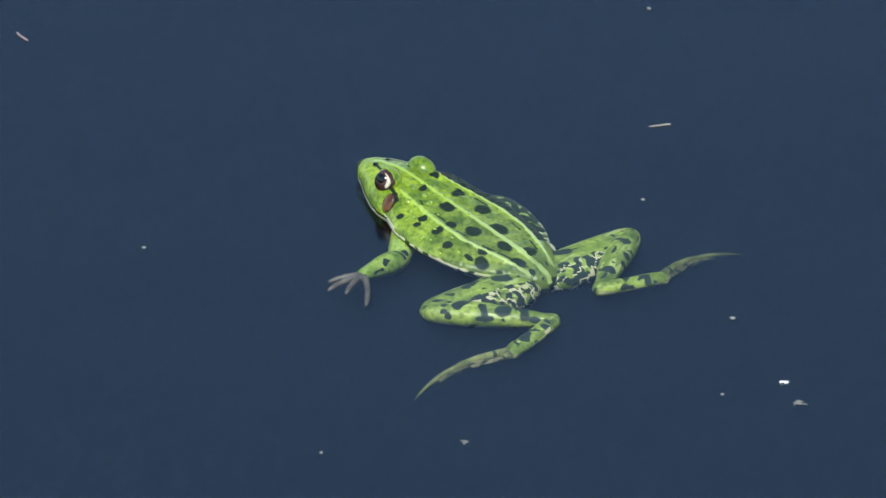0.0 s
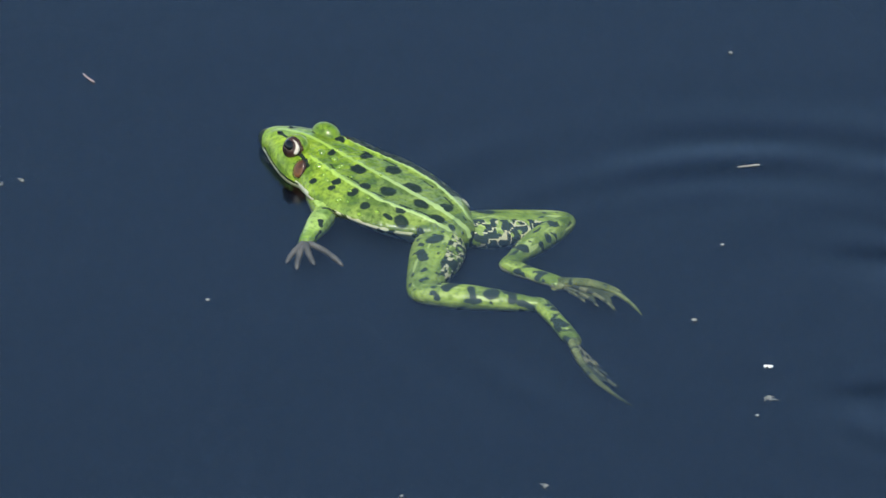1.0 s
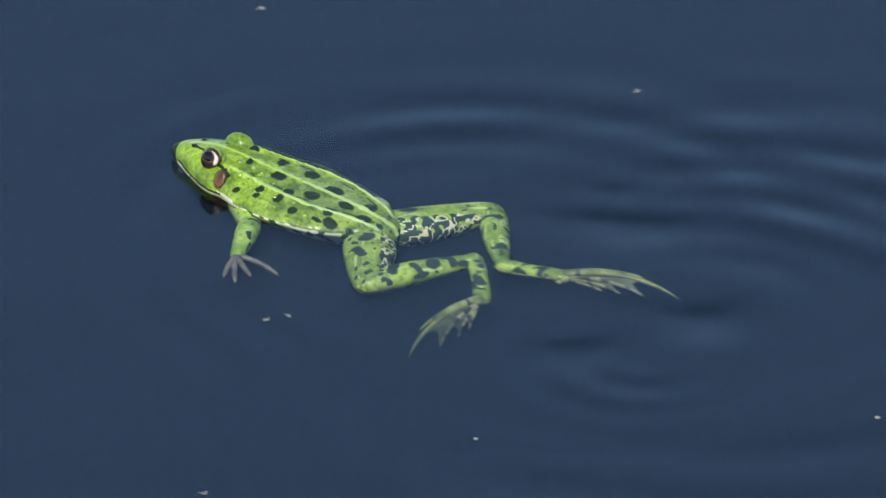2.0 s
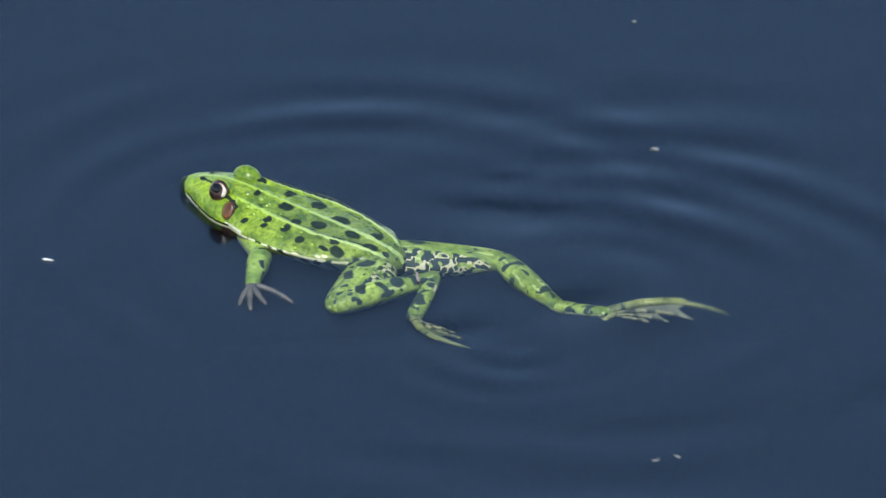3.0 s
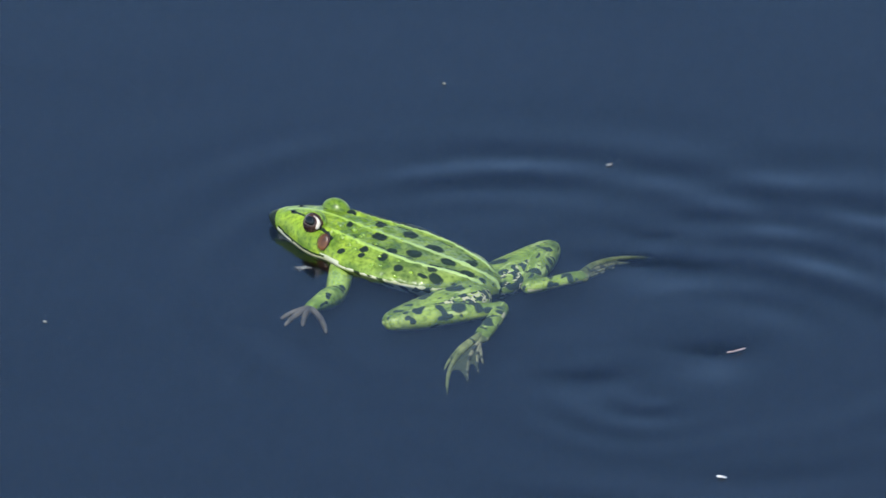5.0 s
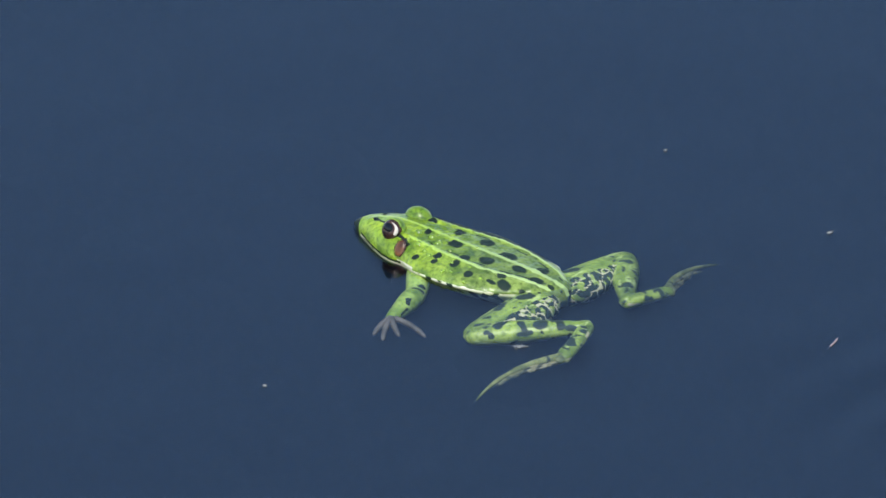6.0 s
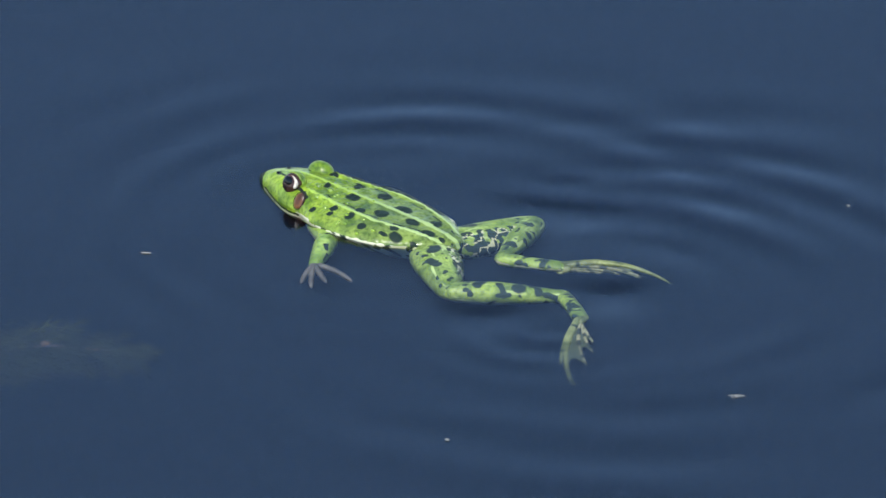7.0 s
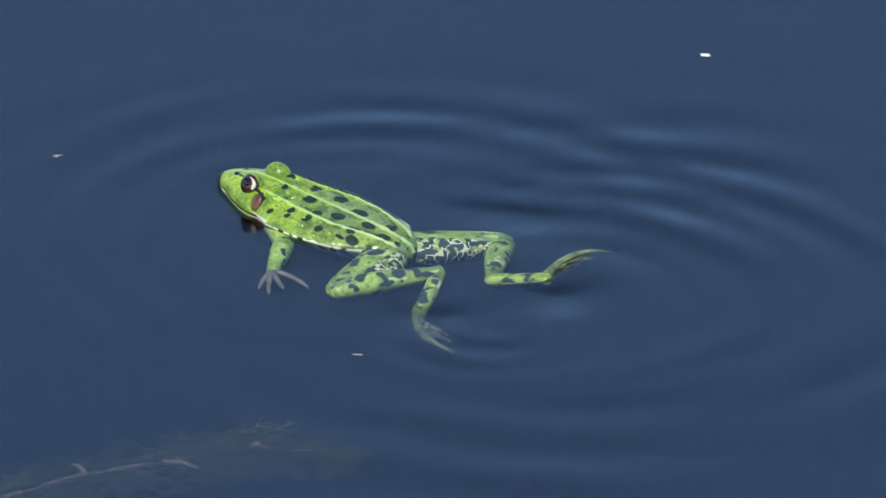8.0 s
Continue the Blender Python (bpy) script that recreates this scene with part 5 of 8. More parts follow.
        (4.25, pose(-0.0475, 0.0344, 0.0000, 0, -3.4, -114.9)),
        (4.3, pose(-0.0531, 0.0309, 0.0000, 0, -3.6, -114.1)),
        (4.35, pose(-0.0551, 0.0292, -0.0001, 0, -1.2, -121.6)),
        (4.4, pose(-0.0569, 0.0274, -0.0002, 0, 1.3, -129.3)),
        (4.5, pose(-0.0532, 0.0308, -0.0002, 0, 0.0, -150.8)),
        (4.55, pose(-0.0498, 0.0332, 0.0002, 0, 0.2, -147.1)),
        (4.6, pose(-0.0461, 0.0350, 0.0007, 0, 0.3, -143.4)),
        (4.7, pose(-0.0347, 0.0375, 0.0004, 0, -5.0, -132.5)),
        (4.8, pose(-0.0301, 0.0372, 0.0005, 0, -4.7, -130.6)),
        (4.9, pose(-0.0247, 0.0361, -0.0002, 0, -2.5, -131.9)),
        (5, pose(-0.0233, 0.0356, -0.0005, 0, -1.8, -132.8)),
        (5.1, pose(-0.0245, 0.0360, 0.0001, 0, -1.4, -132.5)),
        (5.2, pose(-0.0258, 0.0364, 0.0006, 0, -1.1, -132.3)),
        (5.3, pose(-0.0263, 0.0365, 0.0006, 0, -1.8, -133.9)),
        (5.4, pose(-0.0268, 0.0366, 0.0005, 0, -2.5, -135.5)),
        (5.5, pose(-0.0273, 0.0367, 0.0004, 0, -3.2, -137.2)),
        (5.6, pose(-0.0278, 0.0369, 0.0003, 0, -3.9, -138.8)),
        (5.7, pose(-0.0283, 0.0370, 0.0003, 0, -4.6, -140.5)),
        (5.8, pose(-0.0288, 0.0370, 0.0002, 0, -5.3, -142.1)),
        (5.9, pose(-0.0292, 0.0371, -0.0001, 0, -5.9, -144.0)),
        (6, pose(-0.0317, 0.0374, -0.0010, 0, -6.2, -145.0)),
        (6.1, pose(-0.0415, 0.0365, -0.0019, 0, -6.4, -147.0)),
        (6.2, pose(-0.0518, 0.0319, -0.0009, 0, -3.0, -149.4)),
        (6.3, pose(-0.0566, 0.0277, -0.0002, 0, 2.4, -147.0)),
        (6.4, pose(-0.0567, 0.0276, -0.0002, 0, 2.3, -143.6)),
        (6.45, pose(-0.0539, 0.0303, -0.0002, 0, 1.0, -138.1)),
        (6.5, pose(-0.0507, 0.0326, -0.0002, 0, -0.3, -132.7)),
        (6.55, pose(-0.0489, 0.0337, -0.0002, 0, -1.5, -129.3)),
        (6.6, pose(-0.0470, 0.0347, -0.0002, 0, -2.6, -125.8)),
        (6.7, pose(-0.0439, 0.0358, 0.0008, 0, 0.6, -108.1)),
        (6.8, pose(-0.0495, 0.0333, 0.0005, 0, -2.2, -112.9)),
        (6.85, pose(-0.0540, 0.0302, 0.0006, 0, -1.1, -123.9)),
        (6.9, pose(-0.0578, 0.0263, 0.0007, 0, 0.0, -135.0)),
        (7, pose(-0.0584, 0.0256, 0.0004, 0, 4.4, -136.4)),
        (7.1, pose(-0.0486, 0.0338, 0.0010, 0, -0.2, -126.9)),
        (7.15, pose(-0.0462, 0.0350, 0.0009, 0, -0.6, -124.3)),
        (7.2, pose(-0.0437, 0.0359, 0.0009, 0, -1.0, -121.7)),
        (7.3, pose(-0.0375, 0.0373, 0.0010, 0, -0.0, -118.9)),
        (7.4, pose(-0.0355, 0.0374, 0.0011, 0, -0.3, -116.9)),
        (7.5, pose(-0.0434, 0.0360, 0.0008, 0, -2.8, -116.0)),
        (7.6, pose(-0.0517, 0.0320, 0.0006, 0, -3.9, -126.0)),
        (7.7, pose(-0.0579, 0.0262, -0.0005, 0, 5.9, -143.1)),
        (7.8, pose(-0.0531, 0.0309, -0.0009, 0, 0.2, -134.6)),
        (7.85, pose(-0.0489, 0.0337, -0.0006, 0, -0.7, -129.7)),
        (7.9, pose(-0.0442, 0.0358, -0.0003, 0, -1.6, -124.8)),
        (8, pose(-0.0390, 0.0371, 0.0001, 0, -2.7, -119.6)),
    ])
    walk(limbs["near"][2], [
        (0, pose(-0.0593, 0.0155, 0.0031, 0, 4.8, 100.4)),
        (0.1, pose(-0.0585, 0.0160, 0.0032, 0, 5.6, 99.4)),
        (0.2, pose(-0.0577, 0.0165, 0.0033, 0, 6.5, 98.4)),
        (0.3, pose(-0.0568, 0.0170, 0.0034, 0, 7.3, 97.4)),
        (0.4, pose(-0.0577, 0.0163, 0.0038, 0, 8.8, 101.0)),
        (0.5, pose(-0.0579, 0.0165, 0.0030, 0, 4.7, 101.8)),
        (0.6, pose(-0.0671, 0.0177, 0.0025, 0, 6.9, 109.2)),
        (0.7, pose(-0.0800, 0.0146, 0.0013, 0, 0.2, 128.1)),
        (0.75, pose(-0.0839, 0.0132, 0.0008, 0, 1.4, 133.4)),
        (0.8, pose(-0.0874, 0.0115, 0.0002, 0, 2.7, 138.7)),
        (0.9, pose(-0.0896, 0.0140, -0.0007, 0, 4.6, 165.5)),
        (1, pose(-0.0818, 0.0153, 0.0016, 0, 3.4, 158.0)),
        (1.05, pose(-0.0753, 0.0123, 0.0027, 0, 8.2, 150.7)),
        (1.1, pose(-0.0679, 0.0095, 0.0038, 0, 8.7, 136.4)),
        (1.2, pose(-0.0589, 0.0054, 0.0035, 0, 15.6, 124.4)),
        (1.3, pose(-0.0641, 0.0032, 0.0045, 0, 6.2, 120.9)),
        (1.4, pose(-0.0770, -0.0001, 0.0036, 0, 10.4, 132.6)),
        (1.5, pose(-0.0880, 0.0074, 0.0006, 0, -1.9, 144.1)),
        (1.55, pose(-0.0847, 0.0074, 0.0001, 0, -0.8, 150.7)),
        (1.6, pose(-0.0811, 0.0074, -0.0004, 0, 0.4, 157.3)),
        (1.65, pose(-0.0746, 0.0065, 0.0006, 0, 4.2, 155.7)),
        (1.7, pose(-0.0675, 0.0056, 0.0017, 0, 8.0, 154.1)),
        (1.8, pose(-0.0590, 0.0049, 0.0028, 0, 9.5, 130.1)),
        (1.9, pose(-0.0569, 0.0023, 0.0024, 0, 8.9, 124.7)),
        (2, pose(-0.0686, 0.0002, 0.0029, 0, 7.5, 132.2)),
        (2.1, pose(-0.0780, 0.0045, 0.0021, 0, 2.3, 137.4)),
        (2.2, pose(-0.0778, 0.0116, 0.0016, 0, 3.3, 147.1)),
        (2.3, pose(-0.0651, 0.0068, 0.0024, 0, 7.3, 139.2)),
        (2.4, pose(-0.0566, 0.0038, 0.0025, 0, 9.2, 126.5)),
        (2.5, pose(-0.0611, 0.0013, 0.0027, 0, 9.0, 127.8)),
        (2.6, pose(-0.0727, 0.0012, 0.0026, 0, 5.1, 133.5)),
        (2.7, pose(-0.0785, 0.0077, 0.0019, 0, 2.7, 141.7)),
        (2.8, pose(-0.0723, 0.0085, 0.0012, 0, 2.9, 150.1)),
        (2.85, pose(-0.0667, 0.0071, 0.0021, 0, 6.4, 141.6)),
        (2.9, pose(-0.0608, 0.0058, 0.0030, 0, 9.7, 133.0)),
        (3, pose(-0.0538, 0.0028, 0.0021, 0, 12.9, 107.7)),
        (3.1, pose(-0.0658, -0.0002, 0.0031, 0, 9.0, 131.5)),
        (3.2, pose(-0.0777, 0.0028, 0.0022, 0, 2.0, 135.0)),
        (3.25, pose(-0.0784, 0.0074, 0.0019, 0, 2.7, 141.2)),
        (3.3, pose(-0.0787, 0.0120, 0.0016, 0, 3.4, 147.5)),
        (3.35, pose(-0.0759, 0.0109, 0.0017, 0, 3.2, 146.3)),
        (3.4, pose(-0.0731, 0.0099, 0.0019, 0, 3.1, 145.1)),
        (3.5, pose(-0.0603, 0.0080, 0.0033, 0, 8.5, 122.0)),
        (3.6, pose(-0.0509, 0.0037, 0.0026, 0, 3.1, 132.6)),
        (3.7, pose(-0.0669, 0.0017, 0.0038, 0, -0.1, 132.6)),
        (3.8, pose(-0.0798, -0.0008, 0.0034, 0, 4.6, 143.6)),
        (3.9, pose(-0.0855, 0.0043, -0.0002, 0, 5.6, 164.8)),
        (3.95, pose(-0.0804, 0.0044, -0.0001, 0, 3.5, 162.1)),
        (4, pose(-0.0747, 0.0044, -0.0001, 0, 4.2, 152.6)),
        (4.1, pose(-0.0632, 0.0070, 0.0026, 0, 7.5, 146.2)),
        (4.2, pose(-0.0566, 0.0047, 0.0020, 0, 11.5, 134.3)),
        (4.25, pose(-0.0624, 0.0023, 0.0022, 0, 8.7, 137.6)),
        (4.3, pose(-0.0675, -0.0014, 0.0023, 0, 5.8, 140.9)),
        (4.35, pose(-0.0737, -0.0010, 0.0007, 0, 4.8, 138.5)),
        (4.4, pose(-0.0794, -0.0001, -0.0010, 0, 3.8, 136.2)),
        (4.5, pose(-0.0842, 0.0135, -0.0002, 0, -4.9, 134.4)),
        (4.55, pose(-0.0796, 0.0139, 0.0001, 0, -1.1, 143.3)),
        (4.6, pose(-0.0746, 0.0139, 0.0005, 0, -1.5, 140.7)),
        (4.7, pose(-0.0586, 0.0114, 0.0035, 0, 2.8, 134.6)),
        (4.8, pose(-0.0531, 0.0104, 0.0034, 0, 5.5, 126.0)),
        (4.9, pose(-0.0484, 0.0097, 0.0013, 0, 6.7, 110.8)),
        (5, pose(-0.0474, 0.0095, 0.0006, 0, 2.5, 101.2)),
        (5.1, pose(-0.0485, 0.0099, 0.0009, 0, 6.3, 107.4)),
        (5.2, pose(-0.0497, 0.0101, 0.0013, 0, 6.4, 106.8)),
        (5.3, pose(-0.0509, 0.0109, 0.0017, 0, 6.8, 106.0)),
        (5.4, pose(-0.0521, 0.0118, 0.0020, 0, 7.1, 105.1)),
        (5.5, pose(-0.0533, 0.0127, 0.0024, 0, 7.5, 104.3)),
        (5.6, pose(-0.0544, 0.0135, 0.0028, 0, 7.8, 103.5)),
        (5.7, pose(-0.0556, 0.0144, 0.0031, 0, 8.2, 102.7)),
        (5.8, pose(-0.0567, 0.0153, 0.0035, 0, 8.5, 101.8)),
        (5.9, pose(-0.0578, 0.0164, 0.0036, 0, 7.6, 101.2)),
        (6, pose(-0.0606, 0.0172, 0.0028, 0, 5.4, 104.0)),
        (6.1, pose(-0.0711, 0.0173, 0.0021, 0, 5.0, 114.9)),
        (6.2, pose(-0.0823, 0.0138, 0.0010, 0, 0.9, 131.3)),
        (6.3, pose(-0.0864, 0.0084, -0.0017, 0, -1.2, 152.0)),
        (6.4, pose(-0.0853, 0.0065, -0.0016, 0, 0.9, 160.6)),
        (6.45, pose(-0.0803, 0.0066, -0.0009, 0, -0.1, 161.9)),
        (6.5, pose(-0.0748, 0.0065, -0.0001, 0, 3.9, 157.2)),
        (6.55, pose(-0.0713, 0.0062, 0.0007, 0, 1.1, 158.4)),
        (6.6, pose(-0.0677, 0.0059, 0.0014, 0, 3.1, 153.6)),
        (6.7, pose(-0.0550, 0.0021, 0.0004, 0, 0.6, 135.6)),
        (6.8, pose(-0.0632, 0.0007, 0.0019, 0, -0.3, 137.5)),
        (6.85, pose(-0.0738, 0.0007, 0.0013, 0, 0.8, 143.2)),
        (6.9, pose(-0.0829, 0.0012, 0.0007, 0, 1.8, 149.0)),
        (7, pose(-0.0841, 0.0012, -0.0023, 0, -3.2, 144.7)),
        (7.1, pose(-0.0699, 0.0054, 0.0011, 0, 6.1, 151.5)),
        (7.15, pose(-0.0662, 0.0056, 0.0013, 0, 6.3, 144.9)),
        (7.2, pose(-0.0623, 0.0057, 0.0015, 0, 6.4, 138.3)),
        (7.3, pose(-0.0547, 0.0062, 0.0010, 0, 5.8, 126.7)),
        (7.4, pose(-0.0515, 0.0058, 0.0013, 0, 9.4, 111.7)),
        (7.5, pose(-0.0589, 0.0042, 0.0025, 0, 2.1, 124.0)),
        (7.6, pose(-0.0725, 0.0033, 0.0030, 0, 1.4, 138.2)),
        (7.7, pose(-0.0862, 0.0050, -0.0041, 0, -4.0, 157.4)),
        (7.8, pose(-0.0780, 0.0056, -0.0010, 0, 5.3, 163.0)),
        (7.85, pose(-0.0715, 0.0064, -0.0001, 0, 4.9, 153.6)),
        (7.9, pose(-0.0645, 0.0066, 0.0007, 0, 4.3, 144.2)),
        (8, pose(-0.0565, 0.0063, 0.0018, 0, 24.8, 106.6)),
    ])
    walk(limbs["near"][3], [
        (0, pose(-0.0628, 0.0346, 0.0015, -16, 4.0, 92.0)),
        (0.1, pose(-0.0616, 0.0352, 0.0013, -16, 4.2, 91.0)),
        (0.2, pose(-0.0605, 0.0357, 0.0011, -16, 4.3, 90.1)),
        (0.3, pose(-0.0593, 0.0361, 0.0009, -16, 4.5, 89.1)),
        (0.4, pose(-0.0614, 0.0352, 0.0008, -16, 5.1, 86.2)),
        (0.5, pose(-0.0619, 0.0356, 0.0014, -16, 6.0, 83.3)),
        (0.6, pose(-0.0734, 0.0360, 0.0001, -16, 4.1, 73.6)),
        (0.7, pose(-0.0920, 0.0299, 0.0013, -22, 14.4, 79.7)),
        (0.75, pose(-0.0973, 0.0274, 0.0003, -14, 11.0, 93.5)),
        (0.8, pose(-0.1020, 0.0243, -0.0007, -10, 7.1, 106.9)),
        (0.9, pose(-0.1084, 0.0189, -0.0023, -0, 3.5, 148.5)),
        (1, pose(-0.0998, 0.0226, 0.0004, -0, 4.1, 160.4)),
        (1.05, pose(-0.0922, 0.0217, -0.0000, -0, -0.1, 150.7)),
        (1.1, pose(-0.0819, 0.0228, 0.0009, -0, -1.0, 146.3)),
        (1.2, pose(-0.0695, 0.0209, -0.0017, -0, -5.1, 139.1)),
        (1.3, pose(-0.0741, 0.0199, 0.0024, -7, 4.1, 113.6)),
        (1.4, pose(-0.0900, 0.0141, 0.0001, -4, 11.7, 82.7)),
        (1.5, pose(-0.1038, 0.0188, 0.0012, 4, 14, 111.4)),
        (1.55, pose(-0.1017, 0.0169, 0.0004, -1, 3.9, 129.4)),
        (1.6, pose(-0.0991, 0.0149, -0.0005, -0, 2.3, 147.3)),
        (1.65, pose(-0.0923, 0.0145, -0.0008, -0, -1.5, 150.0)),
        (1.7, pose(-0.0849, 0.0141, -0.0011, -0, -5.3, 152.6)),
        (1.8, pose(-0.0714, 0.0196, -0.0005, -0, -7.1, 146.2)),
        (1.9, pose(-0.0679, 0.0182, -0.0006, -1, -5.4, 129.8)),
        (2, pose(-0.0816, 0.0146, 0.0004, -14, 6.9, 88.7)),
        (2.1, pose(-0.0924, 0.0177, 0.0013, -14, 11.9, 83.3)),
        (2.2, pose(-0.0941, 0.0222, 0.0005, -6, 5.8, 116.2)),
        (2.3, pose(-0.0797, 0.0194, -0.0001, -0, -5.6, 149.1)),
        (2.4, pose(-0.0680, 0.0193, -0.0007, -0, -7.7, 144.0)),
        (2.5, pose(-0.0729, 0.0166, -0.0003, -8, -0.4, 112.0)),
        (2.6, pose(-0.0861, 0.0153, 0.0009, -14, 9.4, 83.4)),
        (2.7, pose(-0.0937, 0.0198, 0.0009, -14, 10.1, 95.7)),
        (2.8, pose(-0.0891, 0.0182, 0.0002, -0, -4.0, 151.0)),
        (2.85, pose(-0.0819, 0.0192, -0.0001, -0, -5.3, 149.5)),
        (2.9, pose(-0.0739, 0.0199, -0.0003, -0, -6.5, 147.9)),
        (3, pose(-0.0596, 0.0210, -0.0023, -0, -11.1, 151.4)),
        (3.1, pose(-0.0786, 0.0142, 0.0001, -4, 5.3, 92.0)),
        (3.2, pose(-0.0915, 0.0166, 0.0015, 0, 12.6, 76.6)),
        (3.25, pose(-0.0936, 0.0195, 0.0010, -14, 10.3, 94.4)),
        (3.3, pose(-0.0951, 0.0225, 0.0004, -8, 7.1, 112.0)),
        (3.35, pose(-0.0921, 0.0217, 0.0006, -2, 3.0, 124.5)),
        (3.4, pose(-0.0890, 0.0210, 0.0008, -0, -1.3, 137.0)),
        (3.5, pose(-0.0705, 0.0244, 0.0004, -0, -5.9, 151.5)),
        (3.6, pose(-0.0641, 0.0180, 0.0016, -1, -5.8, 131.7)),
        (3.7, pose(-0.0800, 0.0160, 0.0038, -14, 10.5, 81.5)),
        (3.8, pose(-0.0955, 0.0107, 0.0019, -14, 5.0, 84.9)),
        (3.9, pose(-0.1042, 0.0094, -0.0021, -2, -5.4, 127.4)),
        (3.95, pose(-0.0990, 0.0104, -0.0013, -0, -4.8, 139.0)),
        (4, pose(-0.0919, 0.0133, -0.0015, -0, -5.1, 157.8)),
        (4.1, pose(-0.0792, 0.0177, 0.0001, -0, -6.3, 147.7)),
        (4.2, pose(-0.0699, 0.0184, -0.0019, -0, -7.2, 150.5)),
        (4.25, pose(-0.0766, 0.0153, -0.0008, -4, -1.2, 121.2)),
        (4.3, pose(-0.0826, 0.0108, 0.0003, -4, 5.2, 92.2)),
        (4.35, pose(-0.0882, 0.0119, -0.0010, -14, 8.9, 82.5)),
        (4.4, pose(-0.0934, 0.0134, -0.0023, 0, 12.3, 72.6)),
        (4.5, pose(-0.0979, 0.0274, 0.0015, 5, 7.7, 117.6)),
        (4.55, pose(-0.0952, 0.0255, 0.0005, -2, 1.8, 125.6)),
        (4.6, pose(-0.0896, 0.0262, 0.0010, -0, -1.4, 137.6)),
        (4.7, pose(-0.0723, 0.0253, 0.0025, -1, -0.5, 131.3)),
        (4.8, pose(-0.0646, 0.0261, 0.0016, -3, -0.4, 121.7)),
        (4.9, pose(-0.0552, 0.0278, -0.0010, -10, -0.2, 108.2)),
        (5, pose(-0.0512, 0.0286, -0.0002, -13, 4.1, 103.1)),
        (5.1, pose(-0.0543, 0.0284, -0.0012, -14, 3.4, 93.6)),
        (5.2, pose(-0.0553, 0.0287, -0.0009, -16, 5.1, 88.7)),
        (5.3, pose(-0.0562, 0.0296, -0.0006, -16, 5.1, 88.3)),
        (5.4, pose(-0.0571, 0.0305, -0.0004, -16, 5.1, 88.0)),
        (5.5, pose(-0.0581, 0.0314, -0.0001, -16, 5.1, 87.6)),
        (5.6, pose(-0.0589, 0.0323, 0.0001, -16, 5.1, 87.3)),
        (5.7, pose(-0.0598, 0.0333, 0.0004, -16, 5.1, 86.9)),
        (5.8, pose(-0.0606, 0.0342, 0.0006, -16, 5.1, 86.6)),
        (5.9, pose(-0.0616, 0.0353, 0.0010, -16, 5.4, 85.3)),
        (6, pose(-0.0653, 0.0360, 0.0010, -16, 5.5, 80.4)),
        (6.1, pose(-0.0793, 0.0350, 0.0004, -16, 7.2, 75.4)),
        (6.2, pose(-0.0952, 0.0285, 0.0007, -14, 12.5, 87.9)),
        (6.3, pose(-0.1036, 0.0175, -0.0013, -12, 11.3, 103.9)),
        (6.4, pose(-0.1037, 0.0130, -0.0019, -0, 5.2, 137.8)),
        (6.45, pose(-0.0989, 0.0126, -0.0008, -0, 3.0, 147.8)),
        (6.5, pose(-0.0928, 0.0141, -0.0014, -0, -1.4, 163.7)),
        (6.55, pose(-0.0895, 0.0134, 0.0003, -0, -0.1, 155.8)),
        (6.6, pose(-0.0852, 0.0146, 0.0004, -0, -0.9, 154.0)),
        (6.7, pose(-0.0689, 0.0158, 0.0002, -3, -4.9, 122.5)),
        (6.8, pose(-0.0776, 0.0138, 0.0020, -4, 10.0, 85.5)),
        (6.85, pose(-0.0894, 0.0124, 0.0011, -14, 11.2, 88.1)),
        (6.9, pose(-0.0996, 0.0112, 0.0001, 0, 12.5, 90.8)),
        (7, pose(-0.1001, 0.0125, -0.0012, 8, 11, 125.1)),
        (7.1, pose(-0.0870, 0.0147, -0.0010, -0, -2.2, 149.4)),
        (7.15, pose(-0.0821, 0.0168, -0.0008, -0, -2.7, 149.2)),
        (7.2, pose(-0.0768, 0.0186, -0.0007, -0, -3.1, 149.1)),
        (7.3, pose(-0.0663, 0.0217, -0.0010, -0, -0.6, 132.9)),
        (7.4, pose(-0.0587, 0.0236, -0.0019, -20, -4.5, 127.3)),
        (7.5, pose(-0.0697, 0.0203, 0.0018, -62, 13.3, 78.4)),
        (7.6, pose(-0.0870, 0.0163, 0.0025, -35, 15.7, 82.9)),
        (7.7, pose(-0.1042, 0.0125, -0.0028, -8, 7.5, 112.7)),
        (7.8, pose(-0.0966, 0.0113, -0.0028, -0, 2.4, 148.3)),
        (7.85, pose(-0.0889, 0.0150, -0.0018, -0, -0.5, 150.1)),
        (7.9, pose(-0.0803, 0.0180, -0.0008, -0, -3.3, 151.8)),
        (8, pose(-0.0616, 0.0233, -0.0064, -0, -6.4, 147.1)),
    ])
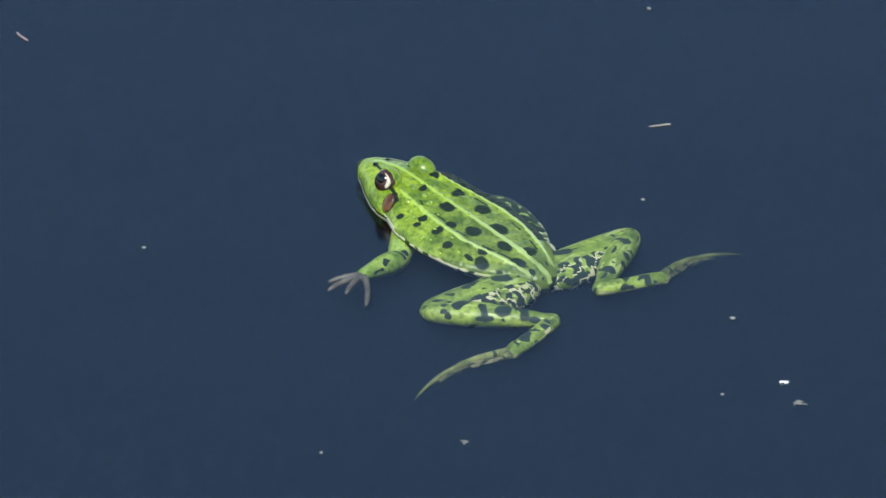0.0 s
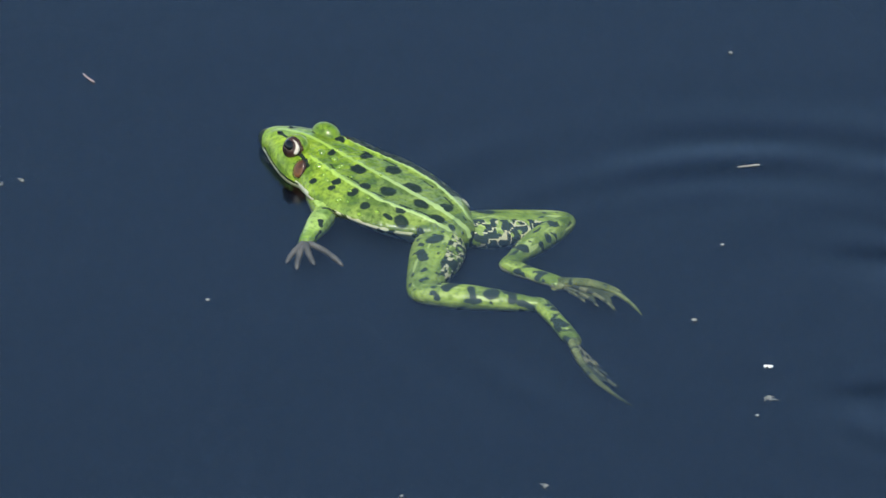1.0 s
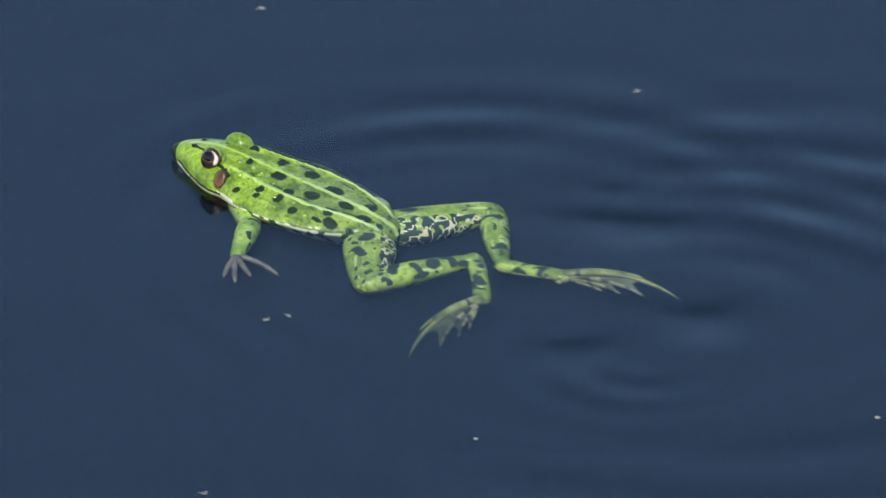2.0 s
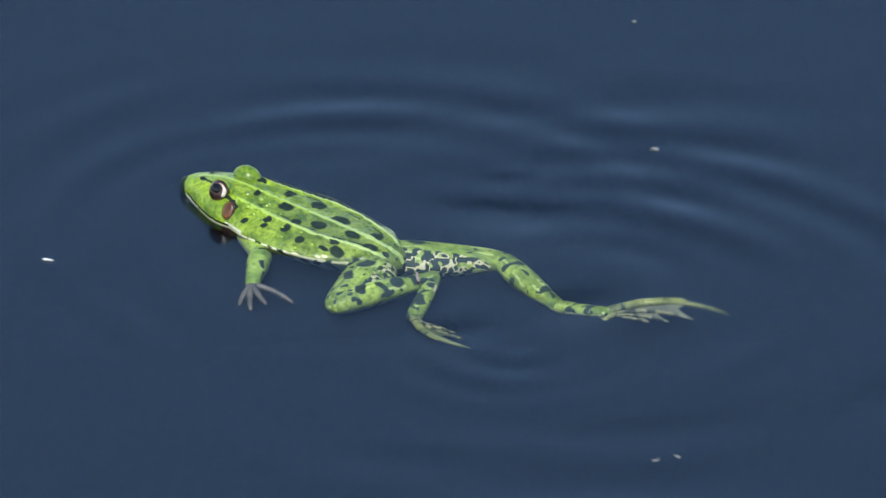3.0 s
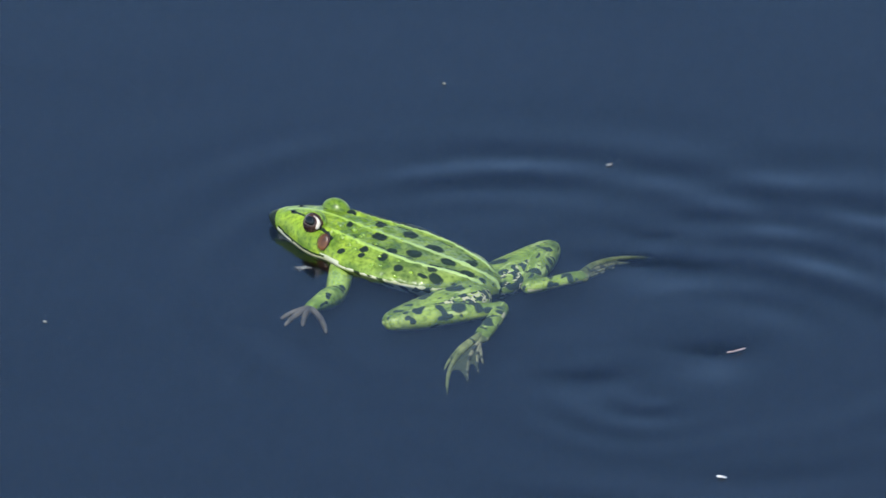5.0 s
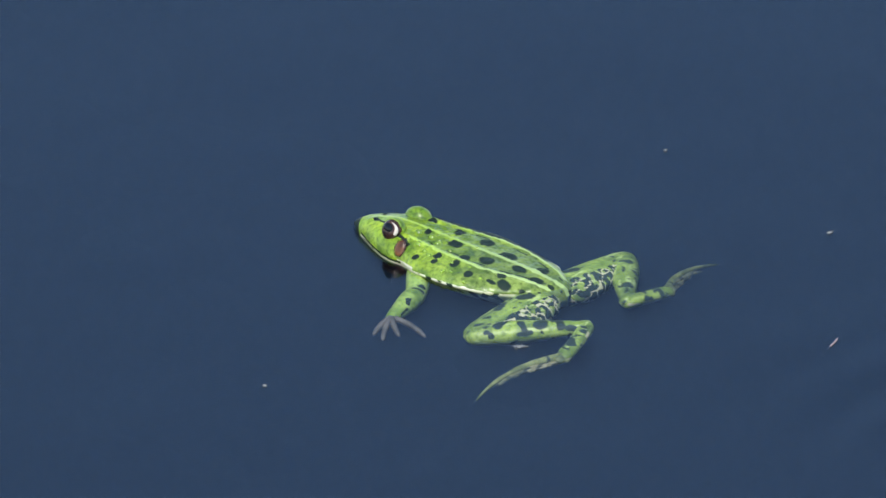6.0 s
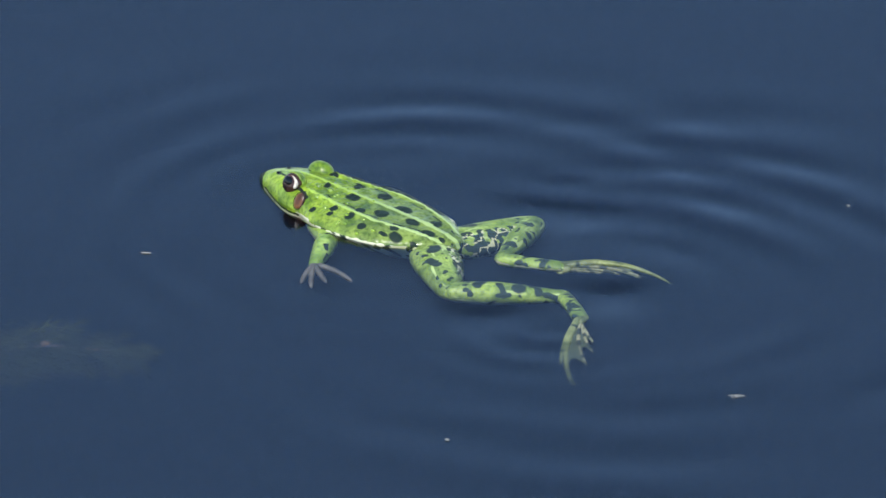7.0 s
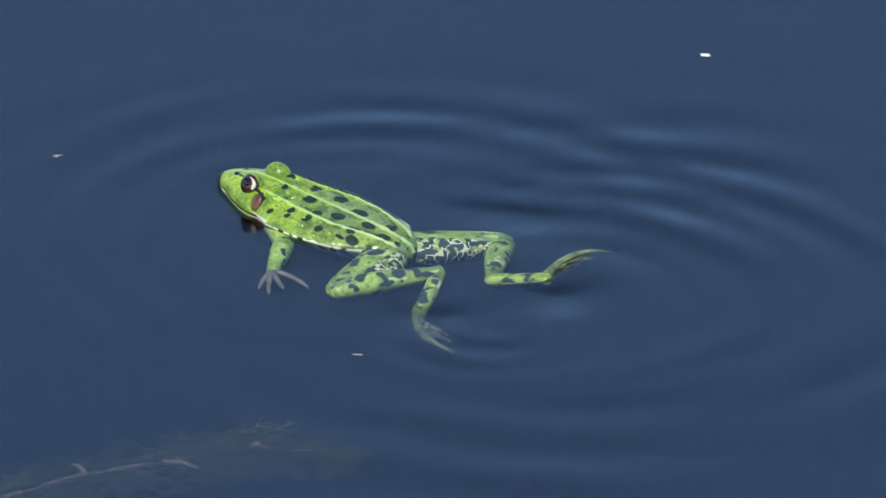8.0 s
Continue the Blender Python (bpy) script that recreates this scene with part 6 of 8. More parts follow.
    walk(limbs["far"][0], [
        (0, pose(-0.0340, -0.0065, -0.0005, 0, -2.2, -89.0)),
        (0.1, pose(-0.0340, -0.0065, -0.0005, 0, -2.1, -88.2)),
        (0.2, pose(-0.0340, -0.0065, -0.0005, 0, -1.9, -87.5)),
        (0.3, pose(-0.0340, -0.0065, -0.0005, 0, -1.8, -86.7)),
        (0.4, pose(-0.0340, -0.0065, -0.0005, 0, -1.6, -86.1)),
        (0.5, pose(-0.0340, -0.0065, -0.0005, 0, 0.0, -86.9)),
        (0.6, pose(-0.0340, -0.0065, -0.0005, 0, 2.2, -109.7)),
        (0.7, pose(-0.0340, -0.0065, -0.0005, 0, -7.1, -147.4)),
        (0.75, pose(-0.0340, -0.0065, -0.0005, 0, -5.6, -142.0)),
        (0.8, pose(-0.0340, -0.0065, -0.0005, 0, -4.2, -136.6)),
        (0.9, pose(-0.0340, -0.0065, -0.0005, 0, 2.1, -119.9)),
        (1, pose(-0.0340, -0.0065, -0.0005, 0, 5.4, -115.3)),
        (1.05, pose(-0.0340, -0.0065, -0.0005, 0, 5.3, -121.3)),
        (1.1, pose(-0.0340, -0.0065, -0.0005, 0, 5.1, -127.3)),
        (1.2, pose(-0.0340, -0.0065, -0.0005, 0, -0.4, -147.4)),
        (1.3, pose(-0.0340, -0.0065, -0.0005, 0, -5.2, -140.4)),
        (1.4, pose(-0.0340, -0.0065, -0.0005, 0, -2.9, -128.6)),
        (1.5, pose(-0.0340, -0.0065, -0.0005, 0, 4.5, -108.9)),
        (1.55, pose(-0.0340, -0.0065, -0.0005, 0, 4.8, -110.8)),
        (1.6, pose(-0.0340, -0.0065, -0.0005, 0, 5.2, -112.6)),
        (1.65, pose(-0.0340, -0.0065, -0.0005, 0, 3.4, -124.1)),
        (1.7, pose(-0.0340, -0.0065, -0.0005, 0, 1.5, -135.4)),
        (1.8, pose(-0.0340, -0.0065, -0.0005, 0, 1.4, -145.8)),
        (1.9, pose(-0.0340, -0.0065, -0.0005, 0, -0.5, -142.7)),
        (2, pose(-0.0340, -0.0065, -0.0005, 0, -3.1, -127.8)),
        (2.1, pose(-0.0340, -0.0065, -0.0005, 0, 0.4, -114.6)),
        (2.2, pose(-0.0340, -0.0065, -0.0005, 0, 4.2, -103.8)),
        (2.3, pose(-0.0340, -0.0065, -0.0005, 0, 3.7, -135.0)),
        (2.4, pose(-0.0340, -0.0065, -0.0005, 0, 1.0, -146.2)),
        (2.5, pose(-0.0340, -0.0065, -0.0005, 0, -2.0, -137.3)),
        (2.6, pose(-0.0340, -0.0065, -0.0005, 0, -2.0, -123.2)),
        (2.7, pose(-0.0340, -0.0065, -0.0005, 0, 2.1, -109.7)),
        (2.8, pose(-0.0340, -0.0065, -0.0005, 0, 7.0, -115.1)),
        (2.85, pose(-0.0340, -0.0065, -0.0005, 0, 4.4, -130.6)),
        (2.9, pose(-0.0340, -0.0065, -0.0005, 0, 1.7, -145.5)),
        (3, pose(-0.0340, -0.0065, -0.0005, 0, 0.6, -146.6)),
        (3.1, pose(-0.0340, -0.0065, -0.0005, 0, -3.8, -130.7)),
        (3.2, pose(-0.0340, -0.0065, -0.0005, 0, -0.6, -117.3)),
        (3.25, pose(-0.0340, -0.0065, -0.0005, 0, 1.9, -110.2)),
        (3.3, pose(-0.0340, -0.0065, -0.0005, 0, 4.5, -103.1)),
        (3.35, pose(-0.0340, -0.0065, -0.0005, 0, 3.6, -105.1)),
        (3.4, pose(-0.0340, -0.0065, -0.0005, 0, 2.8, -107.2)),
        (3.5, pose(-0.0340, -0.0065, -0.0005, 0, 1.1, -131.3)),
        (3.6, pose(-0.0340, -0.0065, -0.0005, 0, -1.4, -143.8)),
        (3.7, pose(-0.0340, -0.0065, -0.0005, 0, -3.4, -141.5)),
        (3.8, pose(-0.0340, -0.0065, -0.0005, 0, -0.7, -129.9)),
        (3.9, pose(-0.0340, -0.0065, -0.0005, 0, 8.8, -104.1)),
        (3.95, pose(-0.0340, -0.0065, -0.0005, 0, 8.4, -110.6)),
        (4, pose(-0.0340, -0.0065, -0.0005, 0, 7.9, -117.1)),
        (4.1, pose(-0.0340, -0.0065, -0.0005, 0, 2.5, -148.3)),
        (4.2, pose(-0.0340, -0.0065, -0.0005, 0, 2.9, -148.3)),
        (4.25, pose(-0.0340, -0.0065, -0.0005, 0, 0.1, -140.6)),
        (4.3, pose(-0.0340, -0.0065, -0.0005, 0, -2.7, -132.8)),
        (4.35, pose(-0.0340, -0.0065, -0.0005, 0, -4.0, -128.5)),
        (4.4, pose(-0.0340, -0.0065, -0.0005, 0, -5.3, -124.0)),
        (4.5, pose(-0.0340, -0.0065, -0.0005, 0, -0.8, -107.2)),
        (4.55, pose(-0.0340, -0.0065, -0.0005, 0, -0.7, -107.0)),
        (4.6, pose(-0.0340, -0.0065, -0.0005, 0, -0.7, -106.8)),
        (4.7, pose(-0.0340, -0.0065, -0.0005, 0, -1.5, -105.0)),
        (4.8, pose(-0.0340, -0.0065, -0.0005, 0, -2.4, -102.4)),
        (4.9, pose(-0.0340, -0.0065, -0.0005, 0, -1.4, -97.4)),
        (5, pose(-0.0340, -0.0065, -0.0005, 0, -0.7, -96.7)),
        (5.1, pose(-0.0340, -0.0065, -0.0005, 0, -0.2, -96.4)),
        (5.2, pose(-0.0340, -0.0065, -0.0005, 0, 0.3, -96.1)),
        (5.3, pose(-0.0340, -0.0065, -0.0005, 0, 0.0, -94.6)),
        (5.4, pose(-0.0340, -0.0065, -0.0005, 0, -0.2, -93.2)),
        (5.5, pose(-0.0340, -0.0065, -0.0005, 0, -0.5, -91.8)),
        (5.6, pose(-0.0340, -0.0065, -0.0005, 0, -0.8, -90.4)),
        (5.7, pose(-0.0340, -0.0065, -0.0005, 0, -1.1, -89.0)),
        (5.8, pose(-0.0340, -0.0065, -0.0005, 0, -1.3, -87.5)),
        (5.9, pose(-0.0340, -0.0065, -0.0005, 0, -1.1, -86.3)),
        (6, pose(-0.0340, -0.0065, -0.0005, 0, 0.7, -93.6)),
        (6.1, pose(-0.0340, -0.0065, -0.0005, 0, -0.7, -120.9)),
        (6.2, pose(-0.0340, -0.0065, -0.0005, 0, -6.2, -144.2)),
        (6.3, pose(-0.0340, -0.0065, -0.0005, 0, -3.7, -129.3)),
        (6.4, pose(-0.0340, -0.0065, -0.0005, 0, -1.0, -120.2)),
        (6.45, pose(-0.0340, -0.0065, -0.0005, 0, -2.0, -121.3)),
        (6.5, pose(-0.0340, -0.0065, -0.0005, 0, -3.0, -122.5)),
        (6.55, pose(-0.0340, -0.0065, -0.0005, 0, -2.0, -125.6)),
        (6.6, pose(-0.0340, -0.0065, -0.0005, 0, -0.9, -128.6)),
        (6.7, pose(-0.0340, -0.0065, -0.0005, 0, 3.4, -142.6)),
        (6.8, pose(-0.0340, -0.0065, -0.0005, 0, -0.5, -135.7)),
        (6.85, pose(-0.0340, -0.0065, -0.0005, 0, -1.5, -132.5)),
        (6.9, pose(-0.0340, -0.0065, -0.0005, 0, -2.5, -129.2)),
        (7, pose(-0.0340, -0.0065, -0.0005, 0, 2.8, -104.5)),
        (7.1, pose(-0.0340, -0.0065, -0.0005, 0, 2.5, -105.5)),
        (7.15, pose(-0.0340, -0.0065, -0.0005, 0, 2.3, -107.2)),
        (7.2, pose(-0.0340, -0.0065, -0.0005, 0, 2.1, -108.9)),
        (7.3, pose(-0.0340, -0.0065, -0.0005, 0, 0.9, -113.7)),
        (7.4, pose(-0.0340, -0.0065, -0.0005, 0, 0.6, -116.7)),
        (7.5, pose(-0.0340, -0.0065, -0.0005, 0, -1.0, -134.7)),
        (7.6, pose(-0.0340, -0.0065, -0.0005, 0, -2.5, -140.4)),
        (7.7, pose(-0.0340, -0.0065, -0.0005, 0, 1.2, -121.4)),
        (7.8, pose(-0.0340, -0.0065, -0.0005, 0, 4.3, -111.6)),
        (7.85, pose(-0.0340, -0.0065, -0.0005, 0, 3.7, -114.1)),
        (7.9, pose(-0.0340, -0.0065, -0.0005, 0, 3.1, -116.6)),
        (8, pose(-0.0340, -0.0065, -0.0005, 0, 2.0, -126.8)),
    ])
    walk(limbs["far"][1], [
        (0, pose(-0.0334, -0.0375, 0.0007, 0, -3.0, 123.1)),
        (0.1, pose(-0.0330, -0.0375, 0.0006, 0, -2.3, 122.8)),
        (0.2, pose(-0.0326, -0.0375, 0.0005, 0, -1.7, 122.5)),
        (0.3, pose(-0.0322, -0.0374, 0.0005, 0, -1.1, 122.1)),
        (0.4, pose(-0.0319, -0.0374, 0.0004, 0, -1.0, 122.5)),
        (0.5, pose(-0.0323, -0.0375, -0.0005, 0, -2.4, 122.3)),
        (0.6, pose(-0.0444, -0.0357, -0.0017, 0, -4.0, 134.1)),
        (0.7, pose(-0.0599, -0.0231, 0.0033, 0, 1.7, 152.9)),
        (0.75, pose(-0.0583, -0.0255, 0.0025, 0, 1.9, 147.7)),
        (0.8, pose(-0.0565, -0.0277, 0.0018, 0, 2.2, 142.5)),
        (0.9, pose(-0.0494, -0.0334, -0.0016, 0, -1.0, 114.2)),
        (1, pose(-0.0472, -0.0344, -0.0034, 0, -2.9, 102.7)),
        (1.05, pose(-0.0501, -0.0329, -0.0034, 0, -3.9, 112.5)),
        (1.1, pose(-0.0527, -0.0310, -0.0033, 0, -4.7, 122.3)),
        (1.2, pose(-0.0601, -0.0232, -0.0003, 0, -3.9, 139.3)),
        (1.3, pose(-0.0578, -0.0262, 0.0023, 0, 0.0, 143.7)),
        (1.4, pose(-0.0533, -0.0307, 0.0011, 0, -0.3, 122.6)),
        (1.5, pose(-0.0440, -0.0357, -0.0029, 0, -8.5, 107.2)),
        (1.55, pose(-0.0450, -0.0354, -0.0031, 0, -9.5, 104.9)),
        (1.6, pose(-0.0459, -0.0350, -0.0033, 0, -10.6, 102.5)),
        (1.65, pose(-0.0514, -0.0321, -0.0023, 0, -8.7, 117.0)),
        (1.7, pose(-0.0560, -0.0283, -0.0013, 0, -6.3, 131.2)),
        (1.8, pose(-0.0596, -0.0239, -0.0012, 0, -3.2, 147.3)),
        (1.9, pose(-0.0587, -0.0253, -0.0002, 0, -0.9, 148.3)),
        (2, pose(-0.0530, -0.0310, 0.0012, 0, -0.6, 129.5)),
        (2.1, pose(-0.0469, -0.0347, -0.0007, 0, -2.2, 117.8)),
        (2.2, pose(-0.0414, -0.0365, -0.0028, 0, -7.6, 110.9)),
        (2.3, pose(-0.0559, -0.0284, -0.0025, 0, -7.1, 132.3)),
        (2.4, pose(-0.0598, -0.0237, -0.0011, 0, -2.1, 150.2)),
        (2.5, pose(-0.0568, -0.0275, 0.0006, 0, -0.7, 141.1)),
        (2.6, pose(-0.0510, -0.0324, 0.0006, 0, -0.7, 125.1)),
        (2.7, pose(-0.0445, -0.0357, -0.0016, 0, -4.5, 115.0)),
        (2.8, pose(-0.0470, -0.0344, -0.0043, 0, -11.7, 108.9)),
        (2.85, pose(-0.0541, -0.0300, -0.0029, 0, -8.3, 127.1)),
        (2.9, pose(-0.0596, -0.0240, -0.0014, 0, -4.0, 144.9)),
        (3, pose(-0.0599, -0.0236, -0.0008, 0, -1.0, 153.4)),
        (3.1, pose(-0.0542, -0.0300, 0.0016, 0, -0.6, 132.4)),
        (3.2, pose(-0.0482, -0.0341, -0.0002, 0, -0.8, 119.3)),
        (3.25, pose(-0.0447, -0.0356, -0.0015, 0, -4.3, 115.3)),
        (3.3, pose(-0.0410, -0.0366, -0.0029, 0, -7.7, 111.2)),
        (3.35, pose(-0.0421, -0.0364, -0.0025, 0, -7.5, 110.3)),
        (3.4, pose(-0.0431, -0.0361, -0.0020, 0, -7.3, 109.4)),
        (3.5, pose(-0.0545, -0.0298, -0.0011, 0, -5.7, 137.2)),
        (3.6, pose(-0.0590, -0.0248, 0.0003, 0, -1.9, 154.3)),
        (3.7, pose(-0.0582, -0.0258, 0.0013, 0, -3.1, 148.6)),
        (3.8, pose(-0.0539, -0.0303, -0.0001, 0, -1.2, 126.0)),
        (3.9, pose(-0.0415, -0.0362, -0.0053, 0, -8.4, 117.4)),
        (3.95, pose(-0.0448, -0.0352, -0.0050, 0, -10.0, 114.2)),
        (4, pose(-0.0480, -0.0338, -0.0047, 0, -11.6, 111.0)),
        (4.1, pose(-0.0604, -0.0228, -0.0019, 0, -1.3, 143.2)),
        (4.2, pose(-0.0603, -0.0228, -0.0021, 0, 1.2, 153.0)),
        (4.25, pose(-0.0579, -0.0262, -0.0006, 0, 0.4, 142.8)),
        (4.3, pose(-0.0550, -0.0292, 0.0010, 0, -0.4, 132.5)),
        (4.35, pose(-0.0532, -0.0307, 0.0017, 0, 1.2, 124.9)),
        (4.4, pose(-0.0512, -0.0321, 0.0024, 0, 2.8, 117.3)),
        (4.5, pose(-0.0432, -0.0361, -0.0001, 0, -4.3, 105.1)),
        (4.55, pose(-0.0431, -0.0361, -0.0001, 0, -4.5, 102.3)),
        (4.6, pose(-0.0429, -0.0362, -0.0001, 0, -4.6, 99.6)),
        (4.7, pose(-0.0420, -0.0364, 0.0003, 0, -4.2, 106.7)),
        (4.8, pose(-0.0406, -0.0368, 0.0008, 0, -4.4, 108.3)),
        (4.9, pose(-0.0380, -0.0372, 0.0003, 0, -5.1, 110.6)),
        (5, pose(-0.0376, -0.0373, -0.0001, 0, -4.7, 108.3)),
        (5.1, pose(-0.0374, -0.0373, -0.0004, 0, -5.0, 110.2)),
        (5.2, pose(-0.0373, -0.0373, -0.0007, 0, -5.3, 112.2)),
        (5.3, pose(-0.0365, -0.0374, -0.0005, 0, -4.7, 113.6)),
        (5.4, pose(-0.0357, -0.0375, -0.0004, 0, -4.1, 115.1)),
        (5.5, pose(-0.0350, -0.0375, -0.0002, 0, -3.4, 116.6)),
        (5.6, pose(-0.0342, -0.0375, -0.0001, 0, -2.8, 118.1)),
        (5.7, pose(-0.0334, -0.0375, 0.0001, 0, -2.2, 119.6)),
        (5.8, pose(-0.0327, -0.0375, 0.0002, 0, -1.6, 121.1)),
        (5.9, pose(-0.0320, -0.0374, 0.0001, 0, -1.4, 122.5)),
        (6, pose(-0.0359, -0.0374, -0.0009, 0, -2.9, 125.9)),
        (6.1, pose(-0.0499, -0.0331, -0.0001, 0, -2.3, 139.8)),
        (6.2, pose(-0.0590, -0.0245, 0.0029, 0, 1.8, 149.8)),
        (6.3, pose(-0.0536, -0.0304, 0.0015, 0, -0.4, 143.3)),
        (6.4, pose(-0.0496, -0.0333, 0.0001, 0, 0.3, 124.3)),
        (6.45, pose(-0.0501, -0.0330, 0.0006, 0, 0.2, 112.6)),
        (6.5, pose(-0.0507, -0.0326, 0.0011, 0, 0.2, 101.0)),
        (6.55, pose(-0.0520, -0.0317, 0.0006, 0, -1.0, 103.6)),
        (6.6, pose(-0.0533, -0.0307, 0.0000, 0, -2.3, 106.2)),
        (6.7, pose(-0.0586, -0.0253, -0.0023, 0, -6.7, 138.7)),
        (6.8, pose(-0.0562, -0.0282, -0.0002, 0, 2.9, 155.0)),
        (6.85, pose(-0.0549, -0.0293, 0.0003, 0, 1.7, 142.4)),
        (6.9, pose(-0.0536, -0.0305, 0.0009, 0, 0.3, 129.8)),
        (7, pose(-0.0417, -0.0365, -0.0020, 0, -4.5, 111.9)),
        (7.1, pose(-0.0423, -0.0363, -0.0018, 0, -5.1, 112.4)),
        (7.15, pose(-0.0432, -0.0361, -0.0017, 0, -4.9, 111.3)),
        (7.2, pose(-0.0441, -0.0358, -0.0016, 0, -4.8, 110.1)),
        (7.3, pose(-0.0464, -0.0349, -0.0010, 0, -3.3, 117.5)),
        (7.4, pose(-0.0479, -0.0342, -0.0008, 0, -3.7, 122.6)),
        (7.5, pose(-0.0558, -0.0285, 0.0001, 0, -3.4, 155.9)),
        (7.6, pose(-0.0579, -0.0262, 0.0008, 0, -1.5, 155.3)),
        (7.7, pose(-0.0501, -0.0330, -0.0011, 0, -0.8, 123.8)),
        (7.8, pose(-0.0454, -0.0352, -0.0028, 0, -1.2, 109.6)),
        (7.85, pose(-0.0466, -0.0347, -0.0025, 0, -2.4, 109.9)),
        (7.9, pose(-0.0479, -0.0342, -0.0022, 0, -3.5, 110.2)),
        (8, pose(-0.0525, -0.0313, -0.0016, 0, -4.0, 122.2)),
    ])
    walk(limbs["far"][2], [
        (0, pose(-0.0528, -0.0078, 0.0025, 0, 2.1, -103.2)),
        (0.1, pose(-0.0523, -0.0076, 0.0021, 0, 1.5, -104.6)),
        (0.2, pose(-0.0517, -0.0075, 0.0016, 0, 0.9, -106.0)),
        (0.3, pose(-0.0511, -0.0074, 0.0012, 0, 0.3, -107.5)),
        (0.4, pose(-0.0510, -0.0075, 0.0010, 0, -0.7, -108.7)),
        (0.5, pose(-0.0513, -0.0075, 0.0010, 0, 4.0, -99.5)),
        (0.6, pose(-0.0691, -0.0103, 0.0008, 0, 19.3, -81.0)),
        (0.7, pose(-0.0915, -0.0069, 0.0023, 0, 18.7, -94.0)),
        (0.75, pose(-0.0883, -0.0065, 0.0014, 0, 9.1, -135.2)),
        (0.8, pose(-0.0846, -0.0061, 0.0004, 0, -4.7, -173.8)),
        (0.9, pose(-0.0640, -0.0010, -0.0010, 0, -0.1, -177.2)),
        (1, pose(-0.0550, 0.0002, -0.0016, 0, -6.1, -180.5)),
        (1.05, pose(-0.0636, -0.0001, -0.0010, 0, -13.3, -183.6)),
        (1.1, pose(-0.0716, -0.0011, -0.0003, 0, -20.5, -186.9)),
        (1.2, pose(-0.0870, -0.0001, 0.0021, 0, -18.3, -186.0)),
        (1.3, pose(-0.0864, -0.0052, 0.0023, 0, -11.8, -189.2)),
        (1.4, pose(-0.0724, -0.0008, 0.0013, 0, -12.1, -180.7)),
        (1.5, pose(-0.0544, -0.0022, 0.0023, 0, -6.5, -181.4)),
        (1.55, pose(-0.0539, -0.0015, 0.0028, 0, 7.7, -150.7)),
        (1.6, pose(-0.0535, -0.0009, 0.0032, 0, 19.5, -118.8)),
        (1.65, pose(-0.0673, -0.0008, 0.0030, 0, 6.1, -150.7)),
        (1.7, pose(-0.0793, -0.0017, 0.0026, 0, -9.2, -181.6)),
        (1.8, pose(-0.0895, -0.0047, 0.0007, 0, -10.5, -183.7)),
        (1.9, pose(-0.0889, -0.0066, 0.0003, 0, -9.8, -182.7)),
        (2, pose(-0.0755, -0.0036, 0.0016, 0, -8.3, -176.0)),
        (2.1, pose(-0.0634, -0.0033, 0.0006, 0, -5.8, -165.5)),
        (2.2, pose(-0.0539, -0.0037, 0.0019, 0, 14.4, -129.3)),
        (2.3, pose(-0.0796, -0.0023, 0.0019, 0, 1.0, -162.9)),
        (2.4, pose(-0.0905, -0.0061, 0.0003, 0, -10.5, -184.2)),
        (2.5, pose(-0.0844, -0.0052, 0.0010, 0, -8.9, -179.8)),
        (2.6, pose(-0.0714, -0.0034, 0.0011, 0, -9.4, -175.6)),
        (2.7, pose(-0.0594, -0.0036, 0.0011, 0, 4.8, -146.3)),
        (2.8, pose(-0.0583, -0.0015, 0.0029, 0, 21.5, -122.0)),
        (2.85, pose(-0.0753, -0.0019, 0.0022, 0, 6.4, -153.5)),
        (2.9, pose(-0.0885, -0.0037, 0.0011, 0, -10.5, -183.3)),
        (3, pose(-0.0916, -0.0077, -0.0002, 0, -15.9, -190.9)),
        (3.1, pose(-0.0781, -0.0037, 0.0019, 0, -7.6, -176.3)),
        (3.2, pose(-0.0656, -0.0031, 0.0003, 0, -10.8, -175.1)),
        (3.25, pose(-0.0598, -0.0036, 0.0011, 0, 3.7, -148.3)),
        (3.3, pose(-0.0537, -0.0038, 0.0018, 0, 17.1, -121.1)),
        (3.35, pose(-0.0543, -0.0034, 0.0022, 0, 7.2, -147.4)),
        (3.4, pose(-0.0549, -0.0029, 0.0025, 0, -4.3, -172.8)),
        (3.5, pose(-0.0804, -0.0058, 0.0024, 0, -16.7, -184.8)),
        (3.6, pose(-0.0910, -0.0094, 0.0014, 0, -13.1, -190.3)),
        (3.7, pose(-0.0885, -0.0073, 0.0033, 0, -5.4, -181.3)),
        (3.8, pose(-0.0748, -0.0016, 0.0006, 0, -11.4, -180.9)),
        (3.9, pose(-0.0576, -0.0050, -0.0001, 0, -8.5, -184.1)),
        (3.95, pose(-0.0591, -0.0033, 0.0012, 0, -2.6, -178.9)),
        (4, pose(-0.0605, -0.0014, 0.0024, 0, -3.8, -170.4)),
        (4.1, pose(-0.0888, -0.0015, -0.0011, 0, -11.4, -190.8)),
        (4.2, pose(-0.0920, -0.0067, -0.0028, 0, -10.8, -191.2)),
        (4.25, pose(-0.0862, -0.0047, -0.0008, 0, -8.6, -189.6)),
        (4.3, pose(-0.0790, -0.0030, 0.0012, 0, -6.3, -188.1)),
        (4.35, pose(-0.0735, -0.0016, 0.0009, 0, 7.1, -147.7)),
        (4.4, pose(-0.0675, -0.0006, 0.0006, 0, 16.9, -106.4)),
        (4.5, pose(-0.0524, -0.0019, 0.0026, 0, 11.0, -112.5)),
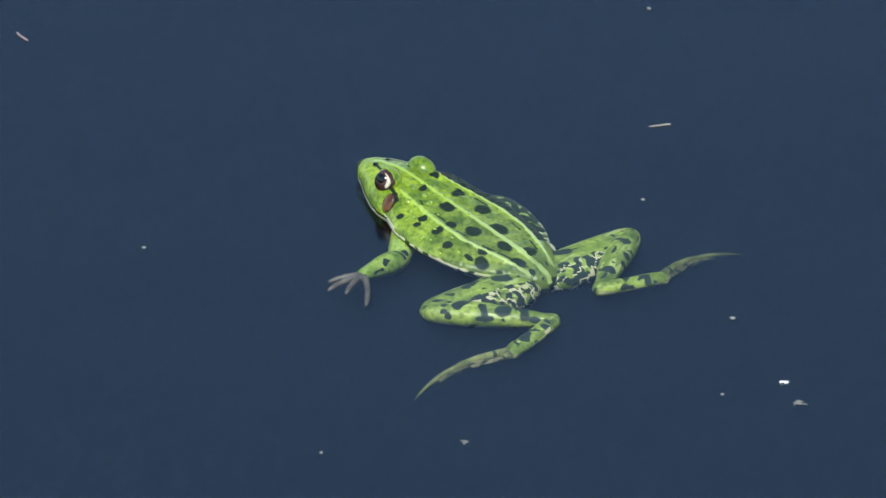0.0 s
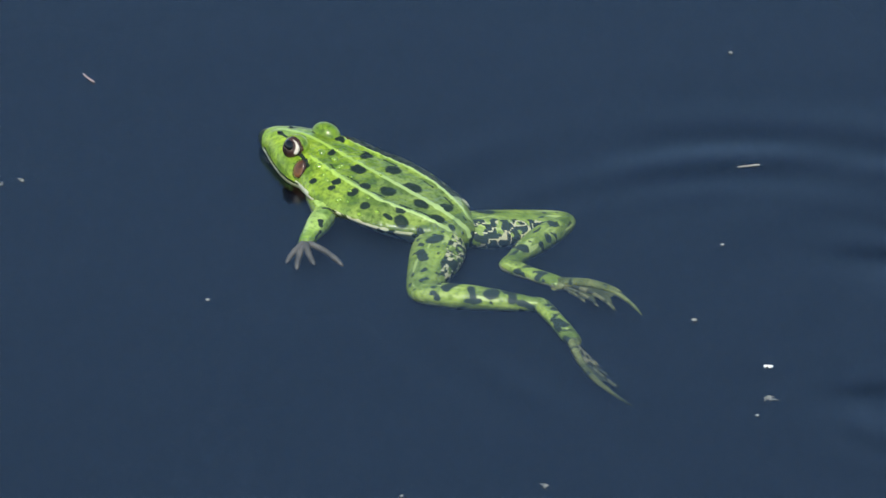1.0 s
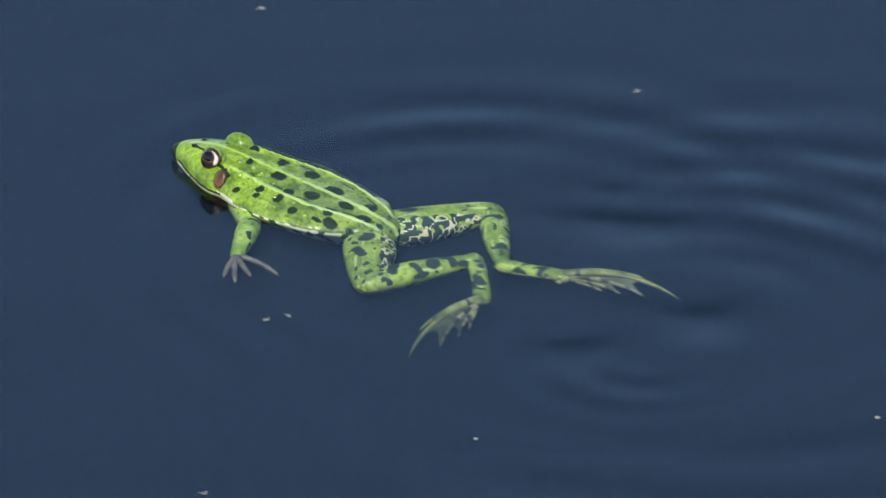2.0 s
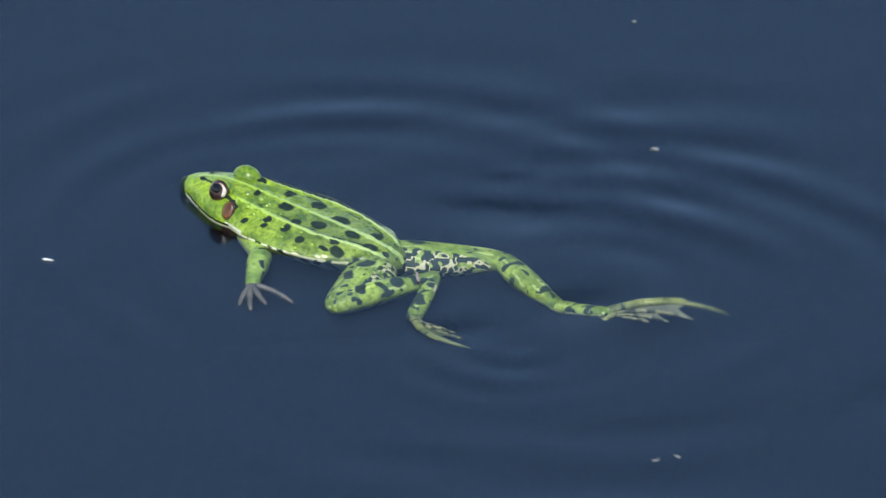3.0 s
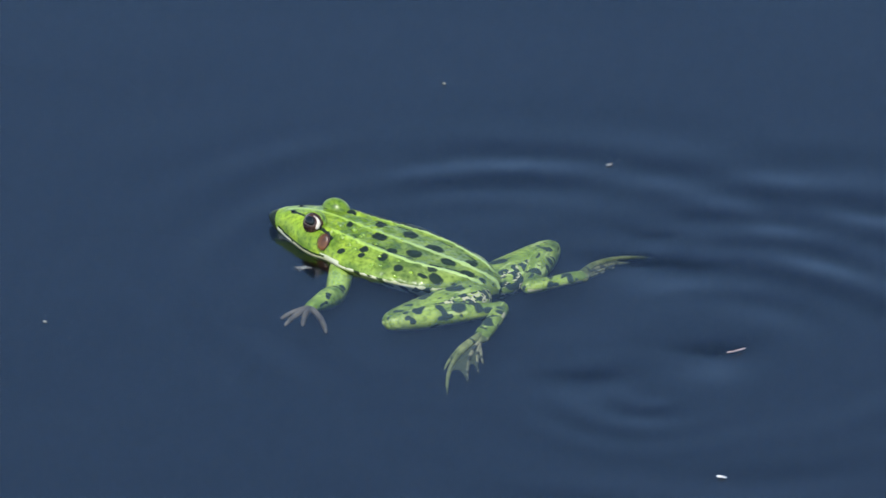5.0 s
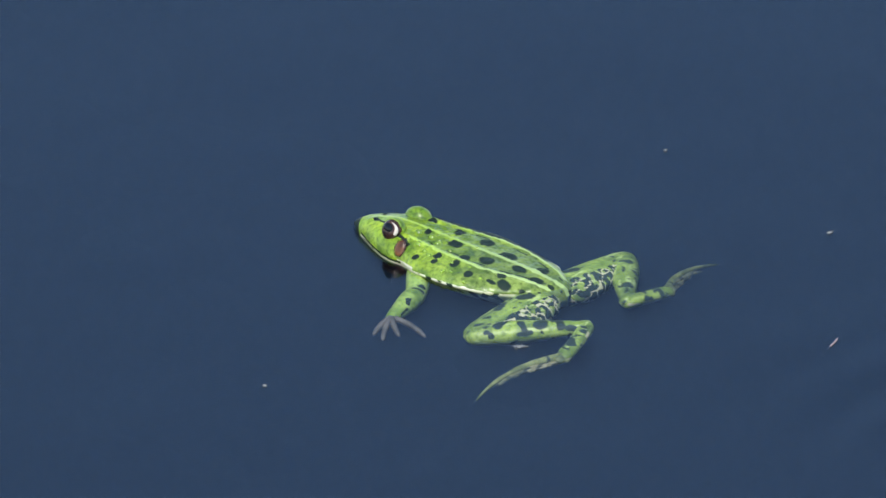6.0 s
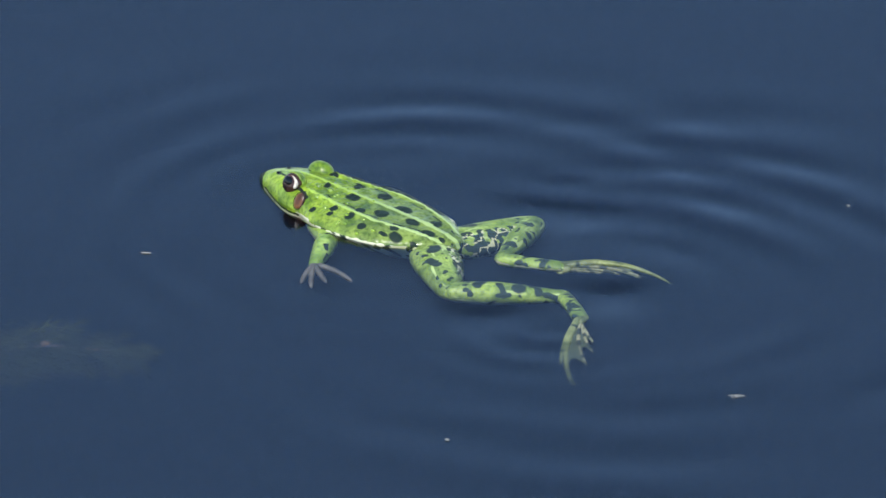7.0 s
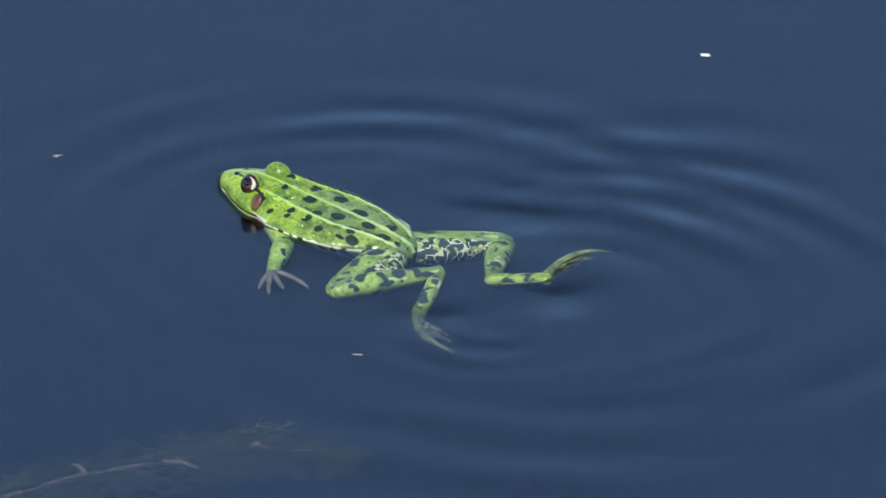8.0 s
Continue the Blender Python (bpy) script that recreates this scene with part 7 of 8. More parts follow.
        (4.55, pose(-0.0506, -0.0016, 0.0027, 0, 9.5, -125.2)),
        (4.6, pose(-0.0488, -0.0013, 0.0027, 0, 2.1, -139.1)),
        (4.7, pose(-0.0522, -0.0025, 0.0029, 0, 6.0, -118.1)),
        (4.8, pose(-0.0518, -0.0031, 0.0035, 0, 4.1, -122.5)),
        (4.9, pose(-0.0504, -0.0041, 0.0034, 0, 11.0, -111.2)),
        (5, pose(-0.0487, -0.0037, 0.0028, 0, 2.8, -114.2)),
        (5.1, pose(-0.0497, -0.0041, 0.0027, 0, 6.5, -122.0)),
        (5.2, pose(-0.0506, -0.0046, 0.0026, 0, 5.7, -119.6)),
        (5.3, pose(-0.0507, -0.0050, 0.0024, 0, 4.8, -118.0)),
        (5.4, pose(-0.0508, -0.0054, 0.0021, 0, 3.8, -116.5)),
        (5.5, pose(-0.0509, -0.0058, 0.0019, 0, 2.9, -114.9)),
        (5.6, pose(-0.0509, -0.0062, 0.0017, 0, 2.0, -113.3)),
        (5.7, pose(-0.0510, -0.0066, 0.0014, 0, 1.1, -111.8)),
        (5.8, pose(-0.0510, -0.0071, 0.0012, 0, 0.2, -110.2)),
        (5.9, pose(-0.0511, -0.0075, 0.0010, 0, 0.7, -105.9)),
        (6, pose(-0.0567, -0.0087, 0.0009, 0, 8.7, -94.2)),
        (6.1, pose(-0.0770, -0.0102, 0.0013, 0, 19.2, -84.9)),
        (6.2, pose(-0.0897, -0.0067, 0.0017, 0, 14.5, -116.4)),
        (6.3, pose(-0.0821, -0.0092, 0.0018, 0, -1.2, -153.9)),
        (6.4, pose(-0.0696, -0.0040, -0.0001, 0, -7.5, -179.1)),
        (6.45, pose(-0.0638, -0.0002, 0.0005, 0, 7.1, -149.3)),
        (6.5, pose(-0.0574, 0.0023, 0.0010, 0, 15.4, -112.7)),
        (6.55, pose(-0.0604, 0.0028, 0.0012, 0, 13.1, -127.2)),
        (6.6, pose(-0.0632, 0.0034, 0.0014, 0, 6.3, -135.5)),
        (6.7, pose(-0.0851, -0.0020, 0.0018, 0, -4.0, -168.1)),
        (6.8, pose(-0.0883, -0.0132, -0.0020, 0, -13.2, -195.0)),
        (6.85, pose(-0.0830, -0.0077, -0.0007, 0, 0.7, -151.3)),
        (6.9, pose(-0.0763, -0.0032, 0.0007, 0, 14.0, -108.2)),
        (7, pose(-0.0549, -0.0036, 0.0007, 0, -0.4, -158.7)),
        (7.1, pose(-0.0558, -0.0037, 0.0013, 0, 14.7, -107.7)),
        (7.15, pose(-0.0560, -0.0031, 0.0013, 0, 7.8, -132.1)),
        (7.2, pose(-0.0562, -0.0026, 0.0013, 0, -0.7, -156.2)),
        (7.3, pose(-0.0628, -0.0034, 0.0011, 0, -1.9, -166.0)),
        (7.4, pose(-0.0670, -0.0043, 0.0015, 0, -0.8, -162.4)),
        (7.5, pose(-0.0881, -0.0141, 0.0021, 0, 12.2, -103.9)),
        (7.6, pose(-0.0901, -0.0114, 0.0018, 0, -6.4, -176.1)),
        (7.7, pose(-0.0699, -0.0035, -0.0007, 0, -4.0, -177.3)),
        (7.8, pose(-0.0573, -0.0018, -0.0021, 0, -3.5, -170.7)),
        (7.85, pose(-0.0587, -0.0014, -0.0011, 0, -3.9, -177.1)),
        (7.9, pose(-0.0601, -0.0009, 0.0000, 0, -4.3, -183.5)),
        (8, pose(-0.0714, -0.0013, 0.0009, 0, -14.5, -167.8)),
    ])
    walk(limbs["far"][3], [
        (0, pose(-0.0573, -0.0267, 0.0018, 14, 9.2, -85.3)),
        (0.1, pose(-0.0572, -0.0265, 0.0015, 14, 9.6, -84.9)),
        (0.2, pose(-0.0571, -0.0263, 0.0013, 14, 10.1, -84.5)),
        (0.3, pose(-0.0570, -0.0260, 0.0011, 14, 10.6, -84.2)),
        (0.4, pose(-0.0572, -0.0260, 0.0012, 14, 10.5, -83.5)),
        (0.5, pose(-0.0545, -0.0267, -0.0004, 14, 8.6, -81.7)),
        (0.6, pose(-0.0662, -0.0284, -0.0057, 12, 3.6, -84.1)),
        (0.7, pose(-0.0928, -0.0253, -0.0040, 0, 0.5, -96.8)),
        (0.75, pose(-0.1020, -0.0201, -0.0017, 42, -8.3, -129.8)),
        (0.8, pose(-0.1039, -0.0083, 0.0020, 42, -14.3, -164.1)),
        (0.9, pose(-0.0835, -0.0020, -0.0010, 42, -5.3, -179.2)),
        (1, pose(-0.0744, 0.0004, 0.0004, 42, -9.1, -188.0)),
        (1.05, pose(-0.0825, 0.0011, 0.0035, 42, -2.8, -141.2)),
        (1.1, pose(-0.0898, 0.0011, 0.0065, 0, 5.3, -94.8)),
        (1.2, pose(-0.1054, 0.0018, 0.0082, 2, 1.9, -101.8)),
        (1.3, pose(-0.1052, -0.0021, 0.0063, 42, 2.7, -151.3)),
        (1.4, pose(-0.0915, -0.0005, 0.0053, 42, 1.7, -159.8)),
        (1.5, pose(-0.0738, -0.0017, 0.0045, 42, -2.2, -166.9)),
        (1.55, pose(-0.0708, -0.0110, 0.0001, 42, -7.9, -173.7)),
        (1.6, pose(-0.0623, -0.0170, -0.0033, 42, -13.6, -180.7)),
        (1.65, pose(-0.0842, -0.0103, 0.0009, 42, -6.9, -132.5)),
        (1.7, pose(-0.0985, -0.0012, 0.0057, 0, 4.2, -86.1)),
        (1.8, pose(-0.1086, -0.0035, 0.0043, 1, 6.2, -101.4)),
        (1.9, pose(-0.1081, -0.0057, 0.0036, 42, 3.4, -136.4)),
        (2, pose(-0.0948, -0.0049, 0.0044, 42, -1.4, -166.3)),
        (2.1, pose(-0.0822, -0.0082, 0.0026, 42, -4.1, -170.8)),
        (2.2, pose(-0.0659, -0.0183, -0.0029, 42, -7.5, -171.9)),
        (2.3, pose(-0.0982, -0.0081, 0.0016, 33, -1.5, -119.5)),
        (2.4, pose(-0.1097, -0.0047, 0.0038, 22, 5.6, -113.7)),
        (2.5, pose(-0.1036, -0.0053, 0.0040, 42, 1.4, -150.0)),
        (2.6, pose(-0.0905, -0.0048, 0.0042, 42, -1.9, -167.1)),
        (2.7, pose(-0.0756, -0.0144, -0.0005, 42, -6.9, -175.7)),
        (2.8, pose(-0.0679, -0.0169, -0.0042, 42, -14.6, -177.3)),
        (2.85, pose(-0.0927, -0.0106, 0.0001, 42, -5.6, -133.9)),
        (2.9, pose(-0.1077, -0.0026, 0.0047, 0, 6.4, -92.0)),
        (3, pose(-0.1100, -0.0041, 0.0051, 41, -1.0, -144.0)),
        (3.1, pose(-0.0974, -0.0050, 0.0045, 42, -1.2, -165.9)),
        (3.2, pose(-0.0847, -0.0048, 0.0040, 42, -2.5, -168.1)),
        (3.25, pose(-0.0764, -0.0138, -0.0002, 42, -6.6, -175.2)),
        (3.3, pose(-0.0633, -0.0198, -0.0039, 42, -10.6, -182.3)),
        (3.35, pose(-0.0706, -0.0138, -0.0003, 42, 1.6, -144.8)),
        (3.4, pose(-0.0741, -0.0053, 0.0040, 40, 13.1, -106.8)),
        (3.5, pose(-0.0991, -0.0042, 0.0080, 62, 5.6, -84.3)),
        (3.6, pose(-0.1097, -0.0060, 0.0058, 50, 3.3, -91.0)),
        (3.7, pose(-0.1079, -0.0069, 0.0051, 42, 6.0, -133.6)),
        (3.8, pose(-0.0939, -0.0013, 0.0045, 42, 3.2, -144.2)),
        (3.9, pose(-0.0769, -0.0037, 0.0028, 42, -2.6, -176.5)),
        (3.95, pose(-0.0786, -0.0037, 0.0020, 42, 6.4, -140.1)),
        (4, pose(-0.0797, -0.0046, 0.0037, 18, 8, -126)),
        (4.1, pose(-0.1075, 0.0021, 0.0028, 0, 3.8, -92.4)),
        (4.2, pose(-0.1108, -0.0029, 0.0009, 41, 2.9, -126.3)),
        (4.25, pose(-0.1052, -0.0015, 0.0021, 42, 1.4, -143.0)),
        (4.3, pose(-0.0982, -0.0003, 0.0034, 42, -0.2, -159.8)),
        (4.35, pose(-0.0899, -0.0119, -0.0015, 42, -3.8, -167.1)),
        (4.4, pose(-0.0728, -0.0185, -0.0051, 42, -7.2, -174.4)),
        (4.5, pose(-0.0597, -0.0196, -0.0011, 42, -10.6, -188.5)),
        (4.55, pose(-0.0617, -0.0173, -0.0006, 42, 0.6, -148.5)),
        (4.6, pose(-0.0635, -0.0141, 0.0020, 13, 12.9, -109.4)),
        (4.7, pose(-0.0613, -0.0196, 0.0009, 16, 6.4, -110.6)),
        (4.8, pose(-0.0622, -0.0196, 0.0021, 7, 7.9, -105.6)),
        (4.9, pose(-0.0573, -0.0220, -0.0003, 20, 6.2, -102.0)),
        (5, pose(-0.0567, -0.0215, 0.0018, 14, 8.9, -98.5)),
        (5.1, pose(-0.0599, -0.0205, 0.0005, 14, 6.0, -91.6)),
        (5.2, pose(-0.0602, -0.0215, 0.0007, 14, 6.3, -89.2)),
        (5.3, pose(-0.0598, -0.0221, 0.0008, 14, 6.9, -88.4)),
        (5.4, pose(-0.0595, -0.0228, 0.0008, 14, 7.5, -87.6)),
        (5.5, pose(-0.0591, -0.0235, 0.0009, 14, 8.1, -86.8)),
        (5.6, pose(-0.0586, -0.0241, 0.0010, 14, 8.7, -86.0)),
        (5.7, pose(-0.0582, -0.0247, 0.0011, 14, 9.3, -85.2)),
        (5.8, pose(-0.0577, -0.0254, 0.0011, 14, 9.9, -84.3)),
        (5.9, pose(-0.0564, -0.0262, 0.0007, 14, 9.9, -83.0)),
        (6, pose(-0.0581, -0.0279, -0.0020, 14, 7.1, -82.4)),
        (6.1, pose(-0.0754, -0.0285, -0.0051, 0, 2.7, -87.9)),
        (6.2, pose(-0.0981, -0.0236, -0.0032, 25, -4.6, -115.0)),
        (6.3, pose(-0.0996, -0.0178, 0.0022, 5, 13.8, -105.1)),
        (6.4, pose(-0.0889, -0.0043, 0.0025, 42, 0.3, -152.6)),
        (6.45, pose(-0.0804, -0.0101, -0.0020, 42, -3.6, -164.9)),
        (6.5, pose(-0.0646, -0.0150, -0.0042, 42, -2.5, -173.9)),
        (6.55, pose(-0.0718, -0.0123, -0.0032, 42, -0.8, -141.9)),
        (6.6, pose(-0.0770, -0.0102, -0.0007, 9, 6.0, -106.7)),
        (6.7, pose(-0.1041, -0.0060, 0.0032, 1, 0.0, -100.7)),
        (6.8, pose(-0.1067, -0.0083, 0.0024, 42, -0.2, -133.8)),
        (6.85, pose(-0.1001, -0.0170, -0.0009, 42, -4.0, -153.2)),
        (6.9, pose(-0.0822, -0.0212, -0.0041, 42, -7.4, -173.0)),
        (7, pose(-0.0731, -0.0107, 0.0009, 42, 0.8, -161.7)),
        (7.1, pose(-0.0615, -0.0216, -0.0036, 42, -7.4, -165.8)),
        (7.15, pose(-0.0689, -0.0175, -0.0013, 42, 1.0, -136.0)),
        (7.2, pose(-0.0741, -0.0104, 0.0016, 8, 9.0, -106.2)),
        (7.3, pose(-0.0817, -0.0082, 0.0017, 0, 8.6, -97.7)),
        (7.4, pose(-0.0856, -0.0102, 0.0017, 50, 7.5, -95.0)),
        (7.5, pose(-0.0927, -0.0327, -0.0020, 62, 5.0, -92.7)),
        (7.6, pose(-0.1094, -0.0127, 0.0039, 50, 3.1, -121.1)),
        (7.7, pose(-0.0893, -0.0044, 0.0007, 42, -0.1, -165.2)),
        (7.8, pose(-0.0765, -0.0050, -0.0010, 42, -1.0, -183.4)),
        (7.85, pose(-0.0781, -0.0024, 0.0003, 42, 7.0, -137.5)),
        (7.9, pose(-0.0795, 0.0003, 0.0015, 40, 10.7, -90.7)),
        (8, pose(-0.0898, -0.0053, 0.0058, 50, 5.9, -88.9)),
    ])
    # how far the toes are spread, from folded to wide
    spread = {
        "near": [(0, 0.0), (0.5, 0.0), (0.6, 0.05), (0.7, 0.4), (0.8, 0.8), (0.9, 0.6), (1.0, 0.45), (1.1, 0.35), (1.2, 0.3), (1.3, 0.6), (1.4, 1), (1.5, 1),
                 (1.6, 0.5), (1.7, 0.35), (2.0, 0.9), (2.2, 0.6), (2.4, 0.35), (2.6, 0.9), (2.7, 0.8), (2.8, 0.6), (3.0, 0.8), (3.1, 0.95), (3.2, 1),
                 (3.3, 0.8), (3.4, 0.45), (3.6, 0.5), (3.7, 0.9), (3.8, 1), (3.9, 0.9), (4.0, 0.75), (4.1, 0.65), (4.2, 0.5), (4.3, 0.9), (4.4, 1),
                 (4.5, 0.9), (4.6, 0.5), (4.8, 0.4), (5.0, 0.9), (5.2, 0.6), (5.6, 0.05), (6.0, 0.05), (6.2, 0.7), (6.3, 1), (6.4, 0.6), (6.5, 0.35),
                 (6.7, 0.6), (6.8, 1), (6.9, 1), (7.0, 0.9), (7.1, 0.45), (7.3, 0.4), (7.5, 0.75), (7.6, 0.8), (7.7, 0.8), (7.8, 0.5), (8.0, 0.8)],
        "far": [(0, 0.04), (0.5, 0.0), (0.6, 0.1), (0.7, 0.5), (0.9, 0.22), (1.0, 0.55), (1.1, 0.6), (1.2, 0.9), (1.3, 0.22), (1.5, 0.2), (1.6, 0.6), (1.7, 0.8),
                (1.9, 0.8), (2.1, 0.22), (2.4, 0.8), (2.6, 0.22), (2.8, 1), (2.9, 0.9), (3.0, 0.6), (3.1, 0.22), (3.3, 0.22), (3.4, 0.5), (3.5, 0.55),
                (3.6, 0.6), (3.7, 0.22), (3.9, 0.3), (4.0, 1), (4.1, 0.9), (4.2, 0.6), (4.3, 0.22), (4.6, 0.22), (5.0, 0.25), (5.2, 0.05), (5.9, 0.05),
                (6.2, 0.5), (6.4, 0.22), (6.6, 0.8), (6.7, 1), (6.8, 0.5), (7.0, 0.2), (7.2, 0.5), (7.4, 0.6), (7.5, 0.5), (7.6, 0.4), (7.7, 0.22), (8.0, 0.22)],
    }
    for tag, times in spread.items():
        for ob, place, shut, wide in fans[tag]:
            walk(ob, [(t, pose(*place, 0, 0, shut + (wide - shut) * v)) for t, v in times])
    walk(limbs["near"][4], [
        (0, pose(0.0080, 0.0105, 0.0008, 0, 10.0, 129.3)),
        (0.5, pose(0.0080, 0.0105, 0.0008, 0, 7.7, 126.0)),
        (1.0, pose(0.0080, 0.0105, 0.0008, 0, -3.2, 141.1)),
        (1.5, pose(0.0080, 0.0105, 0.0008, 0, 0.4, 137.9)),
        (3.0, pose(0.0080, 0.0105, 0.0008, 0, 0.8, 142.1)),
        (3.5, pose(0.0080, 0.0105, 0.0008, 0, -1.3, 136.7)),
        (4.0, pose(0.0080, 0.0105, 0.0008, 0, -1.6, 141.2)),
        (4.5, pose(0.0080, 0.0105, 0.0008, 0, -2.1, 138.0)),
        (5.0, pose(0.0080, 0.0105, 0.0008, 0, 17.3, 111.9)),
        (6.5, pose(0.0080, 0.0105, 0.0008, 0, 2.4, 134.5)),
        (7.0, pose(0.0080, 0.0105, 0.0008, 0, -0.0, 143.9)),
        (7.5, pose(0.0080, 0.0105, 0.0008, 0, 1.3, 140.5)),
        (8.0, pose(0.0080, 0.0105, 0.0008, 0, 2.6, 143.7)),
    ])
    walk(limbs["near"][5], [
        (0, pose(-0.0007, 0.0212, -0.0016, 0, -12.3, 107.9)),
        (0.5, pose(-0.0002, 0.0217, -0.0011, 0, -11.5, 103.9)),
        (1.0, pose(-0.0029, 0.0193, 0.0016, 0, -3.3, 115.8)),
        (1.5, pose(-0.0024, 0.0199, 0.0007, 0, 0.4, 113.7)),
        (3.0, pose(-0.0030, 0.0191, 0.0006, 0, 0.8, 118.2)),
        (3.5, pose(-0.0022, 0.0201, 0.0011, 0, -1.3, 116.0)),
        (4.0, pose(-0.0029, 0.0193, 0.0012, 0, -1.7, 120.2)),
        (4.5, pose(-0.0024, 0.0199, 0.0013, 0, -2.2, 112.9)),
        (5.0, pose(0.0030, 0.0229, -0.0034, 0, -10.8, 97.0)),
        (6.5, pose(-0.0018, 0.0205, 0.0002, 0, 2.5, 112.2)),
        (7.0, pose(-0.0033, 0.0187, 0.0008, 0, -0.0, 118.6)),
        (7.5, pose(-0.0028, 0.0194, 0.0005, 0, 1.3, 117.7)),
        (8.0, pose(-0.0033, 0.0188, 0.0002, 0, 2.6, 119.0)),
    ])
    walk(limbs["near"][6], [
        (0, pose(-0.0069, 0.0402, 0.0027, 0, 6.0, 88.0)),
        (0.5, pose(-0.0050, 0.0412, 0.0030, 0, 6.0, 88.0)),
        (1.0, pose(-0.0118, 0.0377, 0.0027, 0, 10.0, 130.0)),
        (1.5, pose(-0.0106, 0.0387, 0.0006, 0, 10.0, 134.0)),
        (3.0, pose(-0.0127, 0.0372, 0.0003, 0, 10.0, 134.0)),
        (3.5, pose(-0.0112, 0.0385, 0.0016, 0, 10.0, 134.0)),
        (4.0, pose(-0.0132, 0.0370, 0.0018, 0, 10.0, 134.0)),
        (4.5, pose(-0.0104, 0.0387, 0.0021, 0, 10.0, 134.0)),
        (5.0, pose(0.0006, 0.0429, 0.0005, 0, 6.0, 88.0)),
        (6.5, pose(-0.0095, 0.0394, -0.0007, 0, 10.0, 134.0)),
        (7.0, pose(-0.0131, 0.0367, 0.0008, 0, 10.0, 134.0)),
        (7.5, pose(-0.0123, 0.0375, 0.0000, 0, 10.0, 134.0)),
        (8.0, pose(-0.0132, 0.0367, -0.0008, 0, 10.0, 134.0)),
    ])
    walk(limbs["far"][4], [
        (0, pose(0.0080, -0.0105, 0.0008, 0, 26.1, -165.1)),
        (8, pose(0.0080, -0.0105, 0.0008, 0, 26.1, -165.1)),
    ])
    walk(limbs["far"][5], [
        (0, pose(0.0005, -0.0125, -0.0030, 0, 13.3, -171.9)),
        (8, pose(0.0005, -0.0125, -0.0030, 0, 13.3, -171.9)),
    ])
    walk(limbs["far"][6], [
        (0, pose(-0.0100, -0.0140, -0.0055, 0, 12.0, -178.0)),
        (8, pose(-0.0100, -0.0140, -0.0055, 0, 12.0, -178.0)),
    ])
    walk(flank, [
        (0.0, pose(-0.0118, -0.0136, 0.0034, 0, 0, -17)),
        (0.85, pose(-0.0118, -0.0136, 0.0034, 0, 0, -17)),
        (1.0, pose(-0.0115, -0.0118, 0.0028, 0, 0, -16)),
        (1.3, pose(-0.0100, -0.0050, -0.0010, 0, 0, -8)),
        (8.0, pose(-0.0100, -0.0050, -0.0010, 0, 0, -8)),
    ])
    walk(water, [
        (0.0, pose(0.3556, -0.2097, 0, 0, 0, -33.0)),
        (0.5, pose(0.2973, -0.1689, 0, 0, 0, -33.0)),
        (0.8, pose(0.1387, -0.0564, 0, 0, 0, -33.0)),
        (1.0, pose(0.0469, 0.0120, 0, 0, 0, -33.0)),
        (1.5, pose(-0.0157, 0.0613, 0, 0, 0, -33.0)),
        (2.0, pose(-0.1106, 0.1290, 0, 0, 0, -33.0)),
        (2.8, pose(-0.2412, 0.2146, 0, 0, 0, -33.0)),
        (3.4, pose(-0.3021, 0.2581, 0, 0, 0, -33.0)),
        (4.0, pose(-0.3658, 0.3016, 0, 0, 0, -33.0)),
        (4.6, pose(-0.4300, 0.3388, 0, 0, 0, -33.0)),
        (5.0, pose(-0.4305, 0.3369, 0, 0, 0, -33.0)),
        (5.5, pose(-0.3936, 0.3149, 0, 0, 0, -33.0)),
        (6.0, pose(-0.2950, 0.2567, 0, 0, 0, -33.0)),
        (6.3, pose(-0.4119, 0.3361, 0, 0, 0, -33.0)),
        (6.6, pose(-0.5250, 0.4114, 0, 0, 0, -33.0)),
        (7.0, pose(-0.5983, 0.4553, 0, 0, 0, -33.0)),
        (7.5, pose(-0.6385, 0.4865, 0, 0, 0, -33.0)),
        (8.0, pose(-0.6905, 0.5232, 0, 0, 0, -33.0)),
    ])
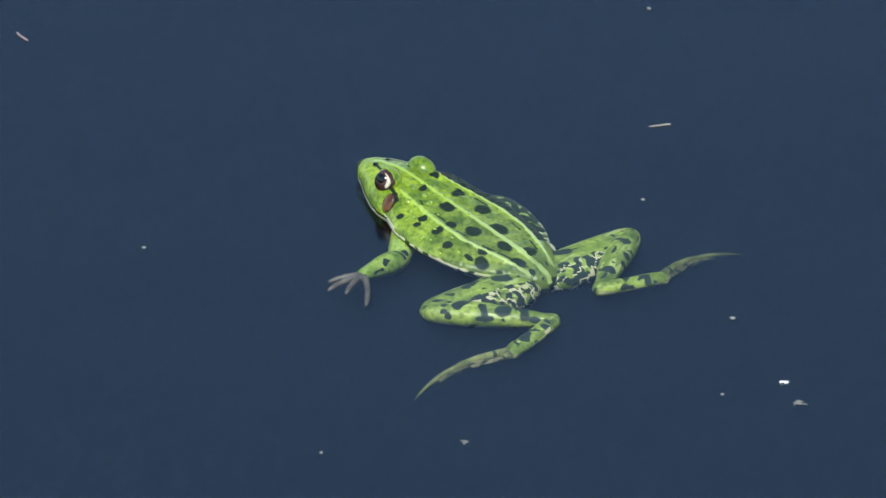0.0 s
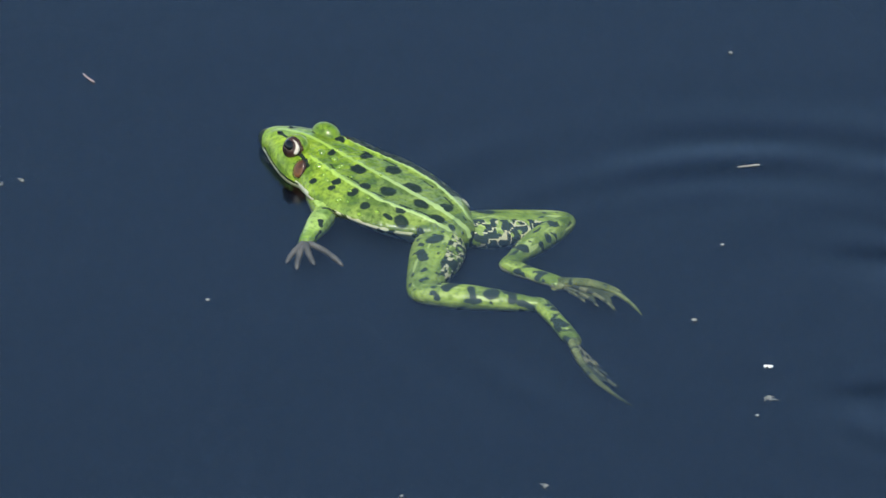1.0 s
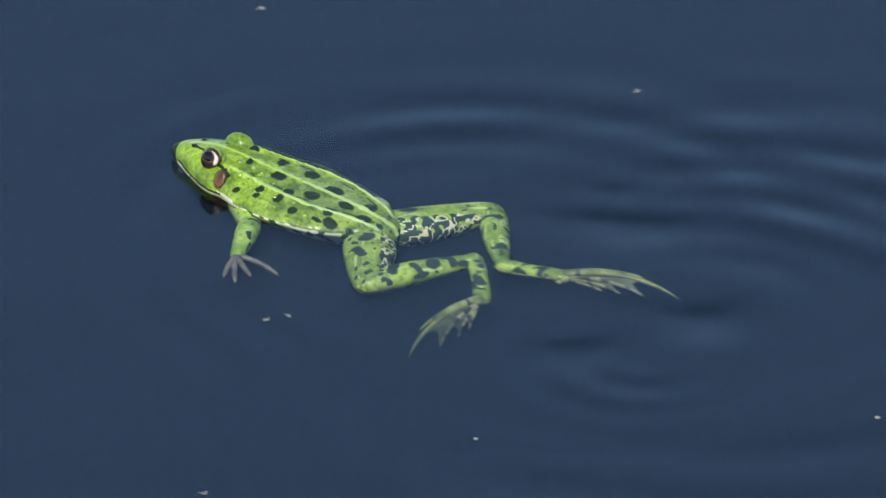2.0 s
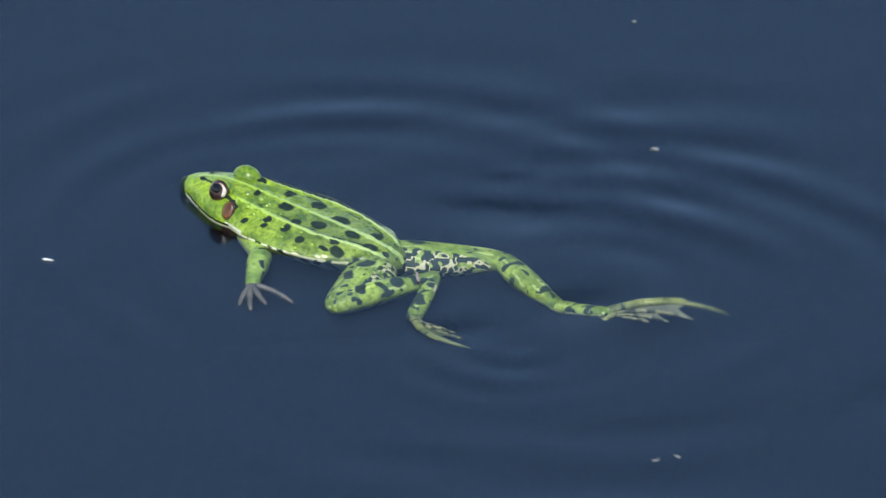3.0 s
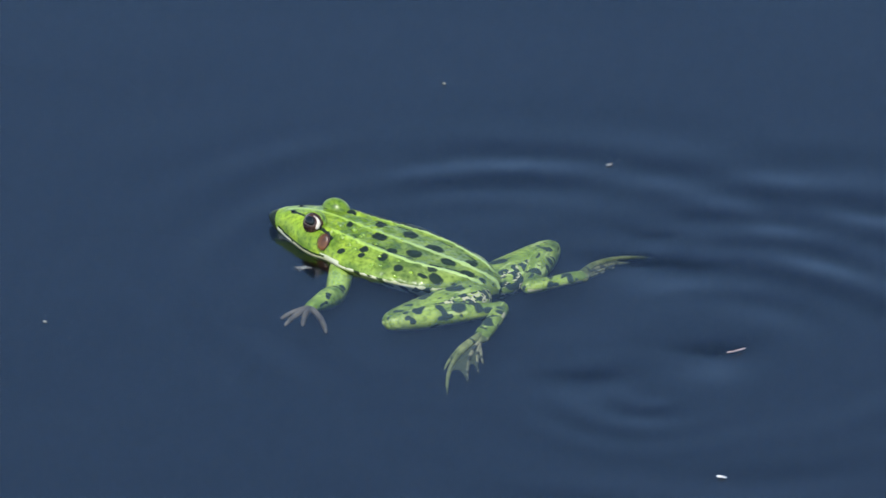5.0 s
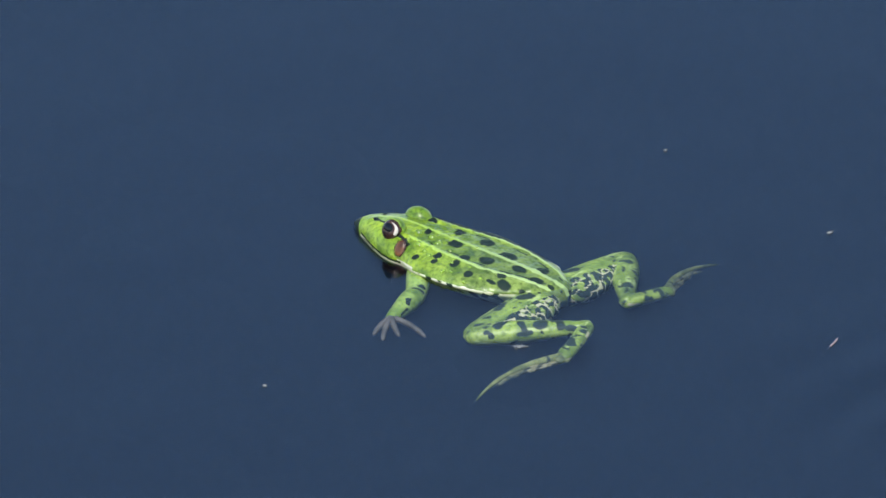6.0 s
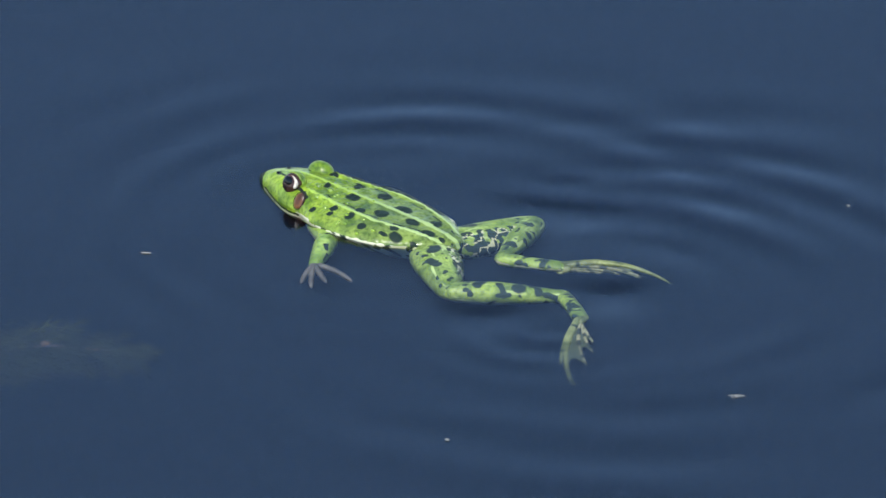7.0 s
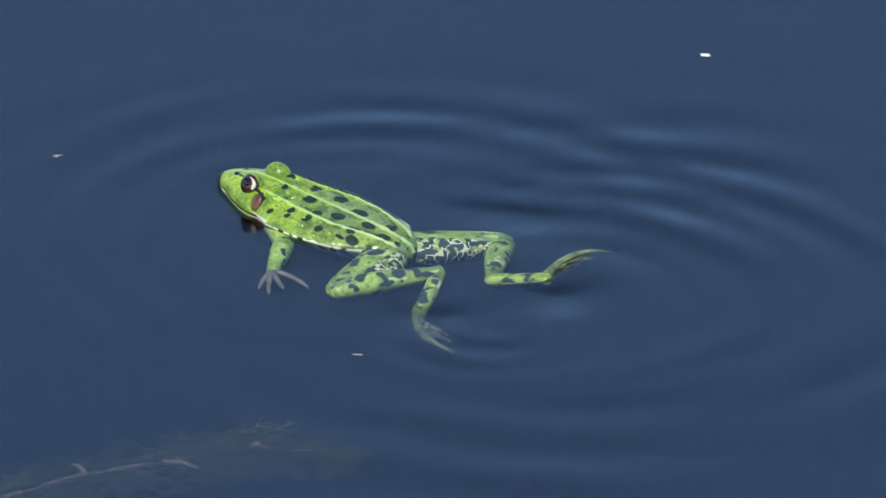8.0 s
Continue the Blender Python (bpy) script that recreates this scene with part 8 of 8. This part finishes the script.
    walk(bits["d1"], [(0.0, pose(-0.1213, 0.1405, 0.0003, 0, 0, 121)), (0.4, pose(-0.1231, 0.1399, 0.0003, 0, 0, 121)), (0.6, pose(-0.1236, 0.1409, 0.0003, 0, 0, 121)), (0.8, pose(-0.1244, 0.1412, 0.0003, 0, 0, 121)), (1.0, pose(-0.1258, 0.1413, 0.0003, 0, 0, 121)), (1.2, pose(-0.1265, 0.1412, 0.0003, 0, 0, 121)), (1.4, pose(-0.1285, 0.1434, 0.0003, 0, 0, 121)), (1.5, pose(-0.1312, 0.1456, 0.0003, 0, 0, 121)), (3.0, pose(-0.2243, 0.1904, 0.0003, 0, 0, 98)), (3.3, pose(-0.2420, 0.2092, 0.0003, 0, 0, 98)), (3.4, pose(-0.2459, 0.2142, 0.0003, 0, 0, 90)), (3.5, pose(-0.2525, 0.2190, 0.0003, 0, 0, 82)), (3.7, pose(-0.2661, 0.2347, 0.0003, 0, 0, 107)), (4, pose(-0.2839, 0.2442, 0.0003, 0, 0, 112)), (4.15, pose(-0.2931, 0.2497, 0.0003, 0, 0, 158)), (4.3, pose(-0.3023, 0.2553, 0.0003, 0, 0, 206)), (4.4, pose(-0.3060, 0.2599, 0.0003, 0, 0, 225)), (4.5, pose(-0.3122, 0.2652, 0.0003, 0, 0, 248)), (4.6, pose(-0.3160, 0.2705, 0.0003, 0, 0, 260)), (4.8, pose(-0.3266, 0.2796, 0.0003, 0, 0, 238)), (5, pose(-0.3377, 0.2870, 0.0003, 0, 0, 216)), (5.2, pose(-0.3477, 0.2939, 0.0003, 0, 0, 194)), (6.3, pose(-0.3883, 0.3534, 0.0003, 0, 0, 268)), (6.4, pose(-0.3913, 0.3572, 0.0003, 0, 0, 262)), (6.6, pose(-0.3990, 0.3648, 0.0003, 0, 0, 250)), (8, pose(-0.3990, 0.3648, 0.0003, 0, 0, 250))])
    walk(bits["d2"], [(0.0, pose(0.0626, 0.0807, 0.0003, 0, 0, 12)), (0.4, pose(0.0630, 0.0823, 0.0003, 0, 0, 12)), (0.6, pose(0.0635, 0.0829, 0.0003, 0, 0, 12)), (0.8, pose(0.0641, 0.0830, 0.0003, 0, 0, 12)), (1.0, pose(0.0648, 0.0831, 0.0003, 0, 0, 12)), (1.2, pose(0.0652, 0.0831, 0.0003, 0, 0, 12)), (1.4, pose(0.0658, 0.0837, 0.0003, 0, 0, 12)), (1.5, pose(0.0660, 0.0845, 0.0003, 0, 0, 12)), (8.0, pose(0.0660, 0.0845, 0.0003, 0, 0, 12))])
    walk(bits["d3"], [(0.0, pose(-0.0836, 0.0011, 0.0003, 0, 0, -12)), (0.4, pose(-0.0866, -0.0008, 0.0003, 0, 0, -12)), (0.6, pose(-0.0873, -0.0017, 0.0003, 0, 0, -12)), (0.8, pose(-0.0881, -0.0028, 0.0003, 0, 0, -12)), (1.0, pose(-0.0883, -0.0049, 0.0003, 0, 0, -12)), (1.2, pose(-0.0878, -0.0070, 0.0003, 0, 0, -12)), (1.4, pose(-0.0875, -0.0078, 0.0003, 0, 0, -12)), (1.6, pose(-0.0878, -0.0068, 0.0003, 0, 0, -12)), (1.7, pose(-0.0876, -0.0062, 0.0003, 0, 0, -12)), (8.0, pose(-0.0876, -0.0062, 0.0003, 0, 0, -12))])
    walk(bits["d5"], [(0.0, pose(0.0571, 0.0321, 0.0003, 0, 0, -12)), (0.4, pose(0.0584, 0.0310, 0.0003, 0, 0, -12)), (0.6, pose(0.0585, 0.0302, 0.0003, 0, 0, -12)), (0.8, pose(0.0576, 0.0310, 0.0003, 0, 0, -12)), (1.0, pose(0.0566, 0.0314, 0.0003, 0, 0, -12)), (1.2, pose(0.0568, 0.0321, 0.0003, 0, 0, -12)), (1.4, pose(0.0569, 0.0341, 0.0003, 0, 0, -12)), (1.6, pose(0.0572, 0.0362, 0.0003, 0, 0, -12)), (8.0, pose(0.0572, 0.0362, 0.0003, 0, 0, -12))])
    walk(bits["m1"], [(0.0, pose(0.0946, -0.0836, 0.0003, 0, 0, -12)), (0.4, pose(0.0831, -0.0684, 0.0003, 0, 0, -12)), (0.6, pose(0.0779, -0.0608, 0.0003, 0, 0, -12)), (0.8, pose(0.0731, -0.0529, 0.0003, 0, 0, -12)), (1.0, pose(0.0686, -0.0462, 0.0003, 0, 0, -12)), (1.2, pose(0.0648, -0.0394, 0.0003, 0, 0, -12)), (1.4, pose(0.0609, -0.0332, 0.0003, 0, 0, -12)), (1.6, pose(0.0576, -0.0255, 0.0003, 0, 0, -12)), (8.0, pose(0.0576, -0.0255, 0.0003, 0, 0, -12))])
    walk(bits["m2"], [(0.0, pose(0.0978, -0.0961, 0.0003, 0, 0, 11)), (0.4, pose(0.0855, -0.0845, 0.0003, 0, 0, 11)), (0.6, pose(0.0792, -0.0780, 0.0003, 0, 0, 11)), (1.0, pose(0.0680, -0.0659, 0.0003, 0, 0, 11)), (1.2, pose(0.0634, -0.0596, 0.0003, 0, 0, 11)), (1.4, pose(0.0588, -0.0535, 0.0003, 0, 0, 11)), (1.6, pose(0.0538, -0.0452, 0.0003, 0, 0, 11)), (1.7, pose(0.0510, -0.0398, 0.0003, 0, 0, 11)), (8.0, pose(0.0510, -0.0398, 0.0003, 0, 0, 11))])
    walk(bits["m3"], [(0.0, pose(0.0810, -0.0438, 0.0003, 0, 0, -12)), (0.4, pose(0.0682, -0.0352, 0.0003, 0, 0, -12)), (0.6, pose(0.0619, -0.0296, 0.0003, 0, 0, -12)), (1.0, pose(0.0481, -0.0170, 0.0003, 0, 0, -12)), (1.2, pose(0.0416, -0.0110, 0.0003, 0, 0, -12)), (1.4, pose(0.0352, -0.0037, 0.0003, 0, 0, -12)), (1.6, pose(0.0286, 0.0042, 0.0003, 0, 0, -12)), (1.7, pose(0.0251, 0.0105, 0.0003, 0, 0, -12)), (8.0, pose(0.0251, 0.0105, 0.0003, 0, 0, -12))])
    walk(bits["m4"], [(0.0, pose(0.0773, -0.0912, 0.0003, 0, 0, -12)), (0.4, pose(0.0718, -0.0856, 0.0003, 0, 0, -12)), (0.6, pose(0.0696, -0.0829, 0.0003, 0, 0, -12)), (0.8, pose(0.0672, -0.0796, 0.0003, 0, 0, -12)), (1.0, pose(0.0650, -0.0768, 0.0003, 0, 0, -12)), (1.2, pose(0.0634, -0.0747, 0.0003, 0, 0, -12)), (1.4, pose(0.0612, -0.0721, 0.0003, 0, 0, -12)), (1.5, pose(0.0603, -0.0699, 0.0003, 0, 0, -12)), (8.0, pose(0.0603, -0.0699, 0.0003, 0, 0, -12))])
    walk(bits["e6"], [(0.0, pose(-0.4585, 0.3464, 0.0003, 0, 0, 19)), (4.0, pose(-0.4585, 0.3464, 0.0003, 0, 0, 19)), (4.2, pose(-0.4608, 0.3455, 0.0003, 0, 0, 19)), (4.4, pose(-0.4641, 0.3458, 0.0003, 0, 0, 19)), (4.6, pose(-0.4692, 0.3416, 0.0003, 0, 0, 19)), (4.8, pose(-0.4726, 0.3376, 0.0003, 0, 0, 19)), (5.0, pose(-0.4743, 0.3331, 0.0003, 0, 0, 19)), (6.3, pose(-0.4739, 0.3231, 0.0003, 0, 0, 19)), (6.4, pose(-0.4726, 0.3235, 0.0003, 0, 0, 19)), (6.6, pose(-0.4698, 0.3236, 0.0003, 0, 0, 19)), (6.8, pose(-0.4671, 0.3254, 0.0003, 0, 0, 19)), (7.0, pose(-0.4640, 0.3287, 0.0003, 0, 0, 19)), (7.2, pose(-0.4618, 0.3350, 0.0003, 0, 0, 19)), (7.4, pose(-0.4625, 0.3407, 0.0003, 0, 0, 19)), (7.6, pose(-0.4619, 0.3468, 0.0003, 0, 0, 19)), (8.0, pose(-0.4619, 0.3468, 0.0003, 0, 0, 19))])
    walk(bits["f1"], [(0.0, pose(-0.6541, 0.4126, 0.0003, 0, 0, 3)), (6.4, pose(-0.6541, 0.4126, 0.0003, 0, 0, 3)), (6.6, pose(-0.6563, 0.4128, 0.0003, 0, 0, 3)), (6.8, pose(-0.6583, 0.4135, 0.0003, 0, 0, 3)), (7.0, pose(-0.6589, 0.4122, 0.0003, 0, 0, 3)), (7.2, pose(-0.6595, 0.4123, 0.0003, 0, 0, 3)), (7.4, pose(-0.6605, 0.4123, 0.0003, 0, 0, 3)), (7.6, pose(-0.6588, 0.4130, 0.0003, 0, 0, 3)), (7.8, pose(-0.6591, 0.4123, 0.0003, 0, 0, 3)), (8.0, pose(-0.6588, 0.4119, 0.0003, 0, 0, 3))])
    walk(bits["f2"], [(0.0, pose(-0.5468, 0.2853, 0.0003, 0, 0, -12)), (6.3, pose(-0.5468, 0.2853, 0.0003, 0, 0, -12)), (6.4, pose(-0.5468, 0.2850, 0.0003, 0, 0, -12)), (6.6, pose(-0.5476, 0.2851, 0.0003, 0, 0, -12)), (6.8, pose(-0.5473, 0.2847, 0.0003, 0, 0, -12)), (7.0, pose(-0.5465, 0.2848, 0.0003, 0, 0, -12)), (7.2, pose(-0.5456, 0.2851, 0.0003, 0, 0, -12)), (7.4, pose(-0.5446, 0.2851, 0.0003, 0, 0, -12)), (7.5, pose(-0.5418, 0.2875, 0.0003, 0, 0, -12)), (8.0, pose(-0.5418, 0.2875, 0.0003, 0, 0, -12))])


motions()
